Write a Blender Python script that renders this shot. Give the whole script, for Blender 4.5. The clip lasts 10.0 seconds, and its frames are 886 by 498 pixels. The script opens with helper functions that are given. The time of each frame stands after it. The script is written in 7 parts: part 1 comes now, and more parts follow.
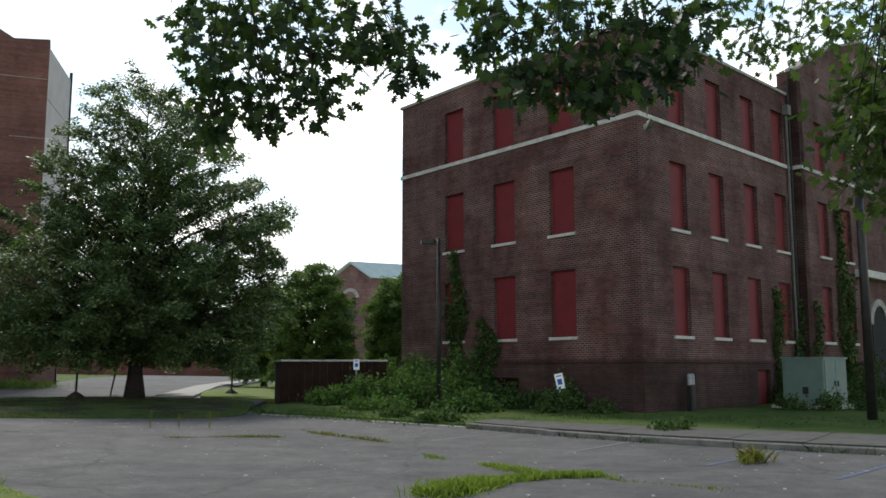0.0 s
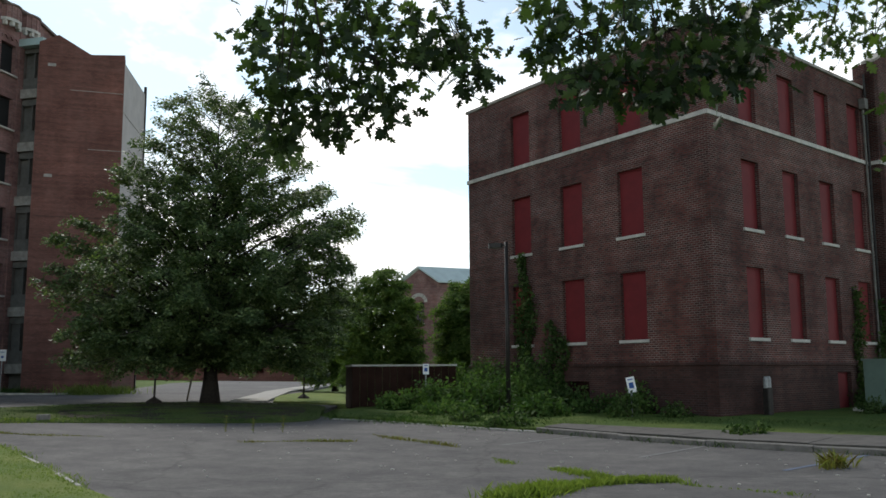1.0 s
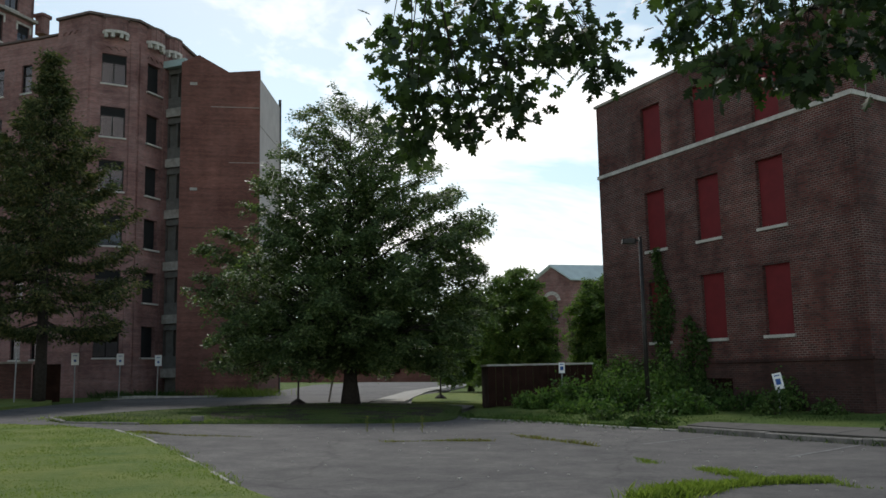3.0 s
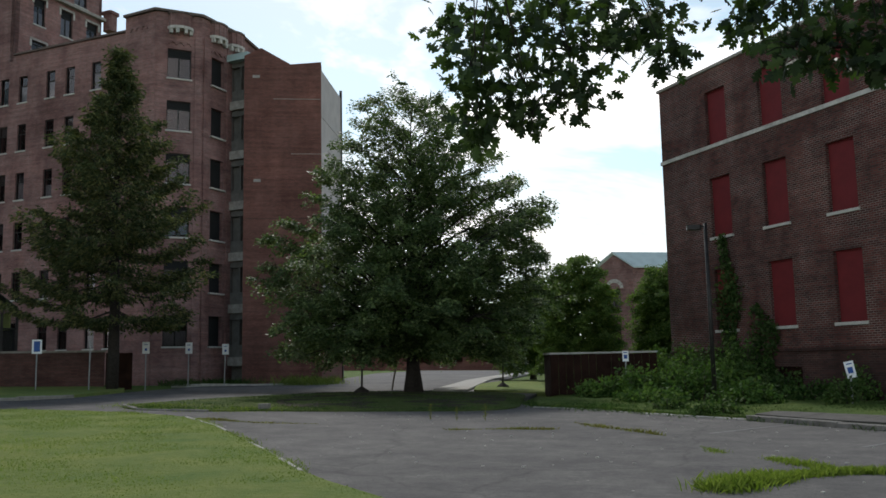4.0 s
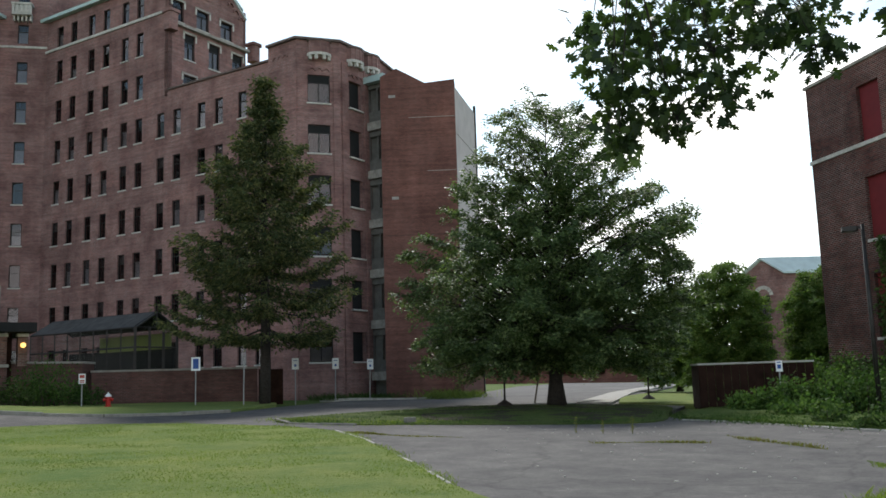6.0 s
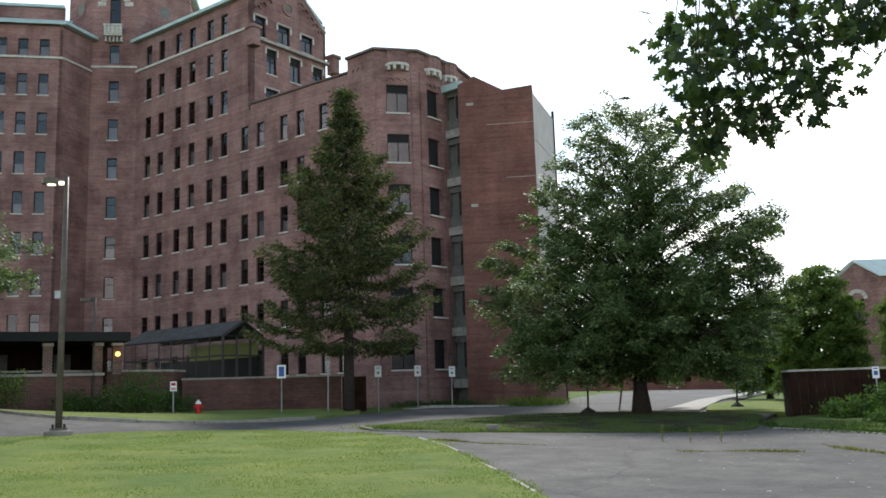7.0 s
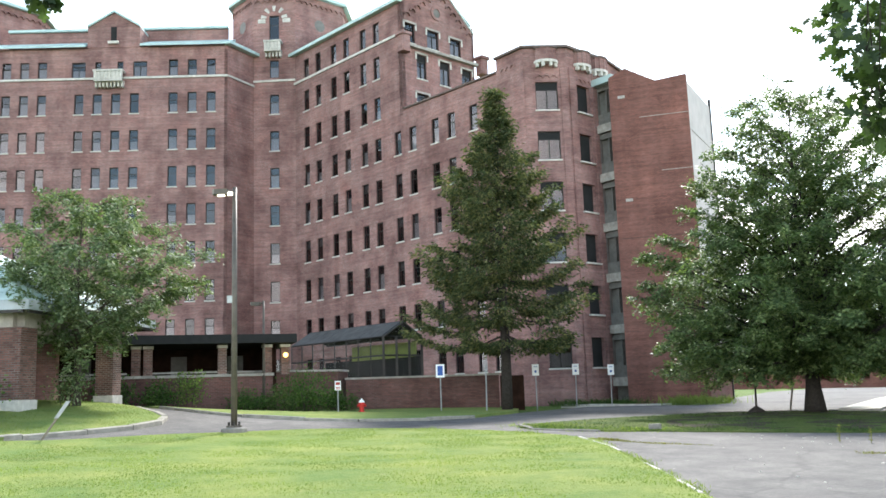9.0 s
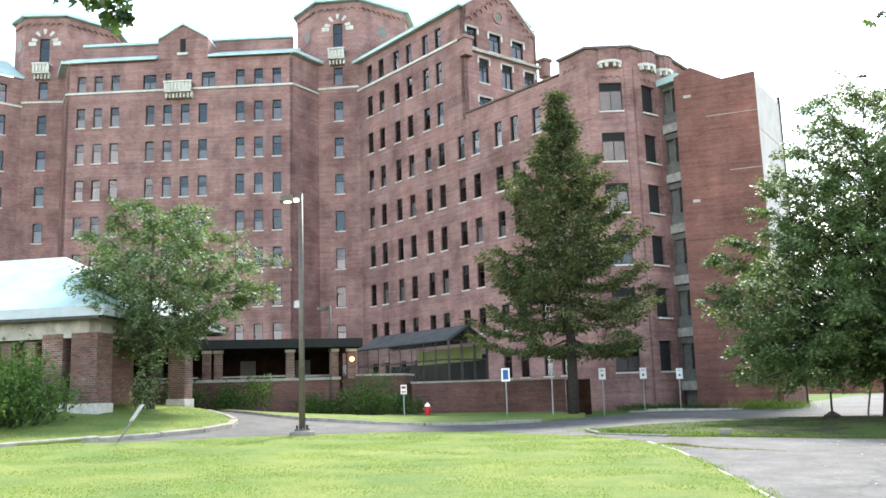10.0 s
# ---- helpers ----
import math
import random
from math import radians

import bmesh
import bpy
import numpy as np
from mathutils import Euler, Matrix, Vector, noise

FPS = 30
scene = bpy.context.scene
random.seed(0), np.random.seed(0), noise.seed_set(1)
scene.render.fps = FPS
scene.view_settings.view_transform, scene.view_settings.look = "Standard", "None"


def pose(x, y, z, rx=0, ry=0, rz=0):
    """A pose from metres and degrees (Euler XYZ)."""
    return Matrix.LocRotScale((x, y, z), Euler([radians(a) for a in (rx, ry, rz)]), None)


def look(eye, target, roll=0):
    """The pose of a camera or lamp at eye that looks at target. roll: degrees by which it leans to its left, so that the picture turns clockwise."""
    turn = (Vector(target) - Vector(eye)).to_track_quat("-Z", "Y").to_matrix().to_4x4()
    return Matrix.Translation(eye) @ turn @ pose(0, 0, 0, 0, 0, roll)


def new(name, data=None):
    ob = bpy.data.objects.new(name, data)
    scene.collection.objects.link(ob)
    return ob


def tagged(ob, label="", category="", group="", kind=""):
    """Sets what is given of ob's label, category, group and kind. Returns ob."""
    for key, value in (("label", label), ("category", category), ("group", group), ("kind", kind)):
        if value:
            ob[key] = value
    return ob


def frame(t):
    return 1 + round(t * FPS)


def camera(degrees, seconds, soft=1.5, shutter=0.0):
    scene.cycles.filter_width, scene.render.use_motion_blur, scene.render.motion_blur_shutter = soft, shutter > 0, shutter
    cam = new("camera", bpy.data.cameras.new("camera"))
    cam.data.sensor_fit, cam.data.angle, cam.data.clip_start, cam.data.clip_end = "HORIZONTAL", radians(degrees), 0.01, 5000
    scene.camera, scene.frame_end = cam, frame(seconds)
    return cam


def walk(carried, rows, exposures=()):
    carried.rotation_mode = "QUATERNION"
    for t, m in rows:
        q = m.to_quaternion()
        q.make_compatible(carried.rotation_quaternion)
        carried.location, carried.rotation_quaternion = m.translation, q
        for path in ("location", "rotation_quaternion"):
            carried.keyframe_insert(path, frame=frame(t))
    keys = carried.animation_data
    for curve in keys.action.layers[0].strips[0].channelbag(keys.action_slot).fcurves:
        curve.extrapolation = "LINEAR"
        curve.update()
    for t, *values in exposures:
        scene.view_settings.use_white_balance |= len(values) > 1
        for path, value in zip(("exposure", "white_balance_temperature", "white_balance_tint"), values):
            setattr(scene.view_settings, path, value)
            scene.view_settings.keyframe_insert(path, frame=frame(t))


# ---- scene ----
from mathutils.geometry import delaunay_2d_cdt

cam = camera(52.2, 10.0, soft=1.6)
EYE = 1.6
# seconds, x, y, pitch, roll, yaw
PATH = [
    (0.0, -0.0, -0.0, 7.47, 0.04, 0.38),
    (0.5, -0.0, -0.0, 7.66, 0.11, 2.5),
    (1.0, -0.0, -0.0, 7.75, 0.37, 4.73),
    (1.5, -0.002, -0.001, 7.72, 0.39, 6.86),
    (2.0, -0.007, -0.003, 7.79, 0.43, 8.72),
    (2.5, -0.015, -0.007, 7.99, 0.9, 11.07),
    (4.0, -0.05, -0.023, 7.18, 1.15, 17.06),
    (4.5, -0.063, -0.03, 7.17, 1.29, 19.31),
    (5.0, -0.077, -0.036, 7.66, 1.37, 21.55),
    (5.5, -0.09, -0.042, 7.93, 1.61, 23.63),
    (7.0, -0.12, -0.056, 8.83, 1.8, 31.0),
    (7.5, -0.125, -0.058, 9.01, 1.96, 33.74),
    (8.0, -0.127, -0.059, 9.28, 2.24, 36.5),
    (8.5, -0.127, -0.059, 9.3, 2.13, 38.94),
    (9.0, -0.127, -0.059, 9.07, 1.93, 40.86),
    (9.5, -0.127, -0.059, 9.11, 1.92, 42.95),
    (10.0, -0.127, -0.059, 9.45, 1.84, 44.96),
]
EXPO = [(0.0, 0.06), (1.0, -0.20), (2.5, -0.40), (4.0, -0.33), (5.5, 0.07), (7.0, 0.53), (8.5, 1.42), (10.0, 1.90)]
walk(cam, [(t, pose(x, y, EYE, 90 + p, r, yaw)) for t, x, y, p, r, yaw in PATH], exposures=EXPO)

# ---- world and sun: bright hazy sky with thin cloud ----
SUN_EL, SUN_HEAD = radians(43), radians(23)      # heading is counted to the left of +y
world = bpy.data.worlds.new("sky")
scene.world = world
world.use_nodes = True
wn, wl = world.node_tree.nodes, world.node_tree.links
wn.clear()
w_out = wn.new("ShaderNodeOutputWorld")
w_bg = wn.new("ShaderNodeBackground")
sky = wn.new("ShaderNodeTexSky")
sky.sky_type = "NISHITA"
sky.sun_disc = False
sky.sun_elevation = SUN_EL
sky.sun_rotation = -SUN_HEAD
sky.air_density, sky.dust_density = 1.2, 1.2
w_co = wn.new("ShaderNodeTexCoord")
w_map = wn.new("ShaderNodeMapping")
w_map.inputs["Scale"].default_value = (1.0, 1.0, 2.6)
w_noise = wn.new("ShaderNodeTexNoise")
w_noise.inputs["Scale"].default_value = 2.3
w_noise.inputs["Detail"].default_value = 7
w_noise.inputs["Roughness"].default_value = 0.62
w_noise.inputs["Distortion"].default_value = 0.6
w_ramp = wn.new("ShaderNodeValToRGB")
w_ramp.color_ramp.elements[0].position = 0.455
w_ramp.color_ramp.elements[1].position = 0.615
w_mix = wn.new("ShaderNodeMixRGB")
w_mix.inputs["Color2"].default_value = (22.6, 22.0, 21.4, 1)
wl.new(w_co.outputs["Generated"], w_map.inputs["Vector"])
wl.new(w_map.outputs["Vector"], w_noise.inputs["Vector"])
# thicker haze toward the horizon, thinner cloud overhead
w_sep = wn.new("ShaderNodeSeparateXYZ")
wl.new(w_co.outputs["Generated"], w_sep.inputs["Vector"])
w_low = wn.new("ShaderNodeMapRange")
w_low.inputs["From Min"].default_value, w_low.inputs["From Max"].default_value = 0.02, 0.85
w_low.inputs["To Min"].default_value, w_low.inputs["To Max"].default_value = 0.08, -0.22
wl.new(w_sep.outputs["Z"], w_low.inputs["Value"])
w_sum = wn.new("ShaderNodeMath")
w_sum.operation = "ADD"
wl.new(w_noise.outputs["Fac"], w_sum.inputs[0])
wl.new(w_low.outputs["Result"], w_sum.inputs[1])
wl.new(w_sum.outputs["Value"], w_ramp.inputs["Fac"])
wl.new(w_ramp.outputs["Color"], w_mix.inputs["Fac"])
w_haze = wn.new("ShaderNodeMixRGB")
w_haze.blend_type = "ADD"
w_thin = wn.new("ShaderNodeMapRange")
w_thin.inputs["From Min"].default_value, w_thin.inputs["From Max"].default_value = 0.25, 0.6
w_thin.inputs["To Min"].default_value, w_thin.inputs["To Max"].default_value = 1.0, 0.15
wl.new(w_sep.outputs["Z"], w_thin.inputs["Value"])
wl.new(w_thin.outputs["Result"], w_haze.inputs["Fac"])
w_haze.inputs["Color2"].default_value = (4.2, 6.6, 7.8, 1)
wl.new(sky.outputs["Color"], w_haze.inputs["Color1"])
wl.new(w_haze.outputs["Color"], w_mix.inputs["Color1"])
wl.new(w_mix.outputs["Color"], w_bg.inputs["Color"])
w_bg.inputs["Strength"].default_value = 0.085
wl.new(w_bg.outputs["Background"], w_out.inputs["Surface"])

sun_data = bpy.data.lights.new("sun", "SUN")
sun_data.energy, sun_data.angle, sun_data.color = 2.8, radians(7), (1.0, 0.97, 0.93)
sun = new("sun", sun_data)
sun_way = Vector((-math.sin(SUN_HEAD) * math.cos(SUN_EL), math.cos(SUN_HEAD) * math.cos(SUN_EL), math.sin(SUN_EL)))
sun.matrix_world = look(sun_way * 60, (0, 0, 0))


# ---- materials ----
class Mat:
    """A node material, with short calls for its usual nodes."""

    def __init__(self, name, rough=0.8, metal=0.0, spec=0.3):
        self.m = bpy.data.materials.new(name)
        self.m.use_nodes = True
        self.n, self.l = self.m.node_tree.nodes, self.m.node_tree.links
        self.b = self.n["Principled BSDF"]
        self.b.inputs["Roughness"].default_value = rough
        self.b.inputs["Metallic"].default_value = metal
        self.b.inputs["Specular IOR Level"].default_value = spec
        self.co = self.n.new("ShaderNodeTexCoord")

    def noise(self, scale, detail=4, out="Object", rough=0.55, stretch=None):
        t = self.n.new("ShaderNodeTexNoise")
        t.inputs["Scale"].default_value, t.inputs["Detail"].default_value = scale, detail
        t.inputs["Roughness"].default_value = rough
        src = self.co.outputs[out]
        if stretch:
            mp = self.n.new("ShaderNodeMapping")
            mp.inputs["Scale"].default_value = stretch
            self.l.new(src, mp.inputs["Vector"])
            src = mp.outputs["Vector"]
        self.l.new(src, t.inputs["Vector"])
        return t.outputs["Fac"]

    def ramp(self, fac, *stops):
        r = self.n.new("ShaderNodeValToRGB")
        e = r.color_ramp.elements
        while len(e) < len(stops):
            e.new(0.5)
        for el, (pos, col) in zip(e, stops):
            el.position, el.color = pos, (*col, 1)
        self.l.new(fac, r.inputs["Fac"])
        return r.outputs["Color"]

    def mix(self, a, b, fac, kind="MIX"):
        x = self.n.new("ShaderNodeMixRGB")
        x.blend_type = kind
        for sock, val in ((x.inputs["Color1"], a), (x.inputs["Color2"], b), (x.inputs["Fac"], fac)):
            if isinstance(val, (int, float)):
                sock.default_value = val
            elif isinstance(val, tuple):
                sock.default_value = (*val, 1)
            else:
                self.l.new(val, sock)
        return x.outputs["Color"]

    def random(self):
        return self.n.new("ShaderNodeObjectInfo").outputs["Random"]

    def island(self):
        return self.n.new("ShaderNodeNewGeometry").outputs["Random Per Island"]

    def color(self, c):
        if isinstance(c, tuple):
            self.b.inputs["Base Color"].default_value = (*c, 1)
        else:
            self.l.new(c, self.b.inputs["Base Color"])
        return self

    def bump(self, height, strength=0.3, dist=0.02):
        bp = self.n.new("ShaderNodeBump")
        bp.inputs["Strength"].default_value, bp.inputs["Distance"].default_value = strength, dist
        self.l.new(height, bp.inputs["Height"])
        self.l.new(bp.outputs["Normal"], self.b.inputs["Normal"])
        return self


def brick_mat(name, c1, c2, mortar, msize, stain, rowh=0.078, wide=0.225):
    k = Mat(name, 0.9, spec=0.2)
    t = k.n.new("ShaderNodeTexBrick")
    k.l.new(k.co.outputs["UV"], t.inputs["Vector"])
    t.inputs["Scale"].default_value = 1.0
    t.inputs["Brick Width"].default_value, t.inputs["Row Height"].default_value = wide, rowh
    t.inputs["Mortar Size"].default_value = msize
    t.inputs["Mortar Smooth"].default_value = 0.2
    t.inputs["Bias"].default_value = -0.1
    t.inputs["Color1"].default_value, t.inputs["Color2"].default_value = (*c1, 1), (*c2, 1)
    dark = tuple(0.32 * v for v in mortar)
    k.l.new(k.ramp(k.noise(0.55, 4, rough=0.65), (0.38, dark), (0.60, mortar)), t.inputs["Mortar"])
    big = k.ramp(k.noise(0.35, 5), (0.28, (0.58, 0.52, 0.51)), (0.5, (1, 0.97, 0.96)), (0.72, (1.36, 1.24, 1.18)))
    c = k.mix(t.outputs["Color"], big, 0.8, "MULTIPLY")
    streak = k.ramp(k.noise(1.0, 5, stretch=(1.4, 1.4, 0.12)), (0.42, (1, 1, 1)), (0.72, stain))
    c = k.mix(c, streak, 0.45, "MULTIPLY")
    course = k.ramp(k.noise(1.0, 2, out="UV", stretch=(0.25, 4.5, 1)), (0.3, (0.78, 0.76, 0.75)), (0.7, (1.2, 1.18, 1.17)))
    c = k.mix(c, course, 0.8, "MULTIPLY")
    k.color(c).bump(t.outputs["Fac"], -0.5, 0.01)
    return k.m


RB_BRICK = brick_mat("weathered_brown_brick", (0.132, 0.045, 0.037), (0.058, 0.028, 0.025), (0.245, 0.212, 0.192), 0.0115, (0.55, 0.5, 0.48))
RB_BASE = brick_mat("sooty_base_brick", (0.078, 0.037, 0.031), (0.045, 0.026, 0.023), (0.125, 0.105, 0.095), 0.008, (0.5, 0.48, 0.46))
MB_BRICK = brick_mat("red_brown_hospital_brick", (0.318, 0.170, 0.155), (0.210, 0.115, 0.107), (0.33, 0.27, 0.255), 0.010, (0.66, 0.62, 0.6))
PYL_BRICK = brick_mat("newer_orange_red_brick", (0.225, 0.104, 0.084), (0.162, 0.078, 0.064), (0.20, 0.125, 0.105), 0.008, (0.6, 0.56, 0.54))
PORCH_BRICK = brick_mat("mottled_porch_brick", (0.21, 0.105, 0.085), (0.085, 0.046, 0.038), (0.34, 0.30, 0.27), 0.013, (0.7, 0.67, 0.65))


def plain(name, c, var=0.25, scale=3.0, rough=0.8, metal=0.0, spec=0.3, bump=0.15, dirt=(0.5, 0.48, 0.44)):
    k = Mat(name, rough, metal, spec)
    lo, hi = tuple(v * (1 - var) for v in c), tuple(min(1, v * (1 + var)) for v in c)
    base = k.ramp(k.noise(scale, 6), (0.3, lo), (0.7, hi))
    grime = k.ramp(k.noise(scale * 0.27, 5, rough=0.7), (0.48, (1, 1, 1)), (0.8, dirt))
    k.color(k.mix(base, grime, 0.7, "MULTIPLY"))
    if bump:
        k.bump(k.noise(scale * 12, 3), bump, 0.01)
    return k.m


STONE = plain("pale_limestone", (0.56, 0.53, 0.48), 0.18, 4, 0.85)
COPING = plain("dark_weathered_coping", (0.150, 0.112, 0.098), 0.22, 3, 0.9)
STONE_DARK = plain("soiled_limestone", (0.36, 0.33, 0.29), 0.25, 3, 0.9)
RED_BOARD = plain("red_painted_plywood", (0.165, 0.018, 0.021), 0.16, 1.3, 0.65, dirt=(0.62, 0.6, 0.6))
COPPER = plain("green_copper", (0.44, 0.56, 0.545), 0.12, 1.2, 0.6, dirt=(0.75, 0.78, 0.76))
WHITE_METAL = plain("white_panel", (0.47, 0.415, 0.395), 0.10, 1.0, 0.7, dirt=(0.8, 0.78, 0.74))
DARK_METAL = plain("dark_bronze_metal", (0.035, 0.032, 0.03), 0.3, 5, 0.45, 0.4, dirt=(0.8, 0.8, 0.8))
GALV = plain("galvanised_steel", (0.33, 0.34, 0.34), 0.2, 6, 0.5, 0.5)
TAR = plain("roofing_felt", (0.07, 0.068, 0.065), 0.3, 2)
CONCRETE = plain("weathered_concrete", (0.40, 0.38, 0.34), 0.2, 3, 0.9)
KERB = plain("pale_kerb_concrete", (0.47, 0.45, 0.40), 0.16, 5, 0.9)
PALE_ROOF = plain("pale_green_metal_roof", (0.60, 0.68, 0.66), 0.08, 1.2, 0.6, dirt=(0.85, 0.86, 0.85))
# Dirtier, darker brick; shade on the low walls is partly in its colour
LOW_BRICK = brick_mat("dirty_shade_toned_garden_brick", (0.165, 0.082, 0.072), (0.105, 0.056, 0.050), (0.17, 0.135, 0.122), 0.009, (0.55, 0.52, 0.5))
GREEN_PAINT = plain("faded_green_enamel", (0.125, 0.185, 0.155), 0.12, 2, 0.5)
# Near-black; the darkness of unlit rooms and recesses is put into the colour
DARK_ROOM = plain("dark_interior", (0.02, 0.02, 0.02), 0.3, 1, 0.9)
BLIND = plain("window_blind", (0.38, 0.37, 0.375), 0.1, 2, 0.8)
OLD_BLIND = plain("grey_roller_blind", (0.13, 0.125, 0.125), 0.15, 2, 0.8)
# Dark brown boards; on the porch walls this colour stands for deep shade
RUST_BROWN = plain("dark_brown_boards_and_shade", (0.030, 0.016, 0.012), 0.35, 2, 0.97, spec=0.05)
GREY_PANEL = plain("grey_framed_screen", (0.165, 0.156, 0.140), 0.2, 3, 0.6)

gk = Mat("window_glass", 0.04)
g_tr = gk.n.new("ShaderNodeBsdfTransparent")
g_tr.inputs["Color"].default_value = (0.60, 0.58, 0.60, 1)
g_gl = gk.n.new("ShaderNodeBsdfGlossy")
g_gl.inputs["Roughness"].default_value = 0.03
g_gl.inputs["Color"].default_value = (0.92, 0.88, 0.92, 1)
g_mx = gk.n.new("ShaderNodeMixShader")
g_fr = gk.n.new("ShaderNodeFresnel")
g_fr.inputs["IOR"].default_value = 1.6
gk.l.new(g_fr.outputs["Fac"], g_mx.inputs["Fac"])
gk.l.new(g_tr.outputs["BSDF"], g_mx.inputs[1])
gk.l.new(g_gl.outputs["BSDF"], g_mx.inputs[2])
gk.l.new(g_mx.outputs["Shader"], gk.n["Material Output"].inputs["Surface"])
GLASS = gk.m
ck = Mat("clear_edge", 0.1)
c_tr = ck.n.new("ShaderNodeBsdfTransparent")
ck.l.new(c_tr.outputs["BSDF"], ck.n["Material Output"].inputs["Surface"])
CLEAR = ck.m
DARK_GLASS = GLASS.copy()
DARK_GLASS.name = "dark_tinted_glass"
for nd in DARK_GLASS.node_tree.nodes:
    if nd.type == "FRESNEL":
        nd.inputs["IOR"].default_value = 1.13
    if nd.type == "BSDF_GLOSSY":
        nd.inputs["Color"].default_value = (0.40, 0.41, 0.43, 1)
    if nd.type == "BSDF_TRANSPARENT":
        nd.inputs["Color"].default_value = (0.62, 0.66, 0.66, 1)
BLACK_PAINT = plain("black_painted_fascia", (0.018, 0.017, 0.017), 0.2, 3, 0.75, dirt=(0.8, 0.8, 0.8))


# ---- mesh helpers ----
def mesh_of(name, verts, faces, mat, smooth=False):
    """A mesh whose UVs are metres along each face and upward."""
    me = bpy.data.meshes.new(name)
    me.from_pydata([tuple(v) for v in verts], [], faces)
    me.materials.append(mat)
    uv = me.uv_layers.new(name="UVMap")
    co = np.empty(len(me.vertices) * 3)
    me.vertices.foreach_get("co", co)
    co = co.reshape(-1, 3)
    out = np.empty((len(me.loops), 2))
    for p in me.polygons:
        n = p.normal
        idx = list(p.vertices)
        q = co[idx]
        if abs(n.z) > 0.75:
            out[p.loop_indices] = q[:, :2]
        else:
            h = math.hypot(n.x, n.y)
            out[p.loop_indices, 0] = (q[:, 0] * -n.y + q[:, 1] * n.x) / h
            out[p.loop_indices, 1] = q[:, 2]
    uv.data.foreach_set("uv", out.ravel())
    if smooth:
        me.polygons.foreach_set("use_smooth", [True] * len(me.polygons))
    me.update()
    return me


def base_of(ob):
    return Vector((0, 0, 0)) if ob is None else ob.matrix_basis.translation + (base_of(ob.parent) if ob.parent else Vector((0, 0, 0)))


class Shape:
    """Collects boxes, prisms and tubes in world metres; put() makes one mesh object of them."""

    def __init__(self):
        self.v, self.f = [], []

    def add(self, verts, faces):
        o = len(self.v)
        self.v += [Vector(q) for q in verts]
        self.f += [tuple(i + o for i in fc) for fc in faces]
        return self

    def box(self, c, size, d=(1, 0), chamfer=0.0):
        """A box round centre c; d is the level direction of its first size."""
        a = Vector((d[0], d[1], 0)).normalized() * (size[0] / 2)
        b = Vector((-d[1], d[0], 0)).normalized() * (size[1] / 2)
        h = Vector((0, 0, size[2] / 2))
        c = Vector(c)
        if chamfer:
            ka, kb = 1 - 2 * chamfer / size[0], 1 - 2 * chamfer / size[1]
            ring = [(-1, -kb), (-ka, -1), (ka, -1), (1, -kb), (1, kb), (ka, 1), (-ka, 1), (-1, kb)]
        else:
            ring = [(-1, -1), (1, -1), (1, 1), (-1, 1)]
        n = len(ring)
        vs = [c + a * i + b * j - h for i, j in ring] + [c + a * i + b * j + h for i, j in ring]
        return self.add(vs, [tuple(range(n - 1, -1, -1)), tuple(range(n, 2 * n))] + [(i, (i + 1) % n, n + (i + 1) % n, n + i) for i in range(n)])

    def prism(self, ring, z0, z1):
        """An upright prism over a counter-clockwise ring of (x, y); z1 may be a list."""
        n = len(ring)
        top = z1 if isinstance(z1, (list, tuple)) else [z1] * n
        vs = [(x, y, z0) for x, y in ring] + [(x, y, z) for (x, y), z in zip(ring, top)]
        return self.add(vs, [tuple(range(n - 1, -1, -1)), tuple(range(n, 2 * n))] + [(i, (i + 1) % n, n + (i + 1) % n, n + i) for i in range(n)])

    def tube(self, pts, radii, n=8, caps=True):
        pts = [Vector(p) for p in pts]
        if isinstance(radii, (int, float)):
            radii = [radii] * len(pts)
        vs, fs = [], []
        for i, p in enumerate(pts):
            t = (pts[min(i + 1, len(pts) - 1)] - pts[max(i - 1, 0)]).normalized()
            u = t.cross(Vector((0, 1, 0.13)) if abs(t.y) < 0.8 else Vector((1, 0, 0.1))).normalized()
            w = t.cross(u)
            vs += [p + (u * math.cos(k * math.tau / n) + w * math.sin(k * math.tau / n)) * radii[i] for k in range(n)]
            if i:
                o = (i - 1) * n
                fs += [(o + k, o + (k + 1) % n, o + n + (k + 1) % n, o + n + k) for k in range(n)]
        if caps:
            fs += [tuple(range(n - 1, -1, -1)), tuple(range(len(vs) - n, len(vs)))]
        return self.add(vs, fs)

    def weld(self):
        """Joins corners that meet, so that the shape is one piece."""
        seen, idx, vs = {}, [], []
        for v in self.v:
            key = (round(v.x, 3), round(v.y, 3), round(v.z, 3))
            if key not in seen:
                seen[key] = len(vs)
                vs.append(v)
            idx.append(seen[key])
        self.v, self.f = vs, [tuple(idx[i] for i in f) for f in self.f]
        return self

    def put(self, name, mat, parent=None, label="", smooth=False):
        o = base_of(parent)
        ob = new(name, mesh_of(name, [q - o for q in self.v], self.f, mat, smooth))
        if parent:
            ob.parent = parent
        if label:
            ob["label"] = label
        return ob


def thing(name, at, label, category, group="", kind=""):
    ob = new(name)
    ob.empty_display_size = 0.3
    ob.location = at
    return tagged(ob, label, category, group, kind)


def head(h):
    h = radians(h)
    return Vector((-math.sin(h), math.cos(h)))


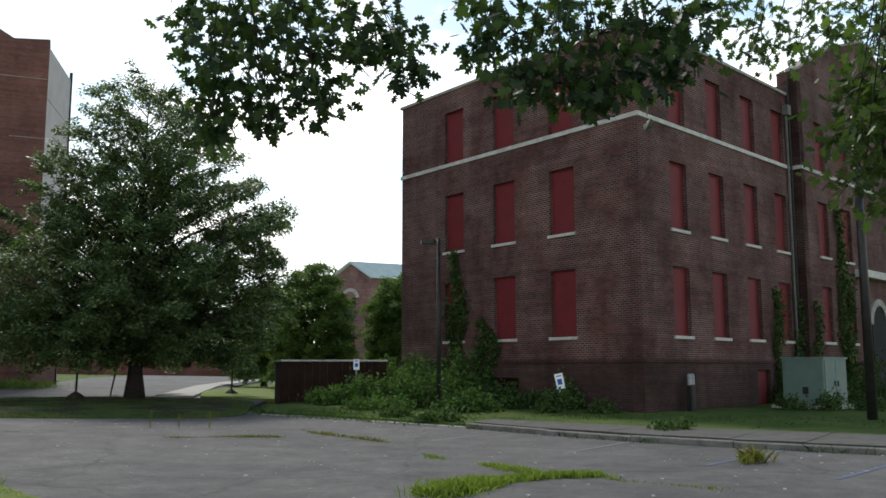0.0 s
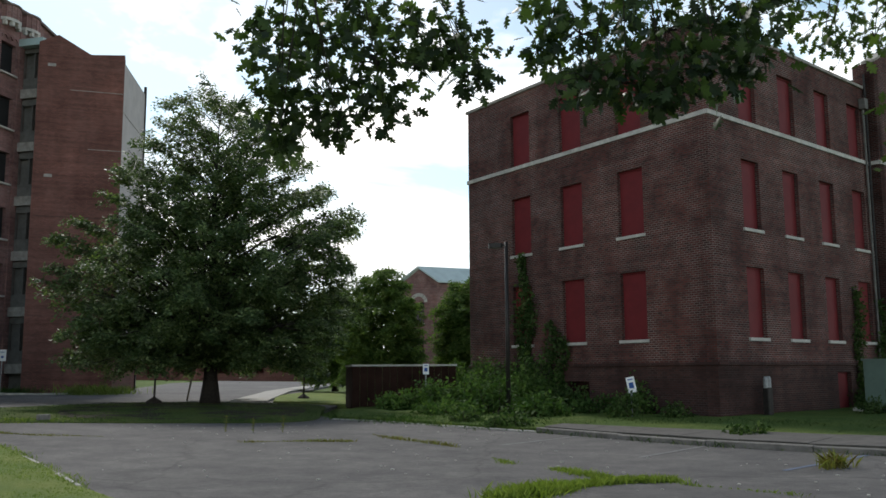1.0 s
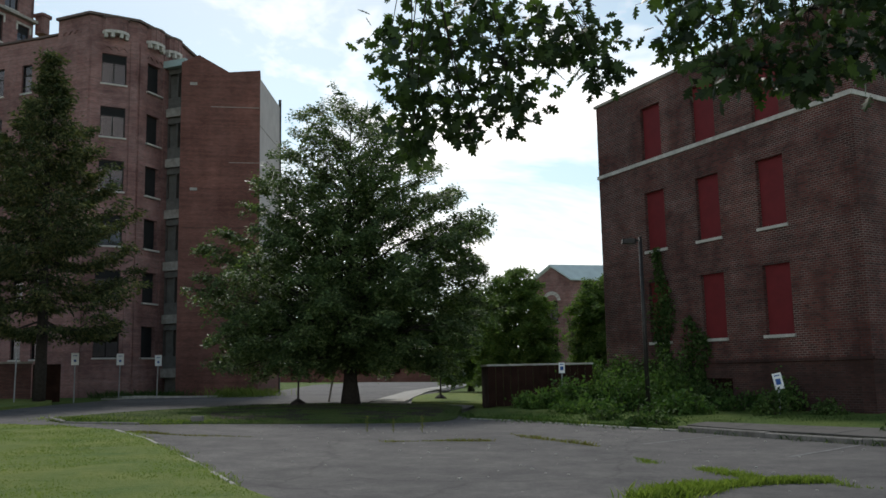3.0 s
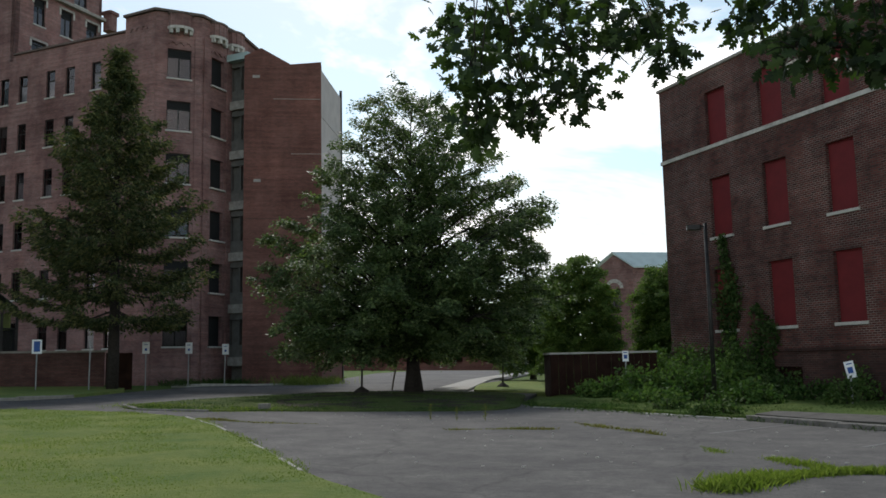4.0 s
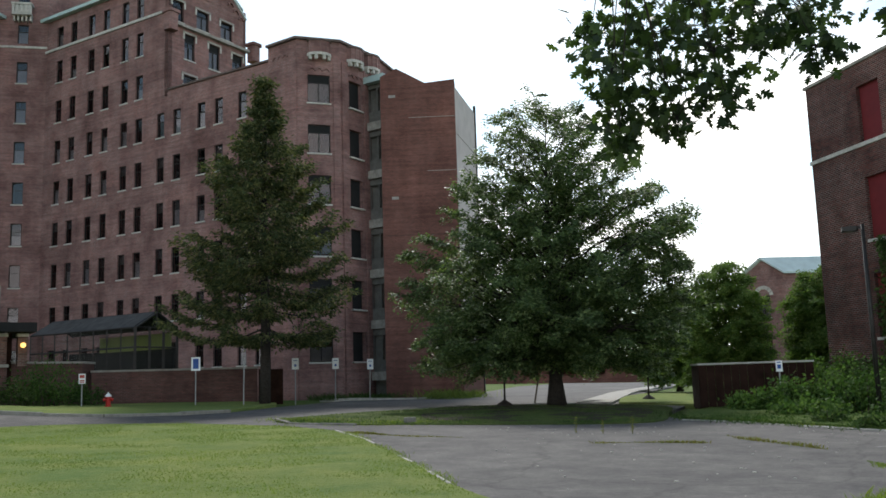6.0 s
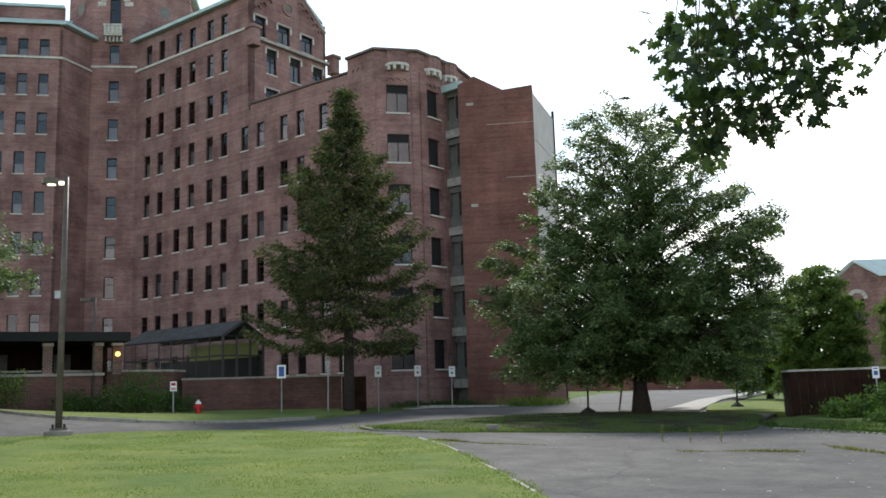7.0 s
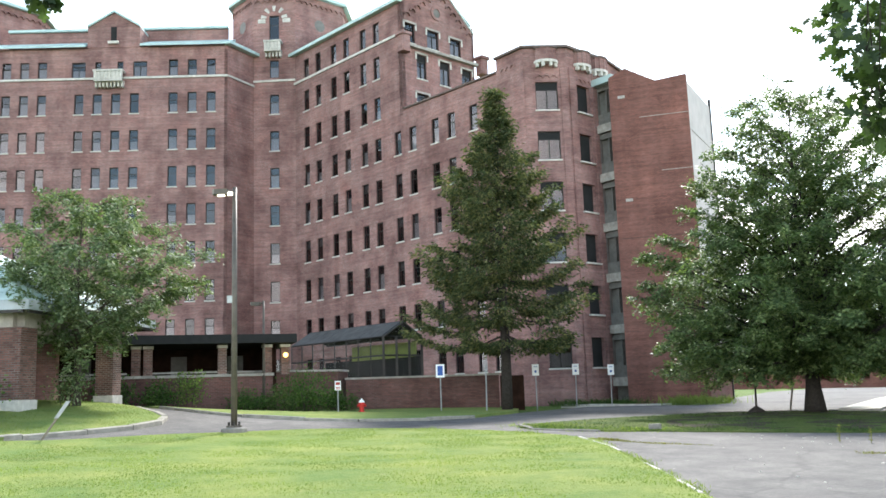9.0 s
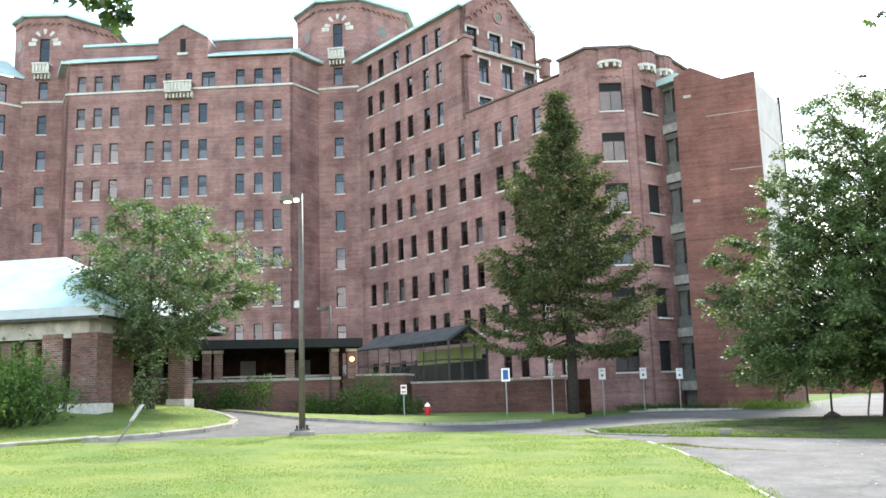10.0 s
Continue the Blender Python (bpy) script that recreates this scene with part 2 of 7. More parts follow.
class Wall:
    """A wall from p0 to p1 (left to right as seen from outside), with openings (s0, s1, z0, z1) cut through."""

    def __init__(self, p0, p1):
        self.p0, self.p1 = Vector(p0[:2]), Vector(p1[:2])
        self.len = (self.p1 - self.p0).length
        self.d = (self.p1 - self.p0).normalized()
        self.n = Vector((self.d.y, -self.d.x))

    def at(self, s, z, out=0.0):
        q = self.p0 + self.d * s + self.n * out
        return Vector((q.x, q.y, z))

    def build(self, name, mat, parent, z0, z1, openings=(), thick=0.4, s0=0.0, s1=None, label="", top=None):
        s1 = self.len if s1 is None else s1
        S = sorted({round(v, 3) for v in [s0, s1] + [q for o in openings for q in o[:2]]})
        Z = sorted({round(v, 3) for v in [z0, z1] + [q for o in openings for q in o[2:4]]})
        hole = lambda a, b: any(o[0] < a < o[1] and o[2] < b < o[3] for o in openings)
        sh = Shape()
        for out, flip in ((0.0, False), (-thick, True)):
            for i in range(len(S) - 1):
                for j in range(len(Z) - 1):
                    if hole((S[i] + S[i + 1]) / 2, (Z[j] + Z[j + 1]) / 2):
                        continue
                    q = [self.at(S[i], Z[j], out), self.at(S[i + 1], Z[j], out), self.at(S[i + 1], Z[j + 1], out), self.at(S[i], Z[j + 1], out)]
                    sh.add(q, [(3, 2, 1, 0) if flip else (0, 1, 2, 3)])
        rims = [(a, b, c, d, True) for a, b, c, d in [o[:4] for o in openings]] + [(s0, s1, z0, z1, False)]
        for a, b, c, d, inward in rims:
            ss, zz = [v for v in S if a - 1e-3 <= v <= b + 1e-3], [v for v in Z if c - 1e-3 <= v <= d + 1e-3]
            loop = [(v, c) for v in ss] + [(b, v) for v in zz[1:]] + [(v, d) for v in reversed(ss[:-1])] + [(a, v) for v in reversed(zz[1:-1])]
            for i in range(len(loop)):
                (u0, w0), (u1, w1) = loop[i - 1], loop[i]
                q = [self.at(u0, w0), self.at(u1, w1), self.at(u1, w1, -thick), self.at(u0, w0, -thick)]
                sh.add(q, [(0, 1, 2, 3) if inward else (3, 2, 1, 0)])
        sh.weld()
        return sh.put(name, mat, parent, label)


shared = {}


def shared_mesh(key, make):
    if key not in shared:
        shared[key] = make()
    return shared[key]


def local_mesh(name, boxes, mat):
    sh = Shape()
    for c, size in boxes:
        sh.box(c, size)
    return mesh_of(name, sh.v, sh.f, mat)


def child(name, me, parent, loc=(0, 0, 0), rz=0.0, label=""):
    ob = new(name, me)
    ob.parent = parent
    ob.location = loc
    ob.rotation_euler = (0, 0, rz)
    if label:
        ob["label"] = label
    return ob


def ring_mesh(w, h, t):
    """A rectangular frame in one piece."""
    sh = Shape()
    o = [(-w / 2, 0), (w / 2, 0), (w / 2, h), (-w / 2, h)]
    i_ = [(-w / 2 + t, t), (w / 2 - t, t), (w / 2 - t, h - t), (-w / 2 + t, h - t)]
    vs = [(x, y, z) for y in (0.13, 0.23) for x, z in o + i_]
    fs = []
    for k in range(4):
        m = (k + 1) % 4
        fs += [(k, m, 4 + m, 4 + k), (8 + m, 8 + k, 12 + k, 12 + m), (4 + k, 4 + m, 12 + m, 12 + k), (m, k, 8 + k, 8 + m)]
    sh.add(vs, fs)
    return mesh_of("window", sh.v, sh.f, DARK_METAL)


def pane_mesh(w, h, z0):
    """A thin sheet of glass; only its outer face reflects."""
    sh = Shape().box((0, 0.2, z0 + h / 2), (w, 0.012, h))
    me = mesh_of("pane", sh.v, sh.f, GLASS)
    me.materials.append(CLEAR)
    for p in me.polygons:
        p.material_index = 0 if p.normal.y < -0.9 else 1
    return me


def window_in(wall, parent, s, z0, w, h, style, sill=None, shade=0.6):
    """A window, centred at s with its sill at z0, set in a wall's opening: frame > panes, blind, sill."""
    rz = math.atan2(wall.d.y, wall.d.x)
    at = wall.at(s, z0) - base_of(parent)
    key = (style, round(w, 2), round(h, 2))
    t = 0.06
    if style == "board":
        me = shared_mesh(key, lambda: local_mesh("window", [((0, 0.17, h / 2), (w, 0.02, h))], RED_BOARD))
        ob = child("window", me, parent, at, rz, "opening closed by a red painted board")
        me2 = shared_mesh(key + (1,), lambda: local_mesh("board_frame", [((0, 0.15, h - 0.03), (w, 0.05, 0.06))], RED_BOARD))
        child("board_frame", me2, ob)
    else:
        ob = child("window", shared_mesh(key, lambda: ring_mesh(w, h, t)), parent, at, rz)
        zr = h * (0.64 if style == "single" else 0.72)
        child("sash_rail", shared_mesh(key + (5,), lambda: local_mesh("sash_rail", [((0, 0.17, zr), (w - 2 * t, 0.07, 0.06))], DARK_METAL)), ob)
        if style == "double":
            child("mullion", shared_mesh(key + (6,), lambda: local_mesh("mullion", [((0, 0.16, zr / 2), (0.07, 0.05, zr - 0.06))], DARK_METAL)), ob)
        pane = child("pane", shared_mesh(key + (1,), lambda: pane_mesh(w - 2 * t, h - 2 * t, t)), ob)
        pane.visible_shadow = False
        # black strip above the rail; the recess shadow is put into its colour
        if style == "double" and h > 1.9:
            child("transom_panel", shared_mesh(key + (7,), lambda: local_mesh("transom_panel", [((0, 0.185, (zr + h - t) / 2 + 0.02), (w - 2 * t, 0.02, h - t - zr - 0.05))], DARK_ROOM)), ob)
        r = random.random()
        if r < shade:
            part_h = random.choice((1.0, 1.0, 1.0, 0.7)) * (zr - t)
            me = shared_mesh(key + (2, round(part_h, 3)), lambda: local_mesh("blind", [((0, 0.27, t + part_h / 2), (w - 2 * t, 0.02, part_h - 0.03))], BLIND))
            child("blind", me, ob)
        if random.random() < 0.3:
            me = shared_mesh(key + (3,), lambda: local_mesh("roller_blind", [((0, 0.285, (zr + h - t) / 2), (w - 2 * t, 0.02, h - t - zr - 0.03))], OLD_BLIND))
            child("roller_blind", me, ob)
    if sill:
        me = shared_mesh(("sill", round(w, 2), sill.name), lambda: local_mesh("sill", [((0, 0.07, -0.055), (w + 0.14, 0.30, 0.11))], sill))
        child("sill", me, ob)
    return ob


# ---- ground ----
def smooth_step(a, b, x):
    k = min(1, max(0, (x - a) / (b - a)))
    return k * k * (3 - 2 * k)


def land(x, y):
    """Height of the ground: it rises gently to the hospital's side, with a mound at its porch."""
    u = -x
    s = u if u > 3 else (0 if u < -3 else (u + 3) ** 2 / 12)
    return 0.022 * min(s, 60) * (1 - 0.3 * smooth_step(38, 58, y)) + math.exp(-((x + 37) ** 2 + (y - 15) ** 2) / 98)


def rounded(ring, steps=6):
    """A closed ring through the points, smoothed (Catmull-Rom)."""
    n, out = len(ring), []
    P = [Vector(p) for p in ring]
    for i in range(n):
        a, b, c, d = P[i - 1], P[i], P[(i + 1) % n], P[(i + 2) % n]
        for k in range(steps):
            t = k / steps
            out.append(0.5 * ((2 * b) + (c - a) * t + (2 * a - 5 * b + 4 * c - d) * t * t + (3 * b - a - 3 * c + d) * t ** 3))
    return out


def inside(p, ring):
    x, y, hit = p[0], p[1], False
    for i in range(len(ring)):
        a, b = ring[i - 1], ring[i]
        if (a[1] > y) != (b[1] > y) and x < (b[0] - a[0]) * (y - a[1]) / (b[1] - a[1]) + a[0]:
            hit = not hit
    return hit


def sheet(name, ring, lift, step, mat, label, category, skirt=0.0, rough=0.0):
    """A piece of ground over a ring, following the land; skirt gives it an edge downward."""
    ring = [Vector(p[:2]) for p in ring]
    xs, ys = [p.x for p in ring], [p.y for p in ring]
    pts, n = list(ring), len(ring)
    gx = np.arange(min(xs), max(xs), step)
    gy = np.arange(min(ys), max(ys), step)
    for a in gx:
        for b in gy:
            q = (a + random.uniform(-0.3, 0.3) * step, b + random.uniform(-0.3, 0.3) * step)
            if inside(q, ring) and min((q[0] - p.x) ** 2 + (q[1] - p.y) ** 2 for p in ring) > (0.35 * step) ** 2:
                pts.append(Vector(q))
    v2, _, tris, _, _, _ = delaunay_2d_cdt(pts, [(i, (i + 1) % n) for i in range(n)], [], 1, 1e-4)
    vs = [(p.x, p.y, land(p.x, p.y) + lift + rough * (noise.noise((p.x * 0.9, p.y * 0.9, 3)) if i >= n else 0)) for i, p in enumerate(v2)]
    fs = []
    for t in tris:
        a, b, c = (v2[i] for i in t[:3])
        fs.append(tuple(t) if (b - a).cross(c - a) > 0 else tuple(reversed(t)))
    if skirt:
        o = len(vs)
        area = sum(ring[i - 1].x * ring[i].y - ring[i].x * ring[i - 1].y for i in range(n))
        vs += [(p.x, p.y, land(p.x, p.y) + lift - skirt) for p in ring]
        for i in range(n):
            j = (i + 1) % n
            fs.append((i, o + i, o + j, j) if area > 0 else (i, j, o + j, o + i))
    ob = new(name, mesh_of(name, vs, fs, mat, False))
    return tagged(ob, label, category, kind="structure")


def grass_mat(name, a, b, c, soil):
    k = Mat(name, 0.95, spec=0.1)
    fine = k.ramp(k.noise(9.0, 6, rough=0.75), (0.3, a), (0.52, b), (0.72, c))
    patch = k.ramp(k.noise(0.55, 6, rough=0.65), (0.34, (0.68, 0.82, 0.70)), (0.66, (1.32, 1.16, 1.0)))
    col = k.mix(fine, patch, 0.85, "MULTIPLY")
    col = k.mix(col, soil, k.ramp(k.noise(0.9, 8, rough=0.7), (0.62, (0, 0, 0)), (0.78, (0.75, 0.75, 0.75))))
    k.color(col).bump(k.noise(30, 4, rough=0.8), 0.9, 0.05)
    return k.m


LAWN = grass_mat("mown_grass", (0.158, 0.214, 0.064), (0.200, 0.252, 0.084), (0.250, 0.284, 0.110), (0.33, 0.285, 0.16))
# Rough grass, much darker than LAWN; shade is put into the colour
SHADY = grass_mat("rough_grass_shade_toned", (0.060, 0.098, 0.024), (0.095, 0.142, 0.036), (0.145, 0.185, 0.060), (0.10, 0.075, 0.05))
# Thin grass on soil; part of the linden's shade is put into the colour
ISLAND = grass_mat("thin_grass_on_soil_shade_toned", (0.050, 0.066, 0.022), (0.082, 0.112, 0.032), (0.120, 0.150, 0.050), (0.055, 0.042, 0.028))

ak = Mat("cracked_asphalt", 0.9, spec=0.25)
a_fine = ak.ramp(ak.noise(38, 5, rough=0.8), (0.3, (0.068, 0.068, 0.070)), (0.7, (0.160, 0.158, 0.156)))
a_big = ak.ramp(ak.noise(0.16, 6, rough=0.6), (0.34, (0.70, 0.70, 0.71)), (0.66, (1.25, 1.23, 1.2)))
a_mid = ak.ramp(ak.noise(1.3, 6, rough=0.7), (0.35, (0.70, 0.70, 0.71)), (0.68, (1.20, 1.19, 1.17)))
a_grit = ak.ramp(ak.noise(7.0, 5, rough=0.8), (0.34, (0.74, 0.74, 0.75)), (0.66, (1.2, 1.19, 1.18)))
a_col = ak.mix(ak.mix(a_fine, a_big, 0.9, "MULTIPLY"), a_mid, 0.9, "MULTIPLY")
a_col = ak.mix(a_col, a_grit, 0.8, "MULTIPLY")
a_vo = ak.n.new("ShaderNodeTexVoronoi")
a_vo.feature = "DISTANCE_TO_EDGE"
a_vo.inputs["Scale"].default_value = 0.12
a_wob = ak.n.new("ShaderNodeVectorMath")
a_wob.operation = "ADD"
a_nz = ak.n.new("ShaderNodeTexNoise")
a_nz.inputs["Scale"].default_value = 0.8
a_nz.inputs["Detail"].default_value = 6
ak.l.new(ak.co.outputs["Object"], a_nz.inputs["Vector"])
ak.l.new(ak.co.outputs["Object"], a_wob.inputs[0])
ak.l.new(a_nz.outputs["Color"], a_wob.inputs[1])
ak.l.new(a_wob.outputs["Vector"], a_vo.inputs["Vector"])
a_crack = ak.ramp(a_vo.outputs["Distance"], (0.0, (0.3, 0.3, 0.3)), (0.006, (1, 1, 1)))
ak.color(ak.mix(ak.mix(a_col, (1.0, 0.965, 0.925), 1.0, "MULTIPLY"), a_crack, 0.4, "MULTIPLY")).bump(ak.noise(60, 3), 0.5, 0.01)
ASPHALT = ak.m

# one sheet to the horizon
rings = [0, 4, 8, 12, 16, 20, 24, 28, 32, 36, 40, 45, 50, 55, 60, 70, 80, 95, 110, 130, 160, 220, 320, 600, 1200, 2500]
gv, gf, NSEG = [(0, 12, land(0, 12) - 0.12)], [], 72
for ri, rad in enumerate(rings[1:]):
    for k in range(NSEG):
        a = k * math.tau / NSEG
        x, y = rad * math.cos(a), 12 + rad * math.sin(a)
        gv.append((x, y, land(x, y) - 0.12))
    for k in range(NSEG):
        k2 = (k + 1) % NSEG
        if ri == 0:
            gf.append((0, 1 + k, 1 + k2))
        else:
            o = 1 + (ri - 1) * NSEG
            gf.append((o + k, o + NSEG + k, o + NSEG + k2, o + k2))
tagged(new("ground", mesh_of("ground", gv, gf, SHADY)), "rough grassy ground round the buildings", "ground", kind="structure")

# parking lot, road loop and drive: one worn asphalt surface
KERB_LINE = [(-5.9, 28.9), (-4.1, 28.3), (-2.6, 26.9), (-1.1, 25.6), (0.5, 24.3), (2.35, 22.0), (4.0, 20.1), (5.75, 18.6), (8.05, 17.0), (12.3, 14.2), (20.0, 9.2)]
FRONT_KERB = [(-24.0, 29.4), (-24.1, 26.7), (-25.1, 23.9), (-26.6, 22.6), (-28.6, 21.3), (-31.0, 20.9), (-33.6, 20.9)]
LOT = [(-60, -20), (40, -20), (40, 6)] + KERB_LINE[::-1] + [(-7.2, 32.0),
       (-8.0, 40.0), (-15.5, 64.0), (-18.0, 84.0), (-20.0, 120.0), (-40.0, 120.0), (-37.7, 96.6), (-29.1, 66.0), (-25.6, 51.0), (-28.0, 44.6), (-25.7, 35.0)] + FRONT_KERB + [(-38, 18.0), (-60, 5)]
sheet("parking_lot", LOT, 0.0, 1.6, ASPHALT, "cracked worn grey asphalt of the parking lot and drive", "asphalt", skirt=0.15)

NEAR_LAWN = rounded([(-25.2, 8.7), (-23.7, 11.6), (-23.2, 14.5), (-22.6, 16.6), (-21.9, 19.4), (-19.6, 21.5), (-15.9, 21.6), (-12.6, 20.0), (-10.0, 16.9), (-7.9, 14.4), (-5.6, 11.4), (-1.5, 6.0), (-3, -4), (-18, -6), (-26, 0)], 5)
sheet("lawn", NEAR_LAWN, 0.07, 1.0, LAWN, "mown sunlit green lawn with dry patches", "lawn", skirt=0.2, rough=0.05)
LEFT_LAWN = rounded([(-24.9, 8.6), (-25.1, 11.8), (-25.3, 14.0), (-26.2, 16.0), (-28.1, 17.6), (-30.3, 18.4), (-34, 19.2), (-42, 19), (-46, 8), (-40, -2), (-28, 3)], 5)
sheet("lawn", [Vector(p) for p in LEFT_LAWN], 0.12, 1.0, LAWN, "mown grass island before the porch", "lawn", skirt=0.2, rough=0.05)
TREE_ISLAND = rounded([(-18.6, 25.6), (-16.9, 23.7), (-14.6, 23.7), (-13.0, 24.3), (-9.7, 25.3), (-6.5, 27.4), (-7.2, 33), (-8.5, 38.6), (-11.8, 40.3), (-16.1, 38.2), (-18.5, 31.5)], 5)
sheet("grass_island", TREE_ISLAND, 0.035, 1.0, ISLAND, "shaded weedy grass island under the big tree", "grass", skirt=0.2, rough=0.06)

# Bare soil patch; its dark colour also holds shade from the linden
SOIL = plain("bare_soil_shade_toned", (0.052, 0.043, 0.030), 0.35, 3.0, 0.95, spec=0.1, bump=0.5)
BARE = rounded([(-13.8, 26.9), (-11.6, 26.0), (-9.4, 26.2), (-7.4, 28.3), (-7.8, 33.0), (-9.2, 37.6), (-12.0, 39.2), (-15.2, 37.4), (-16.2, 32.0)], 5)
sheet("bare_soil", BARE, 0.036, 0.8, SOIL, "bare soil with thin weeds, darkened for the linden's shade", "soil", rough=0.05)


# ---- the boarded brick building ----
RB_C = Vector((6.578, 30.78))
rb = thing("boarded_building", (9, 37, 0), "dark brown brick building with red boarded windows and stone band", "building")
left_dir, right_dir = head(38.5), head(-44)
RB_L = Wall(RB_C + left_dir * 14.08, RB_C)
RB_R = Wall(RB_C, RB_C + right_dir * 12.5)
BLK = 0.5
b0 = RB_C + right_dir * 12.5 + Vector((RB_R.n.x, RB_R.n.y)) * BLK
RB_B = Wall(b0, b0 + right_dir * 17.0)
RB_S = Wall(b0 - RB_R.n * (BLK + 0.4), b0)
RB_E = Wall(b0 + right_dir * 17.0, b0 + right_dir * 17.0 - RB_R.n * 9.0)
far_l = RB_C + left_dir * 14.08
RB_N = Wall(far_l + right_dir * 20.0, far_l)
RB_TOP = 13.75
ROWS = [(2.72, 2.5), (6.58, 2.5), (10.52, 2.3)]


def rb_wall(wall, cols, w, name, top, base_open=()):
    ops = [(s - w / 2, s + w / 2, z, z + h) for s in cols for z, h in ROWS]
    wall.build(name, RB_BRICK, rb, 1.8, top, ops, 0.4)
    wall.build("base_wall", RB_BASE, rb, -0.6, 1.8, base_open, 0.46, label="darker brick base course")
    sh = Shape()
    sh.box(wall.at(wall.len / 2, 1.83, 0.02), (wall.len + 0.06, 0.12, 0.1), wall.d)
    sh.put("base_ledge", RB_BASE, rb)
    for s in cols:
        for k, (z, h) in enumerate(ROWS):
            window_in(wall, rb, s, z, w, h, "board", STONE if k < 2 else None)


L_LEN = RB_L.len
rb_wall(RB_L, [L_LEN - 3.72, L_LEN - 6.98, L_LEN - 10.2], 1.3, "wall", RB_TOP, [(L_LEN - 7.6, L_LEN - 6.2, 0.5, 1.2)])
rb_wall(RB_R, [2.68, 5.58, 8.5, 11.36], 1.18, "wall", RB_TOP, [(8.45, 9.6, 0.0, 1.5)])
Shape().box(RB_R.at(9.02, 0.75, -0.2), (1.13, 0.06, 1.5), RB_R.d).put("basement_hatch", RED_BOARD, rb, "red boarded basement opening")
Shape().box(RB_L.at(L_LEN - 6.9, 0.85, -0.25), (1.38, 0.06, 0.7), RB_L.d).put("basement_hatch", RUST_BROWN, rb)
rb_wall(RB_B, [2.2, 5.0, 12.0, 14.8], 1.1, "pavilion_wall", 14.9)
RB_S.build("pavilion_side", RB_BRICK, rb, -0.6, 14.9, (), 0.4)
RB_E.build("side_wall", RB_BRICK, rb, -0.6, 14.9, (), 0.4)
RB_N.build("rear_wall", RB_BRICK, rb, -0.6, RB_TOP, (), 0.4)
gab = Shape()
q = [RB_B.at(0, 14.9), RB_B.at(17, 14.9), RB_B.at(13, 16.9), RB_B.at(8.5, 18.4), RB_B.at(4, 16.9)]
qb = [v - Vector((RB_B.n.x, RB_B.n.y, 0)) * 0.4 for v in q]
gab.add(q + qb, [(0, 1, 2, 3, 4), (9, 8, 7, 6, 5)] + [(i, 5 + i, 5 + (i + 1) % 5, (i + 1) % 5) for i in range(5)])
gab.put("pavilion_gable", RB_BRICK, rb)
cap = Shape()
for a, b in ((4, 3), (3, 2), (0, 4), (2, 1)):
    m, d3 = (q[a] + q[b]) / 2, q[b] - q[a]
    o = Vector((RB_B.n.x, RB_B.n.y, 0))
    up = Vector((0, 0, 0.12))
    r4 = [q[a] + o * 0.08, q[b] + o * 0.08, q[b] - o * 0.5, q[a] - o * 0.5]
    cap.add(r4 + [v + up for v in r4], [(3, 2, 1, 0), (4, 5, 6, 7), (0, 1, 5, 4), (1, 2, 6, 5), (2, 3, 7, 6), (3, 0, 4, 7)])
cap.put("gable_coping", STONE_DARK, rb)
for wall, a, b in ((RB_L, -0.05, L_LEN + 0.05), (RB_R, -0.05, 12.2), (RB_B, -0.05, 17.05), (RB_S, 0.42, 0.88)):
    s = a
    while s < b - 0.05:
        e = min(s + random.uniform(1.3, 1.9), b)
        Shape().box(wall.at((s + e) / 2, 10.42, 0.02), (e - s - 0.012, 0.10, 0.16), wall.d).put("band_stone", STONE, rb)
        s = e
for wall, a, b, z in ((RB_L, -0.1, L_LEN + 0.1, RB_TOP), (RB_R, 0.1, 12.4, RB_TOP), (RB_N, 0.2, 19.8, RB_TOP)):
    Shape().box(wall.at((a + b) / 2, z + 0.06, -0.2), (b - a, 0.56, 0.12), wall.d).put("coping", STONE_DARK, rb, "worn grey metal coping")
# flat roof, a little under the parapet
c1, c2 = RB_C + right_dir * 13.0, far_l + right_dir * 13.0
sh = Shape()
ring = [(p.x, p.y) for p in (RB_C + (left_dir + right_dir) * 0.3, c1 + left_dir * 0.3, c2 - left_dir * 0.3, far_l + (right_dir - left_dir) * 0.3)]
sh.prism(ring, RB_TOP - 1.0, RB_TOP - 0.8)
sh.put("roof", TAR, rb)
e0, e1 = b0 + right_dir * 0.3 - RB_R.n * 0.3, b0 + right_dir * 16.7 - RB_R.n * 0.3
Shape().prism([(p.x, p.y) for p in (e0, e1, e1 - RB_R.n * 9, e0 - RB_R.n * 9)], 14.2, 14.4).put("pavilion_roof", TAR, rb)
# downpipe with its hopper
dp = Shape().tube([RB_R.at(12.15, 0.4, 0.1), RB_R.at(12.15, 12.9, 0.1)], 0.05)
dp.put("downpipe", GREY_PANEL, rb, "grey metal downpipe")
Shape().box(RB_R.at(12.15, 13.0, 0.14), (0.34, 0.26, 0.45), RB_R.d).put("rain_hopper", GREY_PANEL, rb)
Shape().tube([RB_R.at(12.4, 0.2, 0.12), RB_R.at(12.4, 14.4, 0.12)], 0.05).put("conduit", DARK_METAL, rb)
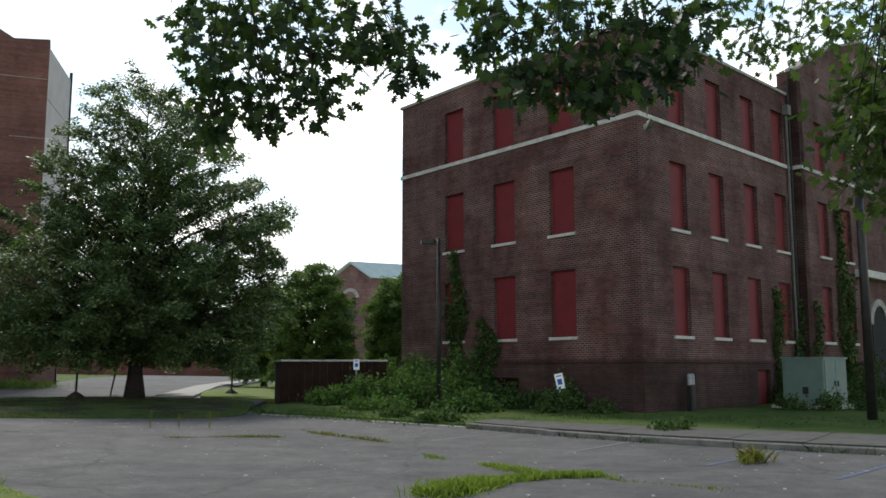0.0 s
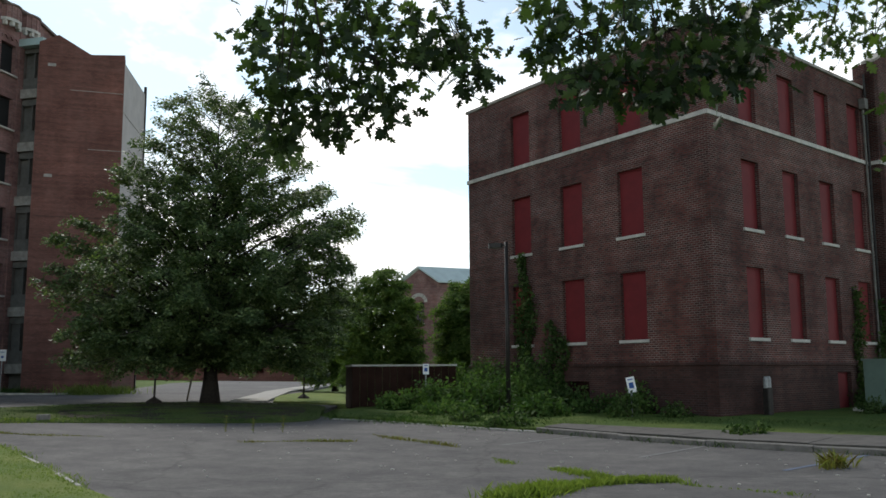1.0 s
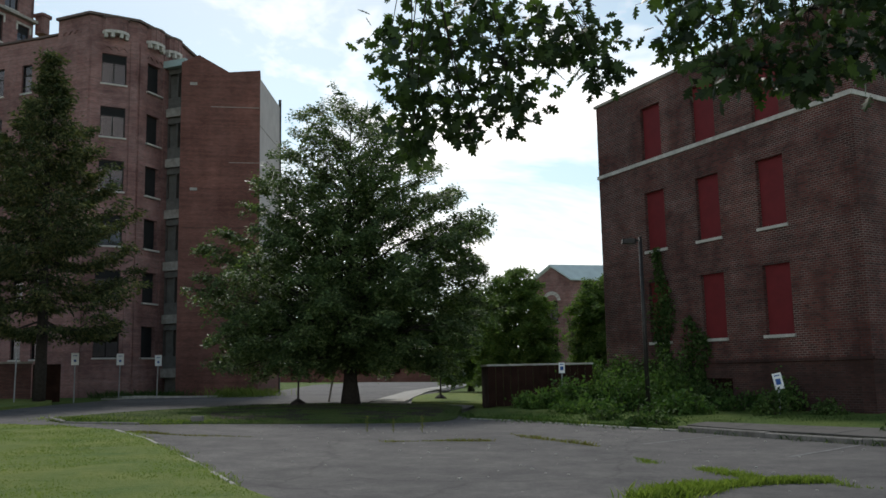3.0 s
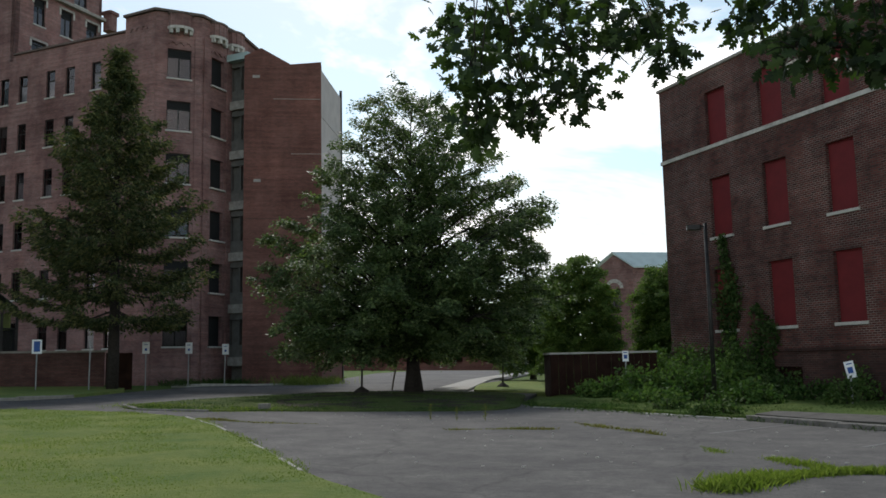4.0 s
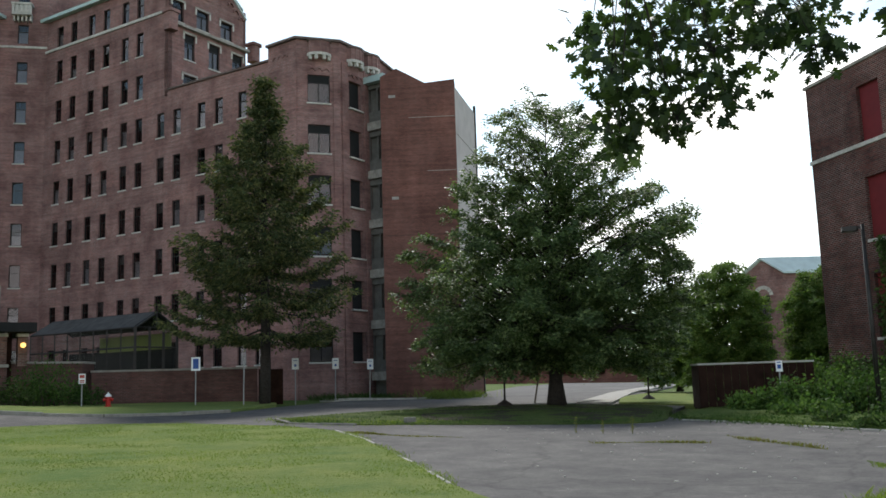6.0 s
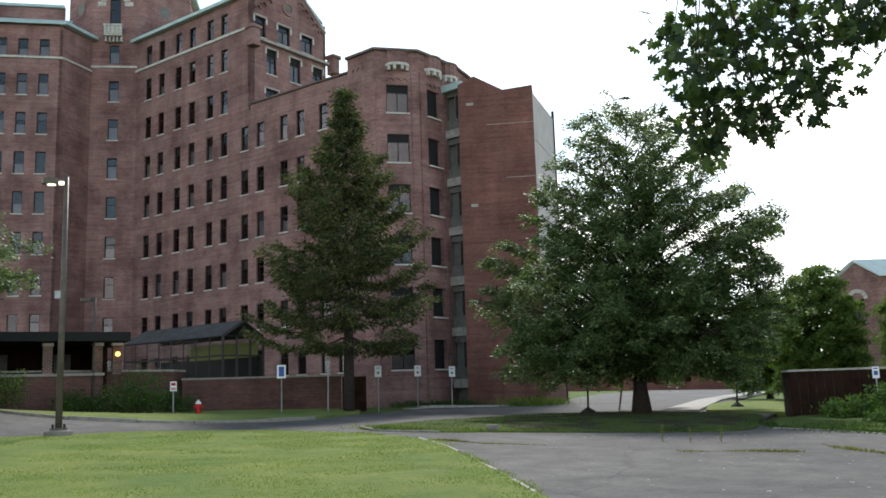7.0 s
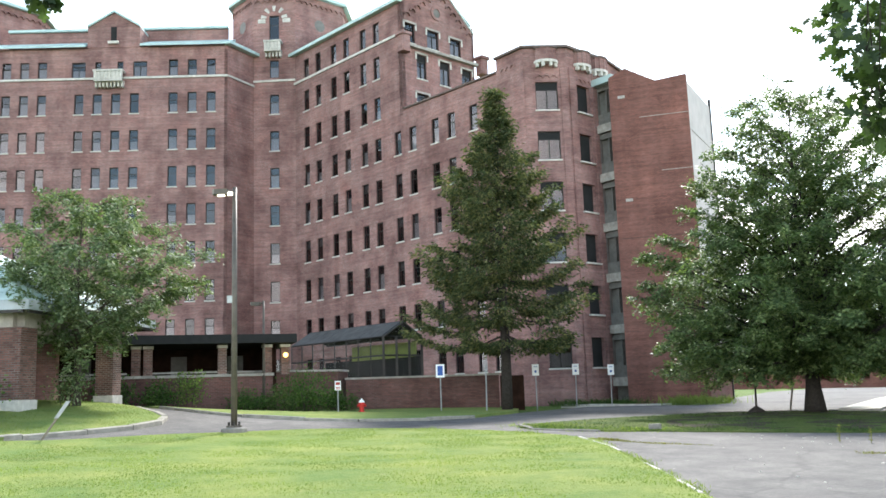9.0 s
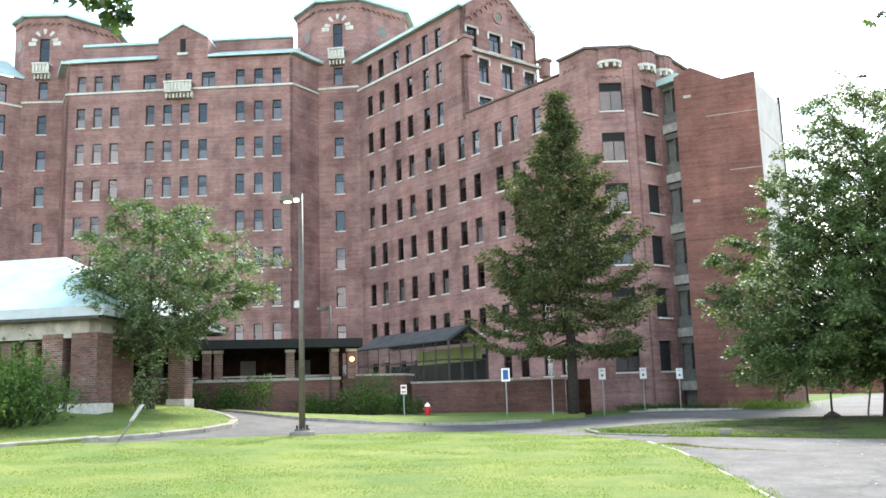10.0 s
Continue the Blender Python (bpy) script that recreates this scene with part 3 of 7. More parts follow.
# pavilion door: arched, with a stone hood
sh = Shape()
for i in range(9):
    a0, a1 = math.pi * i / 9, math.pi * (i + 1) / 9
    pts = [(math.cos(a) * r, math.sin(a) * r) for a, r in ((a0, 0.95), (a0, 1.3), (a1, 1.3), (a1, 0.95))]
    f = [RB_B.at(8.5 + x, 3.7 + z, 0.1) for x, z in pts]
    g = [RB_B.at(8.5 + x, 3.7 + z, -0.1) for x, z in pts]
    sh.add(f + g, [(0, 1, 2, 3), (0, 4, 5, 1), (1, 5, 6, 2), (2, 6, 7, 3), (3, 7, 4, 0)])
sh.put("door_arch", STONE_DARK, rb)
Shape().box(RB_B.at(8.5, 6.1, 0.2), (5.6, 0.5, 0.35), RB_B.d).put("stone_hood", STONE, rb)
# doorway is a near-black sheet on the wall; its darkness is in the colour
sh = Shape()
arch = [RB_B.at(8.5 + x, z, 0.03) for x, z in [(-0.95, 0.6), (0.95, 0.6)] + [(0.95 * math.cos(i * math.pi / 8), 3.7 + 0.95 * math.sin(i * math.pi / 8)) for i in range(9)]]
back = [v - Vector((RB_B.n.x, RB_B.n.y, 0)) * 0.02 for v in arch]
n = len(arch)
sh.add(arch + back, [tuple(range(n))] + [(i, n + i, n + (i + 1) % n, (i + 1) % n) for i in range(n)])
sh.put("door", DARK_ROOM, rb, "arched doorway drawn as a near-black sheet")


# ---- the hospital ----
mb = thing("hospital", (-60, 60, 0.5), "long nine-storey red-brown brick hospital with gables and green copper eaves", "building")
M0 = Vector((-66.6, 55.97))
W_DIR = -head(83.5)
WING = Wall(M0, M0 + W_DIR * 28.0)
SILL = [32.5] + [29.1 - 3.72 * k for k in range(8)]
CEN_SILL = [32.4] + [28.8 - 3.61 * k for k in range(8)]
TOWER_SILL = [33.1] + [29.35 - 3.73 * k for k in range(8)]
WH = 2.05
hi_cols = [1.95, 3.92, 6.43, 8.42, 10.92, 12.82]
lo_cols = [15.5, 17.42, 20.2, 22.12, 24.62, 26.4]


def row_h(k, h):
    return h - 0.2 if k == 0 else h


def mb_windows(wall, cols, rows, w=0.9, h=WH, style="single", sills=SILL, shade=0.6):
    for s in cols:
        for k in rows:
            window_in(wall, mb, s, sills[k], w, row_h(k, h), style, STONE if k else None, shade)


def ops_of(cols, rows, w=0.9, h=WH, sills=SILL):
    return [(s - w / 2, s + w / 2, sills[k], sills[k] + row_h(k, h)) for s in cols for k in rows]


# the lower storeys run through below the high part's three top storeys
WING.build("wing_wall", MB_BRICK, mb, 25.2, 35.2, ops_of(hi_cols, range(3)), 0.4, 0, 16.3)
WING.build("wing_wall", MB_BRICK, mb, -0.5, 25.2, ops_of(hi_cols + lo_cols, range(3, 9)), 0.4, 0, 28.0)
WING.build("wing_parapet", MB_BRICK, mb, 25.2, 25.45, (), 0.4, 16.3, 28.0)
mb_windows(WING, hi_cols, range(9), shade=0.3)
mb_windows(WING, lo_cols, range(3, 9), shade=0.3)
# near-black sheets added behind the windows; unlit rooms are put into their colour
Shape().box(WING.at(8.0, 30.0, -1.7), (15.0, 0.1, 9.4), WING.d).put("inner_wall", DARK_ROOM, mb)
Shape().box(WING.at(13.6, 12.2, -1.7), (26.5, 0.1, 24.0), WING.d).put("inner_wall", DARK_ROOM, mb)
Shape().box(WING.at(8.1, 32.3, 0.03), (16.5, 0.16, 0.22), WING.d).put("string_course", STONE, mb, "pale stone string course")
Shape().box(WING.at(22.2, 25.52, -0.15), (11.6, 0.6, 0.14), WING.d).put("coping", COPING, mb)

# gable end over the lower wing
GE = Wall(WING.at(16.3, 0).xy, WING.at(16.3, 0).xy - WING.n * 8.8)
g_ops = [(0.4, 1.6, 31.7, 33.45), (3.0, 4.4, 31.7, 33.4), (5.75, 7.15, 31.7, 33.3)]
l_ops = [(1.7, 2.85, 28.65, 30.85), (4.4, 5.65, 28.6, 30.8), (7.15, 8.4, 28.6, 30.7), (1.6, 3.0, 26.5, 27.3)]
GE.build("gable_wall", MB_BRICK, mb, 25.0, 34.0, g_ops + l_ops, 0.4)
for a, b, c, d in g_ops + l_ops:
    window_in(GE, mb, (a + b) / 2, c, b - a, d - c, "double", STONE)
    for sx in (a - 0.09, b + 0.09):
        Shape().box(GE.at(sx, d - 0.25, 0.02), (0.16, 0.08, 0.5), GE.d).put("quoin", STONE, mb, "pale stone quoin")
    Shape().box(GE.at((a + b) / 2, d + 0.1, 0.02), (b - a + 0.34, 0.08, 0.18), GE.d).put("lintel", STONE_DARK, mb)
sh = Shape()
tri = [GE.at(-0.0, 34.0), GE.at(8.8, 34.0), GE.at(8.8, 34.3), GE.at(4.4, 38.3), GE.at(0, 35.2)]
tb = [v - Vector((GE.n.x, GE.n.y, 0)) * 0.4 for v in tri]
sh.add(tri + tb, [(0, 1, 2, 3, 4), (9, 8, 7, 6, 5)] + [(i, 5 + i, 5 + (i + 1) % 5, (i + 1) % 5) for i in range(5)])
sh.put("gable_top", MB_BRICK, mb)
Shape().box(GE.at(4.4, 31.38, 0.12), (9.2, 0.45, 0.24), GE.d).put("ledge", STONE_DARK, mb)
for s in (0.1, 9.6):
    Shape().box(GE.at(s, 31.3, 0.2), (0.9, 0.9, 1.5), GE.d, 0.12).box(GE.at(s, 32.15, 0.2), (1.15, 1.15, 0.25), GE.d, 0.12).put("corbelled_pier", MB_BRICK, mb)
# gable roof over the high wing, with copper edges
sh = Shape()
n3 = Vector((WING.n.x, WING.n.y, 0))
for side in (0.0, 8.8):
    a, b = WING.at(-1.0, 35.3) - n3 * side, WING.at(16.0, 35.3) - n3 * side
    c, d = WING.at(16.0, 38.4) - n3 * 4.4, WING.at(-1.0, 38.4) - n3 * 4.4
    up = Vector((0, 0, 0.18))
    sh.add([a, b, c, d, a + up, b + up, c + up, d + up], [(0, 1, 2, 3), (7, 6, 5, 4), (0, 4, 5, 1), (1, 5, 6, 2), (2, 6, 7, 3), (3, 7, 4, 0)])
sh.put("wing_roof", COPPER, mb, "green copper roof")
Shape().box(WING.at(7.8, 35.3, 0.22), (17.2, 0.5, 0.3), WING.d).put("eave", COPPER, mb)
gable_edge = Shape()
for a, b in ((4, 3), (3, 2)):
    o, up = Vector((GE.n.x, GE.n.y, 0)), Vector((0, 0, 0.14))
    r4 = [tri[a] + o * 0.14, tri[b] + o * 0.14, tri[b] - o * 0.5, tri[a] - o * 0.5]
    gable_edge.add(r4 + [v + up for v in r4], [(3, 2, 1, 0), (4, 5, 6, 7), (0, 1, 5, 4), (1, 2, 6, 5), (2, 3, 7, 6), (3, 0, 4, 7)])
gable_edge.put("gable_edge", PALE_ROOF, mb, "pale green metal gable edge")
# corbel arches under the gable and other cornices


def corbels(wall, s0, s1, z_at, step=0.62, r=0.24, out=0.16):
    """A row of small brick arches."""
    sh = Shape()
    s = s0 + step / 2
    while s < s1:
        z = z_at(s)
        for i in range(5):
            a0, a1 = math.pi * i / 5, math.pi * (i + 1) / 5
            pts = [(math.cos(a) * q_, math.sin(a) * q_) for a, q_ in ((a0, r), (a0, r + 0.11), (a1, r + 0.11), (a1, r))]
            f = [wall.at(s + x, z + y, out) for x, y in pts]
            g = [wall.at(s + x, z + y, -0.02) for x, y in pts]
            sh.add(f + g, [(0, 1, 2, 3), (0, 4, 5, 1), (1, 5, 6, 2), (2, 6, 7, 3), (3, 7, 4, 0)])
        s += step
    tagged(sh.put("corbel_table", MB_BRICK, mb), kind="stuff")


corbels(GE, 0.4, 8.6, lambda s: 37.0 - abs(s - 4.4) * 0.78)
rr = [(math.cos(k * math.tau / 16), math.sin(k * math.tau / 16)) for k in range(16)]
v = [GE.at(4.2 + x * r_, 35.2 + y * r_, o_) for r_, o_ in ((0.42, 0.02), (0.42, 0.1), (0.68, 0.1), (0.68, -0.02)) for x, y in rr]
Shape().add(v, [(r_ * 16 + k, r_ * 16 + (k + 1) % 16, r_ * 16 + 16 + (k + 1) % 16, r_ * 16 + 16 + k) for r_ in range(3) for k in range(16)]).put("round_window_ring", MB_BRICK, mb)
Shape().add([GE.at(4.2 + x * 0.42, 35.2 + y * 0.42, 0.02) for x, y in rr], [tuple(range(16))]).put("round_pane", GREY_PANEL, mb)

# chamfered end pavilion of the wing
bp = [WING.at(27.6, 0, 0.35).xy, Vector((-36.4, 52.0)), Vector((-34.1, 54.2)), Vector((-33.5, 58.6)), Vector((-33.9, 62.0))]
b_top = 26.35
F0, F1, F2, F3 = (Wall(bp[i], bp[i + 1]) for i in range(4))
F0.build("bay_wall", MB_BRICK, mb, -0.5, b_top, (), 0.4)
brow = range(3, 9)
F1.build("bay_wall", MB_BRICK, mb, -0.5, b_top, ops_of([1.65], brow, 1.64, 2.1), 0.4)
mb_windows(F1, [1.65], brow, 1.64, 2.1, "double", shade=0.35)
f2c = 1.78
F2.build("bay_wall", MB_BRICK, mb, -0.5, b_top, ops_of([f2c], brow, 1.42, 2.1), 0.4)
for wall_, s_ in ((F1, 0.35), (F1, 2.95), (F2, 0.45), (F2, 3.05)):
    Shape().box(wall_.at(s_, 12.3, 0.0), (0.5, 0.16, 25.2), wall_.d).put("pilaster", MB_BRICK, mb)
# near-black sheets fill these openings; the dark rooms are put into their colour
for k in brow:
    Shape().box(F2.at(f2c, SILL[k] + 1.05, -0.3), (1.42, 0.05, 2.1), F2.d).put("boarded_window", DARK_ROOM, mb, "window opening filled by a near-black sheet")
    Shape().box(F2.at(f2c, SILL[k] - 0.055, 0.05), (1.6, 0.28, 0.11), F2.d).put("sill", STONE, mb)
F3.build("bay_wall", MB_BRICK, mb, -0.5, b_top, (), 0.4)
for fw, mid in ((F1, 1.7), (F2, 1.75), (F2, 3.75)):
    sh = Shape()
    half = 0.82
    arc = [fw.at(mid + half * math.cos(math.pi * i / 6), 0, 0.55 * math.sin(math.pi * i / 6)) for i in range(7)]
    cap_arc = [fw.at(mid + (half + 0.08) * math.cos(math.pi * i / 6), 0, 0.63 * math.sin(math.pi * i / 6)) for i in range(7)]
    sh.prism([(v.x, v.y) for v in arc], 25.3, 26.22)
    turret = sh.put("turret", MB_BRICK, mb, "rounded corbelled turret on the parapet")
    Shape().prism([(v.x, v.y) for v in cap_arc], 26.22, 26.36).put("turret_cap", COPING, turret)
    for i in range(1, 6):
        Shape().box((arc[i].x, arc[i].y, 25.76), (0.07, 0.07, 0.9), fw.d).put("turret_rib", MB_BRICK, turret)
    cb = Shape()
    cb.prism([(v.x, v.y) for v in cap_arc], 25.12, 25.32)
    for i in range(4):
        a = math.pi * (i + 0.5) / 4
        cb.box(fw.at(mid + 0.74 * math.cos(a), 24.98, 0.45 * math.sin(a)), (0.22, 0.26, 0.32), fw.d)
    cb.put("turret_corbel", STONE, turret, "pale stone corbel")
for fw in (F0, F1, F2, F3):
    Shape().box(fw.at(fw.len / 2, b_top + 0.08, -0.1), (fw.len + 0.15, 0.6, 0.18), fw.d).put("coping", COPING, mb)
for fw, s0_, s1_, z_ in ((F0, 0.5, 2.3, 25.2), (F1, 0.9, 2.5, 24.05), (F2, 1.05, 2.6, 24.05)):
    corbels(fw, s0_, s1_, lambda s: z_, 0.52, 0.19, 0.08)
Shape().prism([(p.x, p.y) for p in (bp[0] - WING.n * 0.4, bp[1] + Vector((0, 0.5)), bp[2] + Vector((-0.5, 0.2)), bp[3] + Vector((-0.5, 0)), bp[4] + Vector((-0.3, -0.2)), Vector((-42, 63)))], 24.4, 24.58).put("bay_roof", TAR, mb)
# lower wing roof
wl0, wl1 = WING.at(16.3, 0, -0.3).xy, WING.at(28.0, 0, -0.3).xy
Shape().prism([(p.x, p.y) for p in (wl0, wl1, wl1 - WING.n * 9, wl0 - WING.n * 9)], 24.6, 24.8).put("roof", TAR, mb)

# stair link of grey screens, and the tall blank brick tower
PYL_A = Vector((-31.9, 56.3))
PYL = Wall(PYL_A, PYL_A + Vector((0.92, 0.39)) * 5.5)
pt = Shape()
f = [PYL.at(0, -0.5), PYL.at(PYL.len, -0.5), PYL.at(PYL.len, 23.55), PYL.at(3.3, 23.35), PYL.at(1.2, 24.55), PYL.at(0, 23.95)]
g = [v - Vector((PYL.n.x, PYL.n.y, 0)) * 1.4 for v in f]
pt.add(f + g, [tuple(range(6)), tuple(range(11, 5, -1))] + [(i, 6 + i, 6 + (i + 1) % 6, (i + 1) % 6) for i in range(6)])
pt.put("blank_tower", PYL_BRICK, mb, "windowless orange-red brick stair tower")
for z, s0_, mat_ in ((5.4, 0.1, LOW_BRICK), (16.7, 3.3, STONE_DARK), (20.75, 2.0, STONE_DARK), (12.0, 0.1, LOW_BRICK)):
    Shape().box(PYL.at((PYL.len + s0_) / 2, z, 0.006), (PYL.len - s0_ - 0.1, 0.03, 0.04), PYL.d).put("control_joint", mat_, mb)
for s_, z in ((0.85, 22.4), (0.95, 14.75), (0.75, 7.7)):
    Shape().box(PYL.at(s_, z, 0.02), (0.5, 0.06, 0.2), PYL.d).put("wall_vent", STONE_DARK, mb, "small pale wall vent")
SIDE = Wall(PYL.at(PYL.len, 0, -0.15).xy, PYL.at(PYL.len, 0, -0.15).xy + Vector((-0.208, 0.978)) * 7.2)
SIDE.build("white_wall", WHITE_METAL, mb, 4.0, 23.0, (), 0.4, label="white panelled side wall")
SIDE.build("brick_base", PYL_BRICK, mb, -0.5, 4.0, (), 0.4)
Shape().box(SIDE.at(7.15, 11.6, 0.0), (0.16, 0.2, 24.0), SIDE.d).put("wall_pier", DARK_METAL, mb)
for k in range(1, 6):
    Shape().box(SIDE.at(3.55, 2.5 + 3.4 * k, 0.01), (7.0, 0.03, 0.05), SIDE.d).put("panel_joint", STONE_DARK, mb)
LK = Wall(Vector((-33.75, 57.5)), PYL_A + Vector((0.1, 0.9)))
for k in range(3, 9):
    z = SILL[k]
    LK.build("stair_screen", GREY_PANEL, mb, z - 0.75, z + 2.3, [(0.15, LK.len / 2 - 0.05, z + 0.1, z + 1.9), (LK.len / 2 + 0.05, LK.len - 0.15, z + 0.1, z + 1.9)], 0.25)
    Shape().box(LK.at(LK.len / 2, z - 1.06, 0.1), (LK.len, 0.3, 0.62), LK.d).put("floor_band", STONE_DARK, mb, "soiled concrete floor band")
Shape().box(LK.at(LK.len / 2, 11.7, -0.4), (LK.len, 0.1, 25), LK.d).put("screen_backing", GREY_PANEL, mb)
Shape().box(LK.at(LK.len / 2, 24.15, 0.1), (LK.len, 0.9, 0.5), LK.d).put("link_cap", COPPER, mb)

# centre block, its towers and the far wing; the plan is symmetric
MM = M0 * 0.966
C_DIR = head(132)
A = MM + C_DIR * 28.9
B = MM + C_DIR * 6.43
CEN = Wall(A, B)
AXIS = (A + B) / 2


def mirror(p):
    """The point on the other side of the centre block's axis."""
    v = p - AXIS
    return AXIS + v - CEN.d * 2 * v.dot(CEN.d)


cs = lambda s: CEN.len - (s - 6.43)
c_cols = [1.52, 3.21, 4.9, 8.42, 10.15, 11.88, 13.64, 17.3, 19.1, 20.9]
c_top = [c_cols[i] for i in (0, 1, 2, 7, 8, 9)]
wide_top, small_top = [8.32, 14.14], [10.17, 12.25]
top_ops = [(s - 0.66, s + 0.66, 32.4, 33.95) for s in wide_top] + [(s - 0.29, s + 0.29, 32.75, 33.98) for s in small_top]
CEN.build("centre_wall", MB_BRICK, mb, -0.5, 35.4, ops_of(c_cols, range(1, 9), 0.86, 1.98, CEN_SILL) + ops_of(c_top, [0], 0.86, 1.85, CEN_SILL) + top_ops, 0.4)
mb_windows(CEN, c_cols, range(1, 9), 0.86, 1.98, "single", CEN_SILL, 0.75)
mb_windows(CEN, c_top, [0], 0.86, 1.85, "single", CEN_SILL, 0.75)
for s0_, s1_, z0_, z1_ in top_ops:
    window_in(CEN, mb, (s0_ + s1_) / 2, z0_, s1_ - s0_, z1_ - z0_, "double" if s1_ - s0_ > 1 else "single", None, 0.8)
# added black sheet that gives the centre windows their room darkness
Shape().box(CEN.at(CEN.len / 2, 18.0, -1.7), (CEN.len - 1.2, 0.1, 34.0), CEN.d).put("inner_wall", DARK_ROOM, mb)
Shape().box(CEN.at(CEN.len / 2, 32.3, 0.03), (CEN.len, 0.16, 0.2), CEN.d).put("string_course", STONE, mb)
gs = cs(17.3)
for s0_, s1_ in ((-0.3, gs - 2.6), (gs + 2.6, CEN.len + 0.3)):
    a, b = CEN.at(s0_, 35.35, 0.45), CEN.at(s1_, 35.35, 0.45)
    c, d = CEN.at(s1_, 36.6, -2.2), CEN.at(s0_, 36.6, -2.2)
    up = Vector((0, 0, 0.22))
    Shape().add([a, b, c, d, a + up, b + up, c + up, d + up], [(3, 2, 1, 0), (4, 5, 6, 7), (0, 1, 5, 4), (1, 2, 6, 5), (2, 3, 7, 6), (3, 0, 4, 7)]).put("eave_roof", COPPER, mb, "pale green copper eave roof")
sh = Shape()
q = [CEN.at(gs - 2.5, 35.4, 0.05), CEN.at(gs + 2.5, 35.4, 0.05), CEN.at(gs + 2.5, 37.4, 0.05), CEN.at(gs, 38.9, 0.05), CEN.at(gs - 2.5, 37.4, 0.05)]
qb = [v - Vector((CEN.n.x, CEN.n.y, 0)) * 2.5 for v in q]
sh.add(q + qb, [(0, 1, 2, 3, 4), (9, 8, 7, 6, 5)] + [(i, 5 + i, 5 + (i + 1) % 5, (i + 1) % 5) for i in range(5)])
sh.put("dormer", MB_BRICK, mb)
sh = Shape()
for a, b in ((4, 3), (3, 2)):
    o, up = Vector((CEN.n.x, CEN.n.y, 0)), Vector((0, 0, 0.22))
    r4 = [q[a] + o * 0.2, q[b] + o * 0.2, q[b] - o * 2.6, q[a] - o * 2.6]
    sh.add(r4 + [v + up for v in r4], [(3, 2, 1, 0), (4, 5, 6, 7), (0, 1, 5, 4), (1, 2, 6, 5), (2, 3, 7, 6), (3, 0, 4, 7)])
sh.put("dormer_roof", COPPER, mb)
# black sheet on the dormer; an opening's darkness is put into its colour
Shape().box(CEN.at(gs, 36.7, 0.06), (0.55, 0.05, 1.5), CEN.d).put("dormer_opening", DARK_ROOM, mb)
Shape().box(CEN.at(gs, 35.85, 0.15), (1.0, 0.3, 0.25), CEN.d).put("dormer_sill", STONE, mb)


def balcony(wall, s, z, w):
    sh = Shape()
    sh.box(wall.at(s, z + 0.95, 0.55), (w, 0.9, 0.16), wall.d).box(wall.at(s, z, 0.5), (w * 0.94, 0.8, 0.16), wall.d)
    n_ = int(w / 0.32)
    sh.box(wall.at(s, z + 0.47, 0.78), (w * 0.96, 0.08, 0.86), wall.d)
    for i in range(n_):
        sh.box(wall.at(s - w / 2 + (i + 0.5) * w / n_, z + 0.48, 0.88), (0.17, 0.14, 0.82), wall.d)
        sh.box(wall.at(s - w / 2 + (i + 0.5) * w / n_, z - 0.3, 0.3), (0.16, 0.5, 0.5), wall.d)
    sh.put("balcony", STONE, mb, "pale carved stone balcony on corbels")


balcony(CEN, gs - 0.2, 31.85, 2.8)
# attic block behind the eaves
AT = Wall(CEN.at(0.5, 0, -2.5).xy, CEN.at(CEN.len - 0.5, 0, -2.5).xy)
AT.build("attic_wall", MB_BRICK, mb, 35, 38.1, (), 0.4)
Shape().box(AT.at(AT.len / 2, 38.2, -0.1), (AT.len, 0.8, 0.25), AT.d).put("attic_eave", COPPER, mb)

t_a = Vector((-69.9, 53.45))
t_c = (t_a + M0) / 2
t_d = (M0 - t_a).normalized()
t_n = Vector((t_d.y, -t_d.x))
t_mid = t_c - t_n * 5.07


def octo(c, n0, lh, rh):
    """Corners of an octagon, from the left end of the facet that faces n0, counter-clockwise."""
    a = math.atan2(n0.y, n0.x)
    e = [Vector((math.cos(a + math.pi / 2 + i * math.pi / 4), math.sin(a + math.pi / 2 + i * math.pi / 4))) * 4.21 for i in range(8)]
    v0 = c + n0.normalized() * 5.08 - e[0] / 2
    v1, v7 = v0 + e[0], v0 - e[7] * lh
    v2 = v1 + e[1] * rh
    v3, v6 = v2 + e[2], v7 - e[6]
    return [v0, v1, v2, v3, v3 + e[3], v6 - e[5], v6, v7]


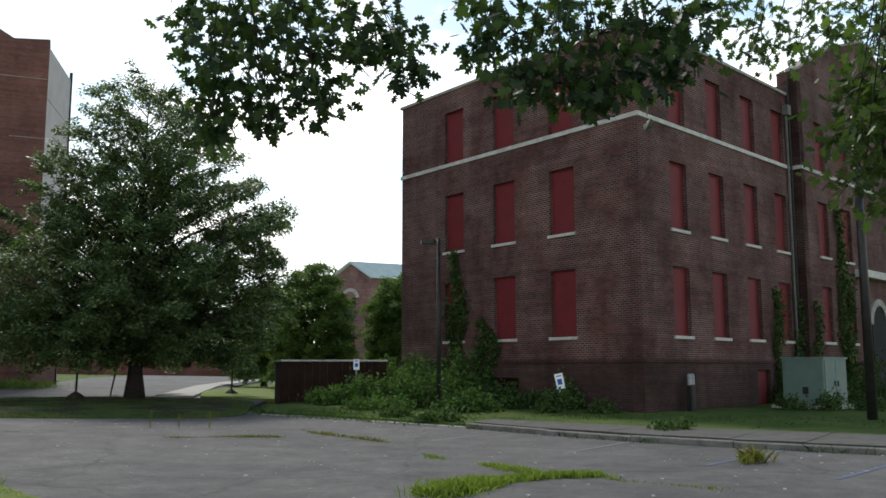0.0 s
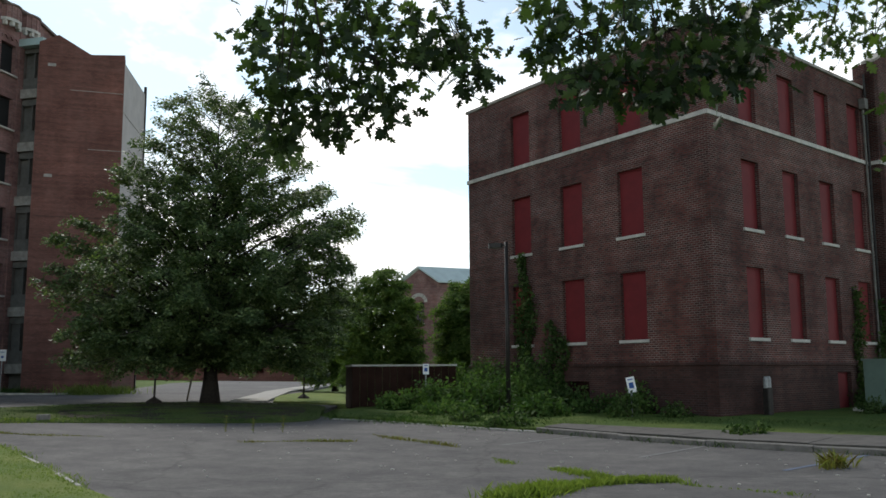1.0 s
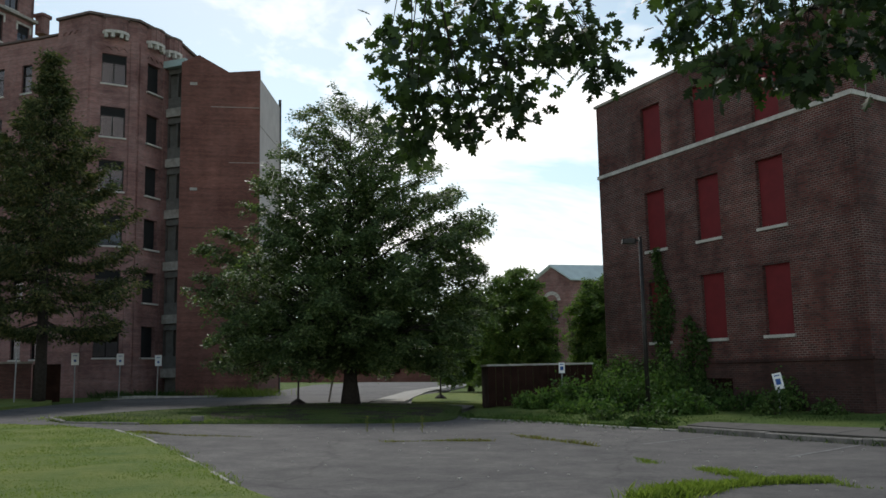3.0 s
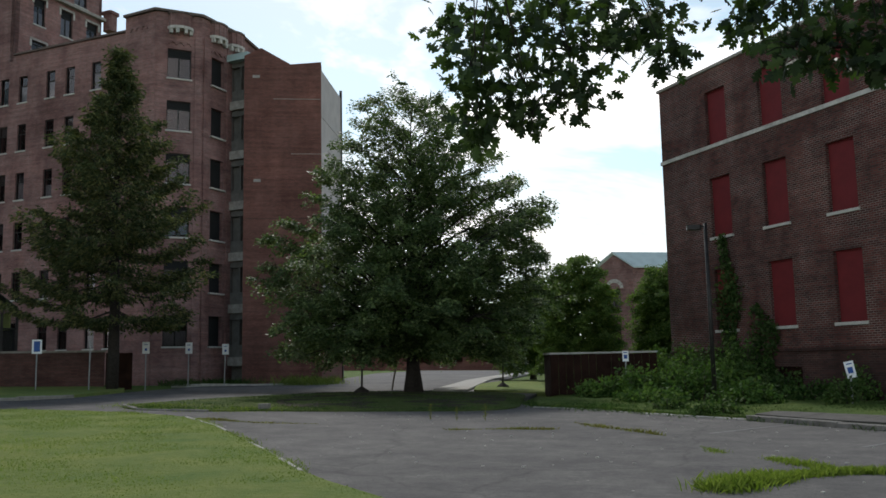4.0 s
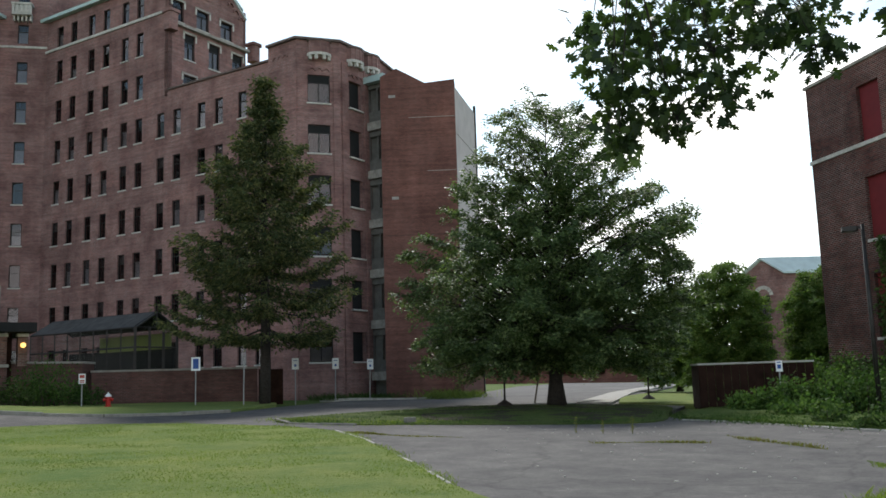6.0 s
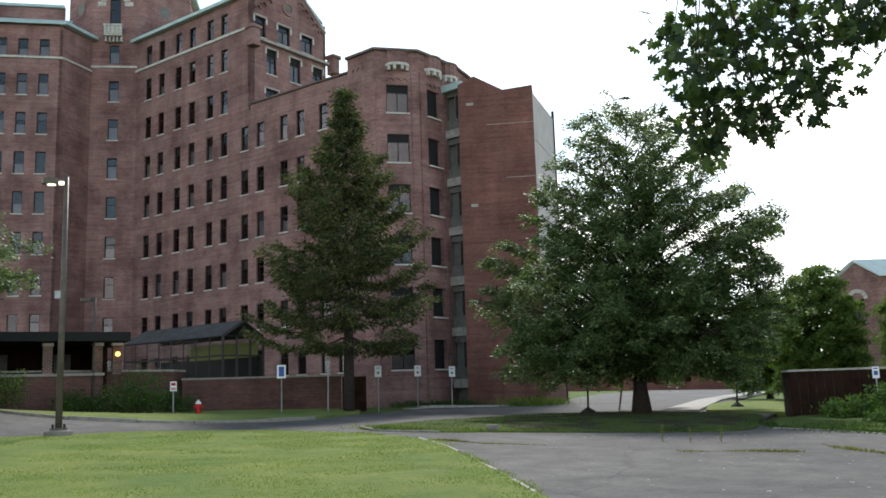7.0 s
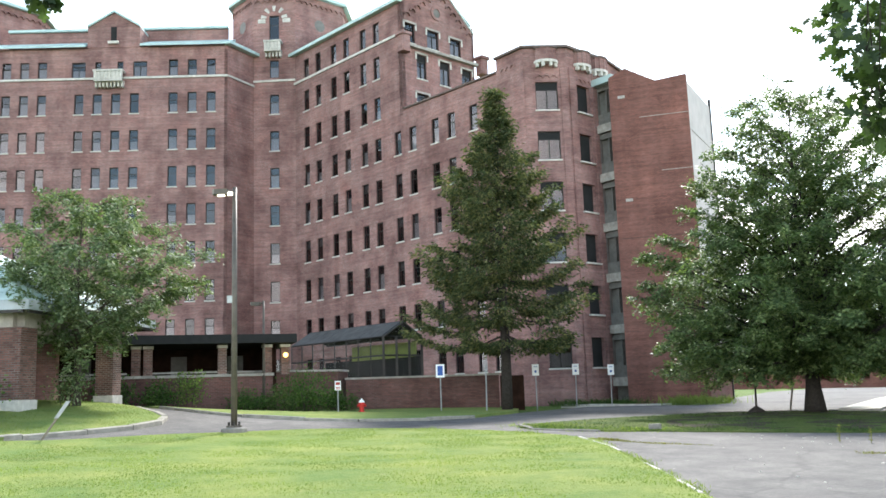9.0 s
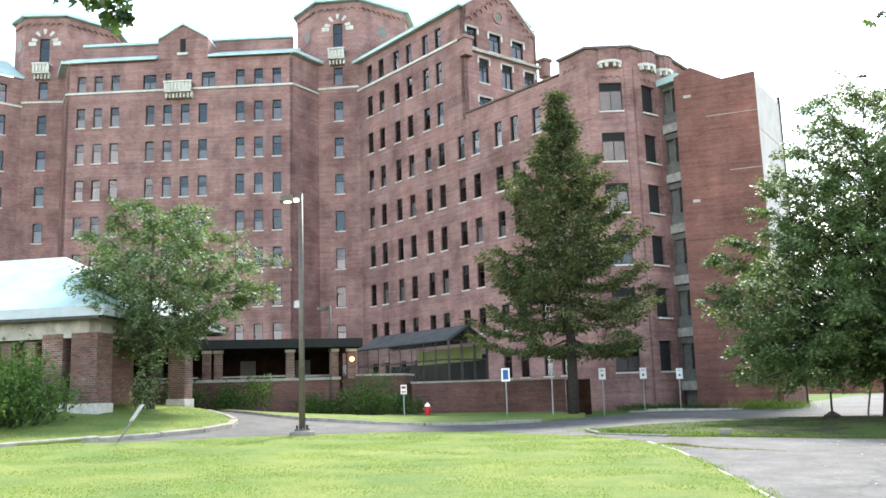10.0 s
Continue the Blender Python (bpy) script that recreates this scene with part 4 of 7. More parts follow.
def tower(c, n0, lh=1.0, rh=1.0):
    ring = octo(c, n0, lh, rh)
    c = sum(ring, Vector((0, 0))) / 8
    for i in range(8):
        w = Wall(ring[i], ring[(i + 1) % 8])
        main = i == 0
        ops = ops_of([w.len / 2], range(9), 0.92, 2.0, TOWER_SILL) + [(w.len / 2 - 0.5, w.len / 2 + 0.5, 36.9, 39.6)] if main else []
        w.build("tower_wall", MB_BRICK, mb, -0.5, 41.9, ops, 0.4)
        corbels(w, 0.2, w.len - 0.2, lambda s: 41.0)
        Shape().box(w.at(w.len / 2, 42.05, 0.1), (w.len + 0.35, 0.7, 0.3), w.d).put("tower_eave", COPPER, mb)
        if main:
            mb_windows(w, [w.len / 2], range(9), 0.92, 2.0, "single", TOWER_SILL, 0.8)
            # added black sheet for the darkness behind the tower windows
            Shape().box(w.at(w.len / 2, 20.0, -1.5), (w.len + 0.6, 0.1, 40.0), w.d).put("inner_wall", DARK_ROOM, mb)
            window_in(w, mb, w.len / 2, 36.9, 1.0, 2.7, "single", STONE)
            Shape().box(w.at(w.len / 2, 32.75, 0.03), (w.len, 0.16, 0.2), w.d).put("string_course", STONE, mb)
            balcony(w, w.len / 2, 35.65, 1.75)
            for sx in (-1.25, 1.25):
                Shape().box(w.at(w.len / 2 + sx, 39.05, 0.03), (0.75, 0.08, 0.42), w.d).put("springer_stone", STONE, mb)
            for j in range(9):
                a = math.pi * (j + 0.5) / 9
                v = Shape()
                pts = [(math.cos(t) * r_, math.sin(t) * r_) for t, r_ in ((a - 0.13, 0.78), (a - 0.13, 1.35), (a + 0.13, 1.35), (a + 0.13, 0.78))]
                ff = [w.at(w.len / 2 + x, 39.3 + y, 0.06) for x, y in pts]
                gg = [w.at(w.len / 2 + x, 39.3 + y, -0.02) for x, y in pts]
                v.add(ff + gg, [(0, 1, 2, 3), (0, 4, 5, 1), (1, 5, 6, 2), (2, 6, 7, 3), (3, 7, 4, 0)]).put("arch_stone", STONE if j % 2 == 0 else MB_BRICK, mb)
        elif i in (1, 7):
            v, n_ = Shape(), 14
            rr = [(math.cos(k * math.tau / n_), math.sin(k * math.tau / n_)) for k in range(n_)]
            f_ = [w.at(w.len / 2 + x * 0.62, 39.1 + y * 0.62, 0.03) for x, y in rr] + [w.at(w.len / 2 + x * 0.85, 39.1 + y * 0.85, 0.03) for x, y in rr] + [w.at(w.len / 2 + x * 0.85, 39.1 + y * 0.85, -0.02) for x, y in rr]
            v.add(f_, [(k, n_ + k, n_ + (k + 1) % n_, (k + 1) % n_) for k in range(n_)] + [(n_ + k, 2 * n_ + k, 2 * n_ + (k + 1) % n_, n_ + (k + 1) % n_) for k in range(n_)])
            v.put("round_window_ring", MB_BRICK, mb)
            Shape().add([w.at(w.len / 2 + x * 0.62, 39.1 + y * 0.62, 0.015) for x, y in rr], [tuple(range(n_))]).put("round_pane", GREY_PANEL, mb)
    v = [(p.x, p.y, 42.15) for p in [c + (p - c) * 1.06 for p in ring]] + [(c.x, c.y, 44.6)]
    Shape().add(v, [(i, (i + 1) % 8, 8) for i in range(8)] + [tuple(range(7, -1, -1))]).put("tower_roof", COPPER, mb)


tower(t_mid, t_n, 1.0, 1.4)
m_mid = mirror(t_mid)
m_n = mirror(t_mid + t_n) - m_mid
tower(m_mid, m_n, 0.55, 1.25)
# recessed links between centre block and towers
LK1 = Wall(B, t_a)
LK1.build("link_wall", MB_BRICK, mb, -0.5, 35.4, (), 0.4)
Shape().box(LK1.at(LK1.len / 2, 35.5, 0.2), (LK1.len + 0.4, 0.8, 0.3), LK1.d).put("eave", COPPER, mb)
Shape().box(LK1.at(LK1.len / 2, 32.3, 0.03), (LK1.len, 0.16, 0.2), LK1.d).put("string_course", STONE, mb)
LK2 = Wall(mirror(t_a), A)
LK2.build("link_wall", MB_BRICK, mb, -0.5, 35.4, (), 0.4)
Shape().box(LK2.at(LK2.len / 2, 35.5, 0.2), (LK2.len + 0.4, 0.8, 0.3), LK2.d).put("eave", COPPER, mb)
Shape().box(LK2.at(LK2.len / 2, 32.3, 0.03), (LK2.len, 0.16, 0.2), LK2.d).put("string_course", STONE, mb)
FW = Wall(mirror(M0 + W_DIR * 16.3), mirror(M0))
fw_cols = [FW.len - s for s in hi_cols]
# added black sheet for the darkness behind the far wing's windows
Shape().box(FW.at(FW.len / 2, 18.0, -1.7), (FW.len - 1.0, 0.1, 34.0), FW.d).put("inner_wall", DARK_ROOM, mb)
FW.build("far_wing_wall", MB_BRICK, mb, -0.5, 35.2, ops_of(fw_cols, range(9)), 0.4)
mb_windows(FW, fw_cols, range(9))
Shape().box(FW.at(FW.len / 2, 32.3, 0.03), (FW.len, 0.16, 0.2), FW.d).put("string_course", STONE, mb)
a, b = FW.at(-0.2, 35.2, 0.4), FW.at(FW.len, 35.2, 0.4)
c, d = FW.at(FW.len, 38.3, -4.4), FW.at(-0.2, 38.3, -4.4)
up = Vector((0, 0, 0.2))
Shape().add([a, b, c, d, a + up, b + up, c + up, d + up], [(3, 2, 1, 0), (4, 5, 6, 7), (0, 1, 5, 4), (1, 2, 6, 5), (2, 3, 7, 6), (3, 0, 4, 7)]).put("far_wing_roof", COPPER, mb)
# flat roof behind the centre
Shape().prism([(p.x, p.y) for p in (A - CEN.n * 0.4, B - CEN.n * 0.4, B - CEN.n * 14, A - CEN.n * 14)], 35.0, 35.2).put("roof", TAR, mb)
# rear and end walls that close the blocks
Wall(WING.at(28.0, 0, -8.8).xy, WING.at(16.3, 0, -8.8).xy).build("rear_wall", MB_BRICK, mb, -0.5, 24.6, (), 0.3)
for a, b in ((WING.at(16.3, 0, -8.8).xy, WING.at(-9, 0, -8.8).xy), (bp[4], WING.at(28.0, 0, -8.8).xy), (B - CEN.n * 14, A - CEN.n * 14),
             (B, B - CEN.n * 14), (A - CEN.n * 14, A), (FW.at(FW.len + 9, 0, -8.8).xy, FW.at(0, 0, -8.8).xy), (FW.at(0, 0, -8.8).xy, FW.at(0, 0).xy)):
    Wall(a, b).build("rear_wall", MB_BRICK, mb, -0.5, 35.0 if a is not bp[4] else 26.3, (), 0.3)
Shape().prism([(p.x, p.y) for p in (WING.at(0, 0, -0.4).xy, WING.at(16.2, 0, -0.4).xy, WING.at(16.2, 0, -8.6).xy, WING.at(0, 0, -8.6).xy)], 34.9, 35.1).put("attic_floor", TAR, mb)
Shape().prism([(p.x, p.y) for p in (FW.at(0, 0, -0.4).xy, FW.at(FW.len, 0, -0.4).xy, FW.at(FW.len, 0, -8.6).xy, FW.at(0, 0, -8.6).xy)], 34.9, 35.1).put("attic_floor", TAR, mb)


# ---- foliage ----
def leaf_mat(name, a, b, c, trans=0.4, rough=0.75, spec=0.1):
    k = Mat(name, rough, spec=spec)
    col = k.ramp(k.island(), (0.0, a), (0.55, b), (1.0, c))
    col = k.mix(col, k.ramp(k.noise(0.5, 3), (0.35, (0.75, 0.78, 0.75)), (0.65, (1.2, 1.15, 1.0))), 0.8, "MULTIPLY")
    k.color(col)
    tl = k.n.new("ShaderNodeBsdfTranslucent")
    k.l.new(k.mix(col, (1.0, 1.2, 0.5), 0.9, "MULTIPLY"), tl.inputs["Color"])
    mx = k.n.new("ShaderNodeMixShader")
    mx.inputs["Fac"].default_value = trans
    k.l.new(k.b.outputs["BSDF"], mx.inputs[1])
    k.l.new(tl.outputs["BSDF"], mx.inputs[2])
    k.l.new(mx.outputs["Shader"], k.n["Material Output"].inputs["Surface"])
    return k.m


LINDEN = leaf_mat("linden_leaves", (0.058, 0.096, 0.038), (0.110, 0.168, 0.064), (0.250, 0.310, 0.145), 0.4, 0.5, 0.25)
BACK_LEAF = leaf_mat("maple_leaves", (0.100, 0.165, 0.045), (0.150, 0.225, 0.062), (0.230, 0.300, 0.095), 0.42)
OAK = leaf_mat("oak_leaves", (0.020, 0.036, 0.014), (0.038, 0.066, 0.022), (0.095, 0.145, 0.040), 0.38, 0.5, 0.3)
# Paler copy of OAK; sunlight on the right-hand boughs is put into the colour
OAK_LIT = leaf_mat("oak_leaves_sun_in_colour", (0.046, 0.076, 0.022), (0.080, 0.124, 0.034), (0.150, 0.200, 0.062), 0.48, 0.5, 0.2)
SPRUCE = leaf_mat("spruce_needles", (0.046, 0.064, 0.032), (0.086, 0.108, 0.050), (0.205, 0.190, 0.090), 0.22)
SILVER = leaf_mat("silvery_leaves", (0.074, 0.116, 0.052), (0.135, 0.186, 0.090), (0.300, 0.345, 0.215), 0.35, 0.55, 0.2)
SHRUB = leaf_mat("shrub_leaves", (0.040, 0.082, 0.022), (0.064, 0.120, 0.034), (0.105, 0.170, 0.052), 0.3)
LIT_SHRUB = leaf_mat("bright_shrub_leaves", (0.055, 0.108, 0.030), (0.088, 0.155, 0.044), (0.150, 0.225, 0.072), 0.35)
WEED = leaf_mat("weed_leaves", (0.036, 0.068, 0.020), (0.060, 0.104, 0.031), (0.112, 0.156, 0.060), 0.28)
BLADE = leaf_mat("grass_blades", (0.158, 0.216, 0.060), (0.196, 0.252, 0.078), (0.248, 0.284, 0.106), 0.45)
# Yellow-green weeds; on the tree island's edge the tone also stands for sunlight
BRIGHT = leaf_mat("yellow_green_sun_toned_weeds", (0.130, 0.185, 0.036), (0.195, 0.255, 0.062), (0.290, 0.335, 0.105), 0.5)
DRY = leaf_mat("dry_weeds", (0.150, 0.110, 0.045), (0.190, 0.185, 0.055), (0.230, 0.260, 0.080), 0.4)
BARK = plain("grey_brown_bark", (0.075, 0.060, 0.048), 0.35, 9, 0.95, bump=0.8)
DARK_BARK = plain("dark_bark", (0.040, 0.033, 0.028), 0.35, 9, 0.95, bump=0.8)


def cards(name, quads, mat, parent=None, label="", smooth=False):
    """Many small loose faces as one mesh; quads is an array (n, k, 3) in world metres."""
    quads = np.asarray(quads, dtype=np.float64)
    n, k, _ = quads.shape
    o = base_of(parent)
    co = (quads.reshape(-1, 3) - np.array(o)).astype(np.float32)
    me = bpy.data.meshes.new(name)
    me.vertices.add(n * k)
    me.vertices.foreach_set("co", co.ravel())
    me.loops.add(n * k)
    me.loops.foreach_set("vertex_index", np.arange(n * k, dtype=np.int32))
    me.polygons.add(n)
    me.polygons.foreach_set("loop_start", np.arange(0, n * k, k, dtype=np.int32))
    me.materials.append(mat)
    me.update(calc_edges=True)
    me.validate()
    ob = new(name, me)
    if parent:
        ob.parent = parent
    tagged(ob, label, kind="stuff")
    return ob


def unit(v):
    return v / np.maximum(np.linalg.norm(v, axis=-1, keepdims=True), 1e-9)


def leaf_quads(rng, pts, size, flat=0.5, droop=0.3, narrow=0.6, out=None):
    """A pointed, four-cornered leaf at every point, turned at random but mostly level."""
    n = len(pts)
    nor = unit(rng.normal(size=(n, 3)) * (1 - flat) + np.array([0, 0, flat]))
    if out is not None:
        nor = unit(rng.normal(size=(n, 3)) * 0.34 + out * 0.55 + np.array([0, 0, 0.4]))
    d = rng.normal(size=(n, 3))
    d[:, 2] -= droop
    d = unit(d - nor * np.sum(d * nor, 1, keepdims=True))
    s = np.cross(nor, d)
    L = (size * rng.uniform(0.65, 1.3, n))[:, None]
    w = L * narrow * 0.5
    return np.stack([pts, pts + d * L * 0.45 + s * w - nor * L * 0.08, pts + d * L, pts + d * L * 0.45 - s * w - nor * L * 0.08], 1)


def broadleaf(name, at, height, profile, z_low, limbs, clumps, per, leaf, mat, label, seed, trunk_r=0.25, skew=(0, 0, 7.0, 3.0), bark=None, thin_above=99.0, clump_r=0.55, group=""):
    """A tree: tapered trunk, limbs, twigs and a crown of leaf clumps within a profile of radius over height."""
    rng = np.random.default_rng(seed)
    x0, y0 = at
    z0 = land(x0, y0) - 0.05
    tr = thing(name, (x0, y0, z0), label, "tree", group)
    bark = bark or BARK
    zs = [z for z, _ in profile]
    rs = [r for _, r in profile]
    trunk_pts, trunk_rad = [], []
    for i in range(12):
        f = i / 11
        trunk_pts.append((x0 + 0.12 * math.sin(f * 4 + seed) * f, y0 + 0.1 * math.cos(f * 3 + seed) * f, z0 + f * height * 0.93))
        trunk_rad.append(trunk_r * (1.45 if i == 0 else 1.0) * (1 - f) ** 1.25 + 0.012)
    Shape().tube(trunk_pts, trunk_rad, 10).put("trunk", bark, tr, smooth=True)
    wood, centers = Shape(), []
    grid = np.linspace(z_low, height * 0.985, 60)
    weight = np.cumsum(np.interp(grid, zs, rs) + 0.25)
    for i in range(limbs):
        f = (i + 0.5) / limbs
        zt = float(np.interp(f * weight[-1], weight, grid))
        f = (zt - z_low) / (height - z_low)
        az = i * 2.39996 + rng.uniform(-0.35, 0.35)
        rmax = np.interp(zt, zs, rs) * rng.uniform(0.74, 1.04)
        zb = min(max(0.13 * height, zt - rmax * 0.55 - 0.3), height * 0.88)
        k = zb / (height * 0.93)
        base = np.array([x0 + 0.12 * math.sin(k * 4 + seed) * k, y0 + 0.1 * math.cos(k * 3 + seed) * k, z0 + zb])
        low = math.exp(-((zt - skew[2]) / skew[3]) ** 2)
        ox, oy = skew[0] * low, skew[1] * low
        tip = np.array([x0 + rmax * math.cos(az) + ox, y0 + rmax * math.sin(az) + oy, z0 + zt])
        pts = []
        for j in range(6):
            g = j / 5
            p = base * (1 - g) + tip * g
            p[2] += math.sin(g * math.pi) * rmax * 0.10
            pts.append(p + rng.normal(size=3) * 0.06 * rmax * g * (1 - g))
        wood.tube(pts, [max(0.008, trunk_r * 0.32 * (1 - 0.75 * f) * (1 - 0.92 * j / 5)) for j in range(6)], 5)
        m = clumps
        limb_way = tip - base
        az_l = math.atan2(limb_way[1], limb_way[0])
        for j in range(m):
            g = 1.0 if j == 0 else rng.uniform(0.03, 1.0) ** 0.75
            c = base * (1 - g) + tip * g
            c[2] += math.sin(g * math.pi) * rmax * 0.10
            turn = az_l + (0.0 if j == 0 else rng.choice((-1, 1)) * rng.uniform(0.35, 1.2))
            reach = clump_r * rng.uniform(1.1, 2.4) * (1.3 - 0.5 * g)
            rise = rng.uniform(-0.35, 0.5) + (0.35 if zt > thin_above else 0.0)
            way = unit(np.array([math.cos(turn), math.sin(turn), rise]))
            c2 = c + way * reach
            if j % 2 == 0:
                wood.tube([c, (c + c2) / 2 + (0, 0, 0.04), c2], [0.018, 0.011, 0.005], 4)
            centers.append((c, way, reach, zt))
    tagged(wood.put("branchwork", bark, tr), kind="stuff")
    pts, outs = [], []
    for c, way, reach, zt in centers:
        k = int(per * float(np.interp(zt, [thin_above, thin_above + 4.5], [1.0, 0.42])) * rng.uniform(0.55, 1.4))
        u = rng.uniform(0.05, 1.12, (k, 1))
        side = np.array([-way[1], way[0], 0.0])
        lat = rng.normal(size=(k, 1)) * clump_r * 0.42 * (1.15 - 0.55 * u)
        up = rng.normal(size=(k, 1)) * clump_r * 0.20
        q = way * reach * u + side * lat + np.array([0, 0, 1.0]) * (up - 0.22 * reach * u * u - 0.35 * np.abs(lat))
        pts.append(c + q)
        outs.append(unit(way * 0.5 + side * lat + np.array([0, 0, 0.6]) + rng.normal(size=(k, 3)) * 0.25))
    pts = np.concatenate(pts)
    cards("crown", leaf_quads(rng, pts, leaf, 0.45, out=np.concatenate(outs)), mat, tr)
    return tr


broadleaf("linden_tree", (-13.4, 38.9), 14.5, [(0.5, 4.4), (1.2, 5.3), (2.8, 6.0), (4.5, 6.5), (6.2, 6.3), (7.1, 6.3), (8.0, 5.8), (8.8, 5.2), (9.7, 4.7), (11.4, 3.5), (13.1, 2.2), (14.5, 0.4)],
          1.5, 215, 13, 118, 0.15, LINDEN, "tall dark green linden with a broad low crown", 3, 0.33, (0.45, 0.2, 9.3, 1.7), DARK_BARK, 7.4, 0.52)
broadleaf("background_tree", (-9.3, 61.5), 8.8, [(0.5, 2.2), (3, 2.9), (6, 2.2), (8.8, 0.5)], 0.8, 75, 10, 105, 0.2, BACK_LEAF, "bright green maple by the far road", 11, 0.2, clump_r=0.6, group="far maples")
broadleaf("background_tree", (-3.4, 66), 8.7, [(0.5, 2.0), (3, 2.5), (6, 2.2), (8.7, 0.6)], 0.8, 75, 10, 105, 0.2, BACK_LEAF, "rounded green maple beside the boarded building", 12, 0.2, clump_r=0.6, group="far maples")
broadleaf("background_tree", (-14.2, 70), 8.2, [(0.5, 2.4), (3, 3.2), (6, 2.4), (8.2, 0.6)], 0.8, 70, 10, 100, 0.2, BACK_LEAF, "green maple half hidden behind the linden", 13, 0.2, clump_r=0.6, group="far maples")
broadleaf("young_tree", (-32.3, 16.6), 8.5, [(1.0, 0.3), (2.6, 0.6), (3.3, 2.2), (4.4, 3.7), (5.4, 3.8), (6.4, 3.0), (7.4, 1.9), (8.5, 0.4)], 3.1, 60, 8, 84, 0.145, SILVER, "young silvery-leaved tree on the grass before the porch", 21, 0.11, (0.5, 0.75, 5.4, 1.6), clump_r=0.48)


def spruce(at, height, low, half, seed):
    rng = np.random.default_rng(seed)
    x0, y0 = at
    z0 = land(x0, y0) - 0.05
    tr = thing("spruce_tree", (x0, y0, z0), "tall ragged dark green spruce with a bare lower trunk", "tree")
    Shape().tube([(x0 + 0.05 * math.sin(i), y0, z0 + height * i / 9) for i in range(10)], [0.27 * (1 - i / 9) ** 0.85 + 0.02 for i in range(10)], 9).put("trunk", DARK_BARK, tr, smooth=True)
    wood, pts, dirs = Shape(), [], []
    z = low
    i = 0
    while z < height - 0.25:
        f = (z - low) / (height - low)
        for b in range(rng.integers(5, 8)):
            az = i * 2.4 + b * math.tau / 6.3 + rng.uniform(-0.4, 0.4)
            zb = z + rng.uniform(-0.16, 0.16)
            R = np.interp(zb, [p for p, _ in half], [p for _, p in half]) * rng.uniform(0.62, 1.16) + 0.05
            rise = R * (-0.04 + 0.42 * f) + rng.uniform(-0.25, 0.25)
            d = np.array([math.cos(az), math.sin(az), 0])
            side = np.array([-d[1], d[0], 0])
            line = [np.array([x0, y0, z0 + zb]) + d * R * g + np.array([0, 0, rise * g - 0.18 * R * math.sin(g * math.pi) * 0.8 + 0.10 * R * g * g]) for g in np.linspace(0, 1, 6)]
            wood.tube(line, [0.045 * (1 - 0.9 * g) * (1 - 0.6 * f) + 0.006 for g in np.linspace(0, 1, 6)], 4)
            n_tw = int(7 + R * 14)
            for k in range(n_tw):
                g = rng.uniform(0.12, 1.0) ** 0.72
                seg = min(4, int(g * 5))
                p = line[seg] * (1 - (g * 5 - seg)) + line[seg + 1] * (g * 5 - seg)
                w = rng.normal() * 0.24 * R * (1.15 - g) + rng.normal() * 0.12
                m = rng.integers(8, 15)
                c = p + side * w + np.array([0, 0, -abs(rng.normal()) * 0.10 + 0.03])
                pts.append(c + rng.normal(size=(m, 3)) * np.array([0.19, 0.19, 0.065]))
                dirs.append(np.repeat((d * 0.8 + side * np.sign(w) * 0.5 + np.array([0, 0, -0.3]))[None], m, 0))
        z += rng.uniform(0.62, 0.96) * (1 - 0.35 * f)
        i += 1
    tagged(wood.put("branchwork", DARK_BARK, tr), kind="stuff")
    P, D = np.concatenate(pts), unit(np.concatenate(dirs) + rng.normal(size=(sum(len(p) for p in pts), 3)) * 0.45)
    nor = unit(rng.normal(size=P.shape) * 0.5 + np.array([0, 0, 0.6]))
    S = unit(np.cross(nor, D))
    L = rng.uniform(0.14, 0.30, (len(P), 1))
    cards("needles", np.stack([P, P + D * L * 0.4 + S * 0.045, P + D * L, P + D * L * 0.4 - S * 0.045], 1), SPRUCE, tr)


spruce((-27.85, 36.9), 17.0, 3.9, [(3.4, 4.3), (5.0, 4.75), (7.3, 4.5), (9.7, 3.4), (11.3, 2.6), (12.9, 1.75), (14.4, 0.85), (16.0, 0.28), (17.0, 0.02)], 5)


def bush(name, at, rx, ry, h, n, leaf, mat, label, seed, group="", lift=0.0):
    """A shrub: stems from the ground and an uneven heap of leaf clumps."""
    rng = np.random.default_rng(seed)
    x0, y0 = at
    z0 = land(x0, y0) + lift
    ob = thing(name, (x0, y0, z0), label, "shrub", group)
    stems, pts = Shape(), []
    for i in range(max(8, n // 90)):
        a, r = rng.uniform(0, math.tau), math.sqrt(rng.uniform(0.02, 1))
        top = h * (1 - 0.55 * r * r) * rng.uniform(0.6, 1.12)
        c = np.array([x0 + math.cos(a) * r * rx, y0 + math.sin(a) * r * ry, z0 + top])
        b = np.array([x0 + math.cos(a) * r * rx * 0.45, y0 + math.sin(a) * r * ry * 0.45, z0 - 0.05])
        stems.tube([b, (b + c) / 2 + (rng.uniform(-0.1, 0.1), 0, 0), c], [0.02, 0.014, 0.005], 4)
        k = int(90 * rng.uniform(0.7, 1.3))
        g = rng.uniform(0.1, 1.0, k)[:, None] ** 0.6
        pts.append(b * (1 - g) + c * g + rng.normal(size=(k, 3)) * np.array([0.24, 0.24, 0.16]) * (0.5 + h * 0.28))
    P = np.concatenate(pts)
    P[:, 2] = np.maximum(P[:, 2], z0 + 0.03)
    tagged(stems.put("stemwork", BARK, ob), kind="stuff")
    cards("leaves", leaf_quads(rng, P, leaf, 0.35), mat, ob)
    return ob


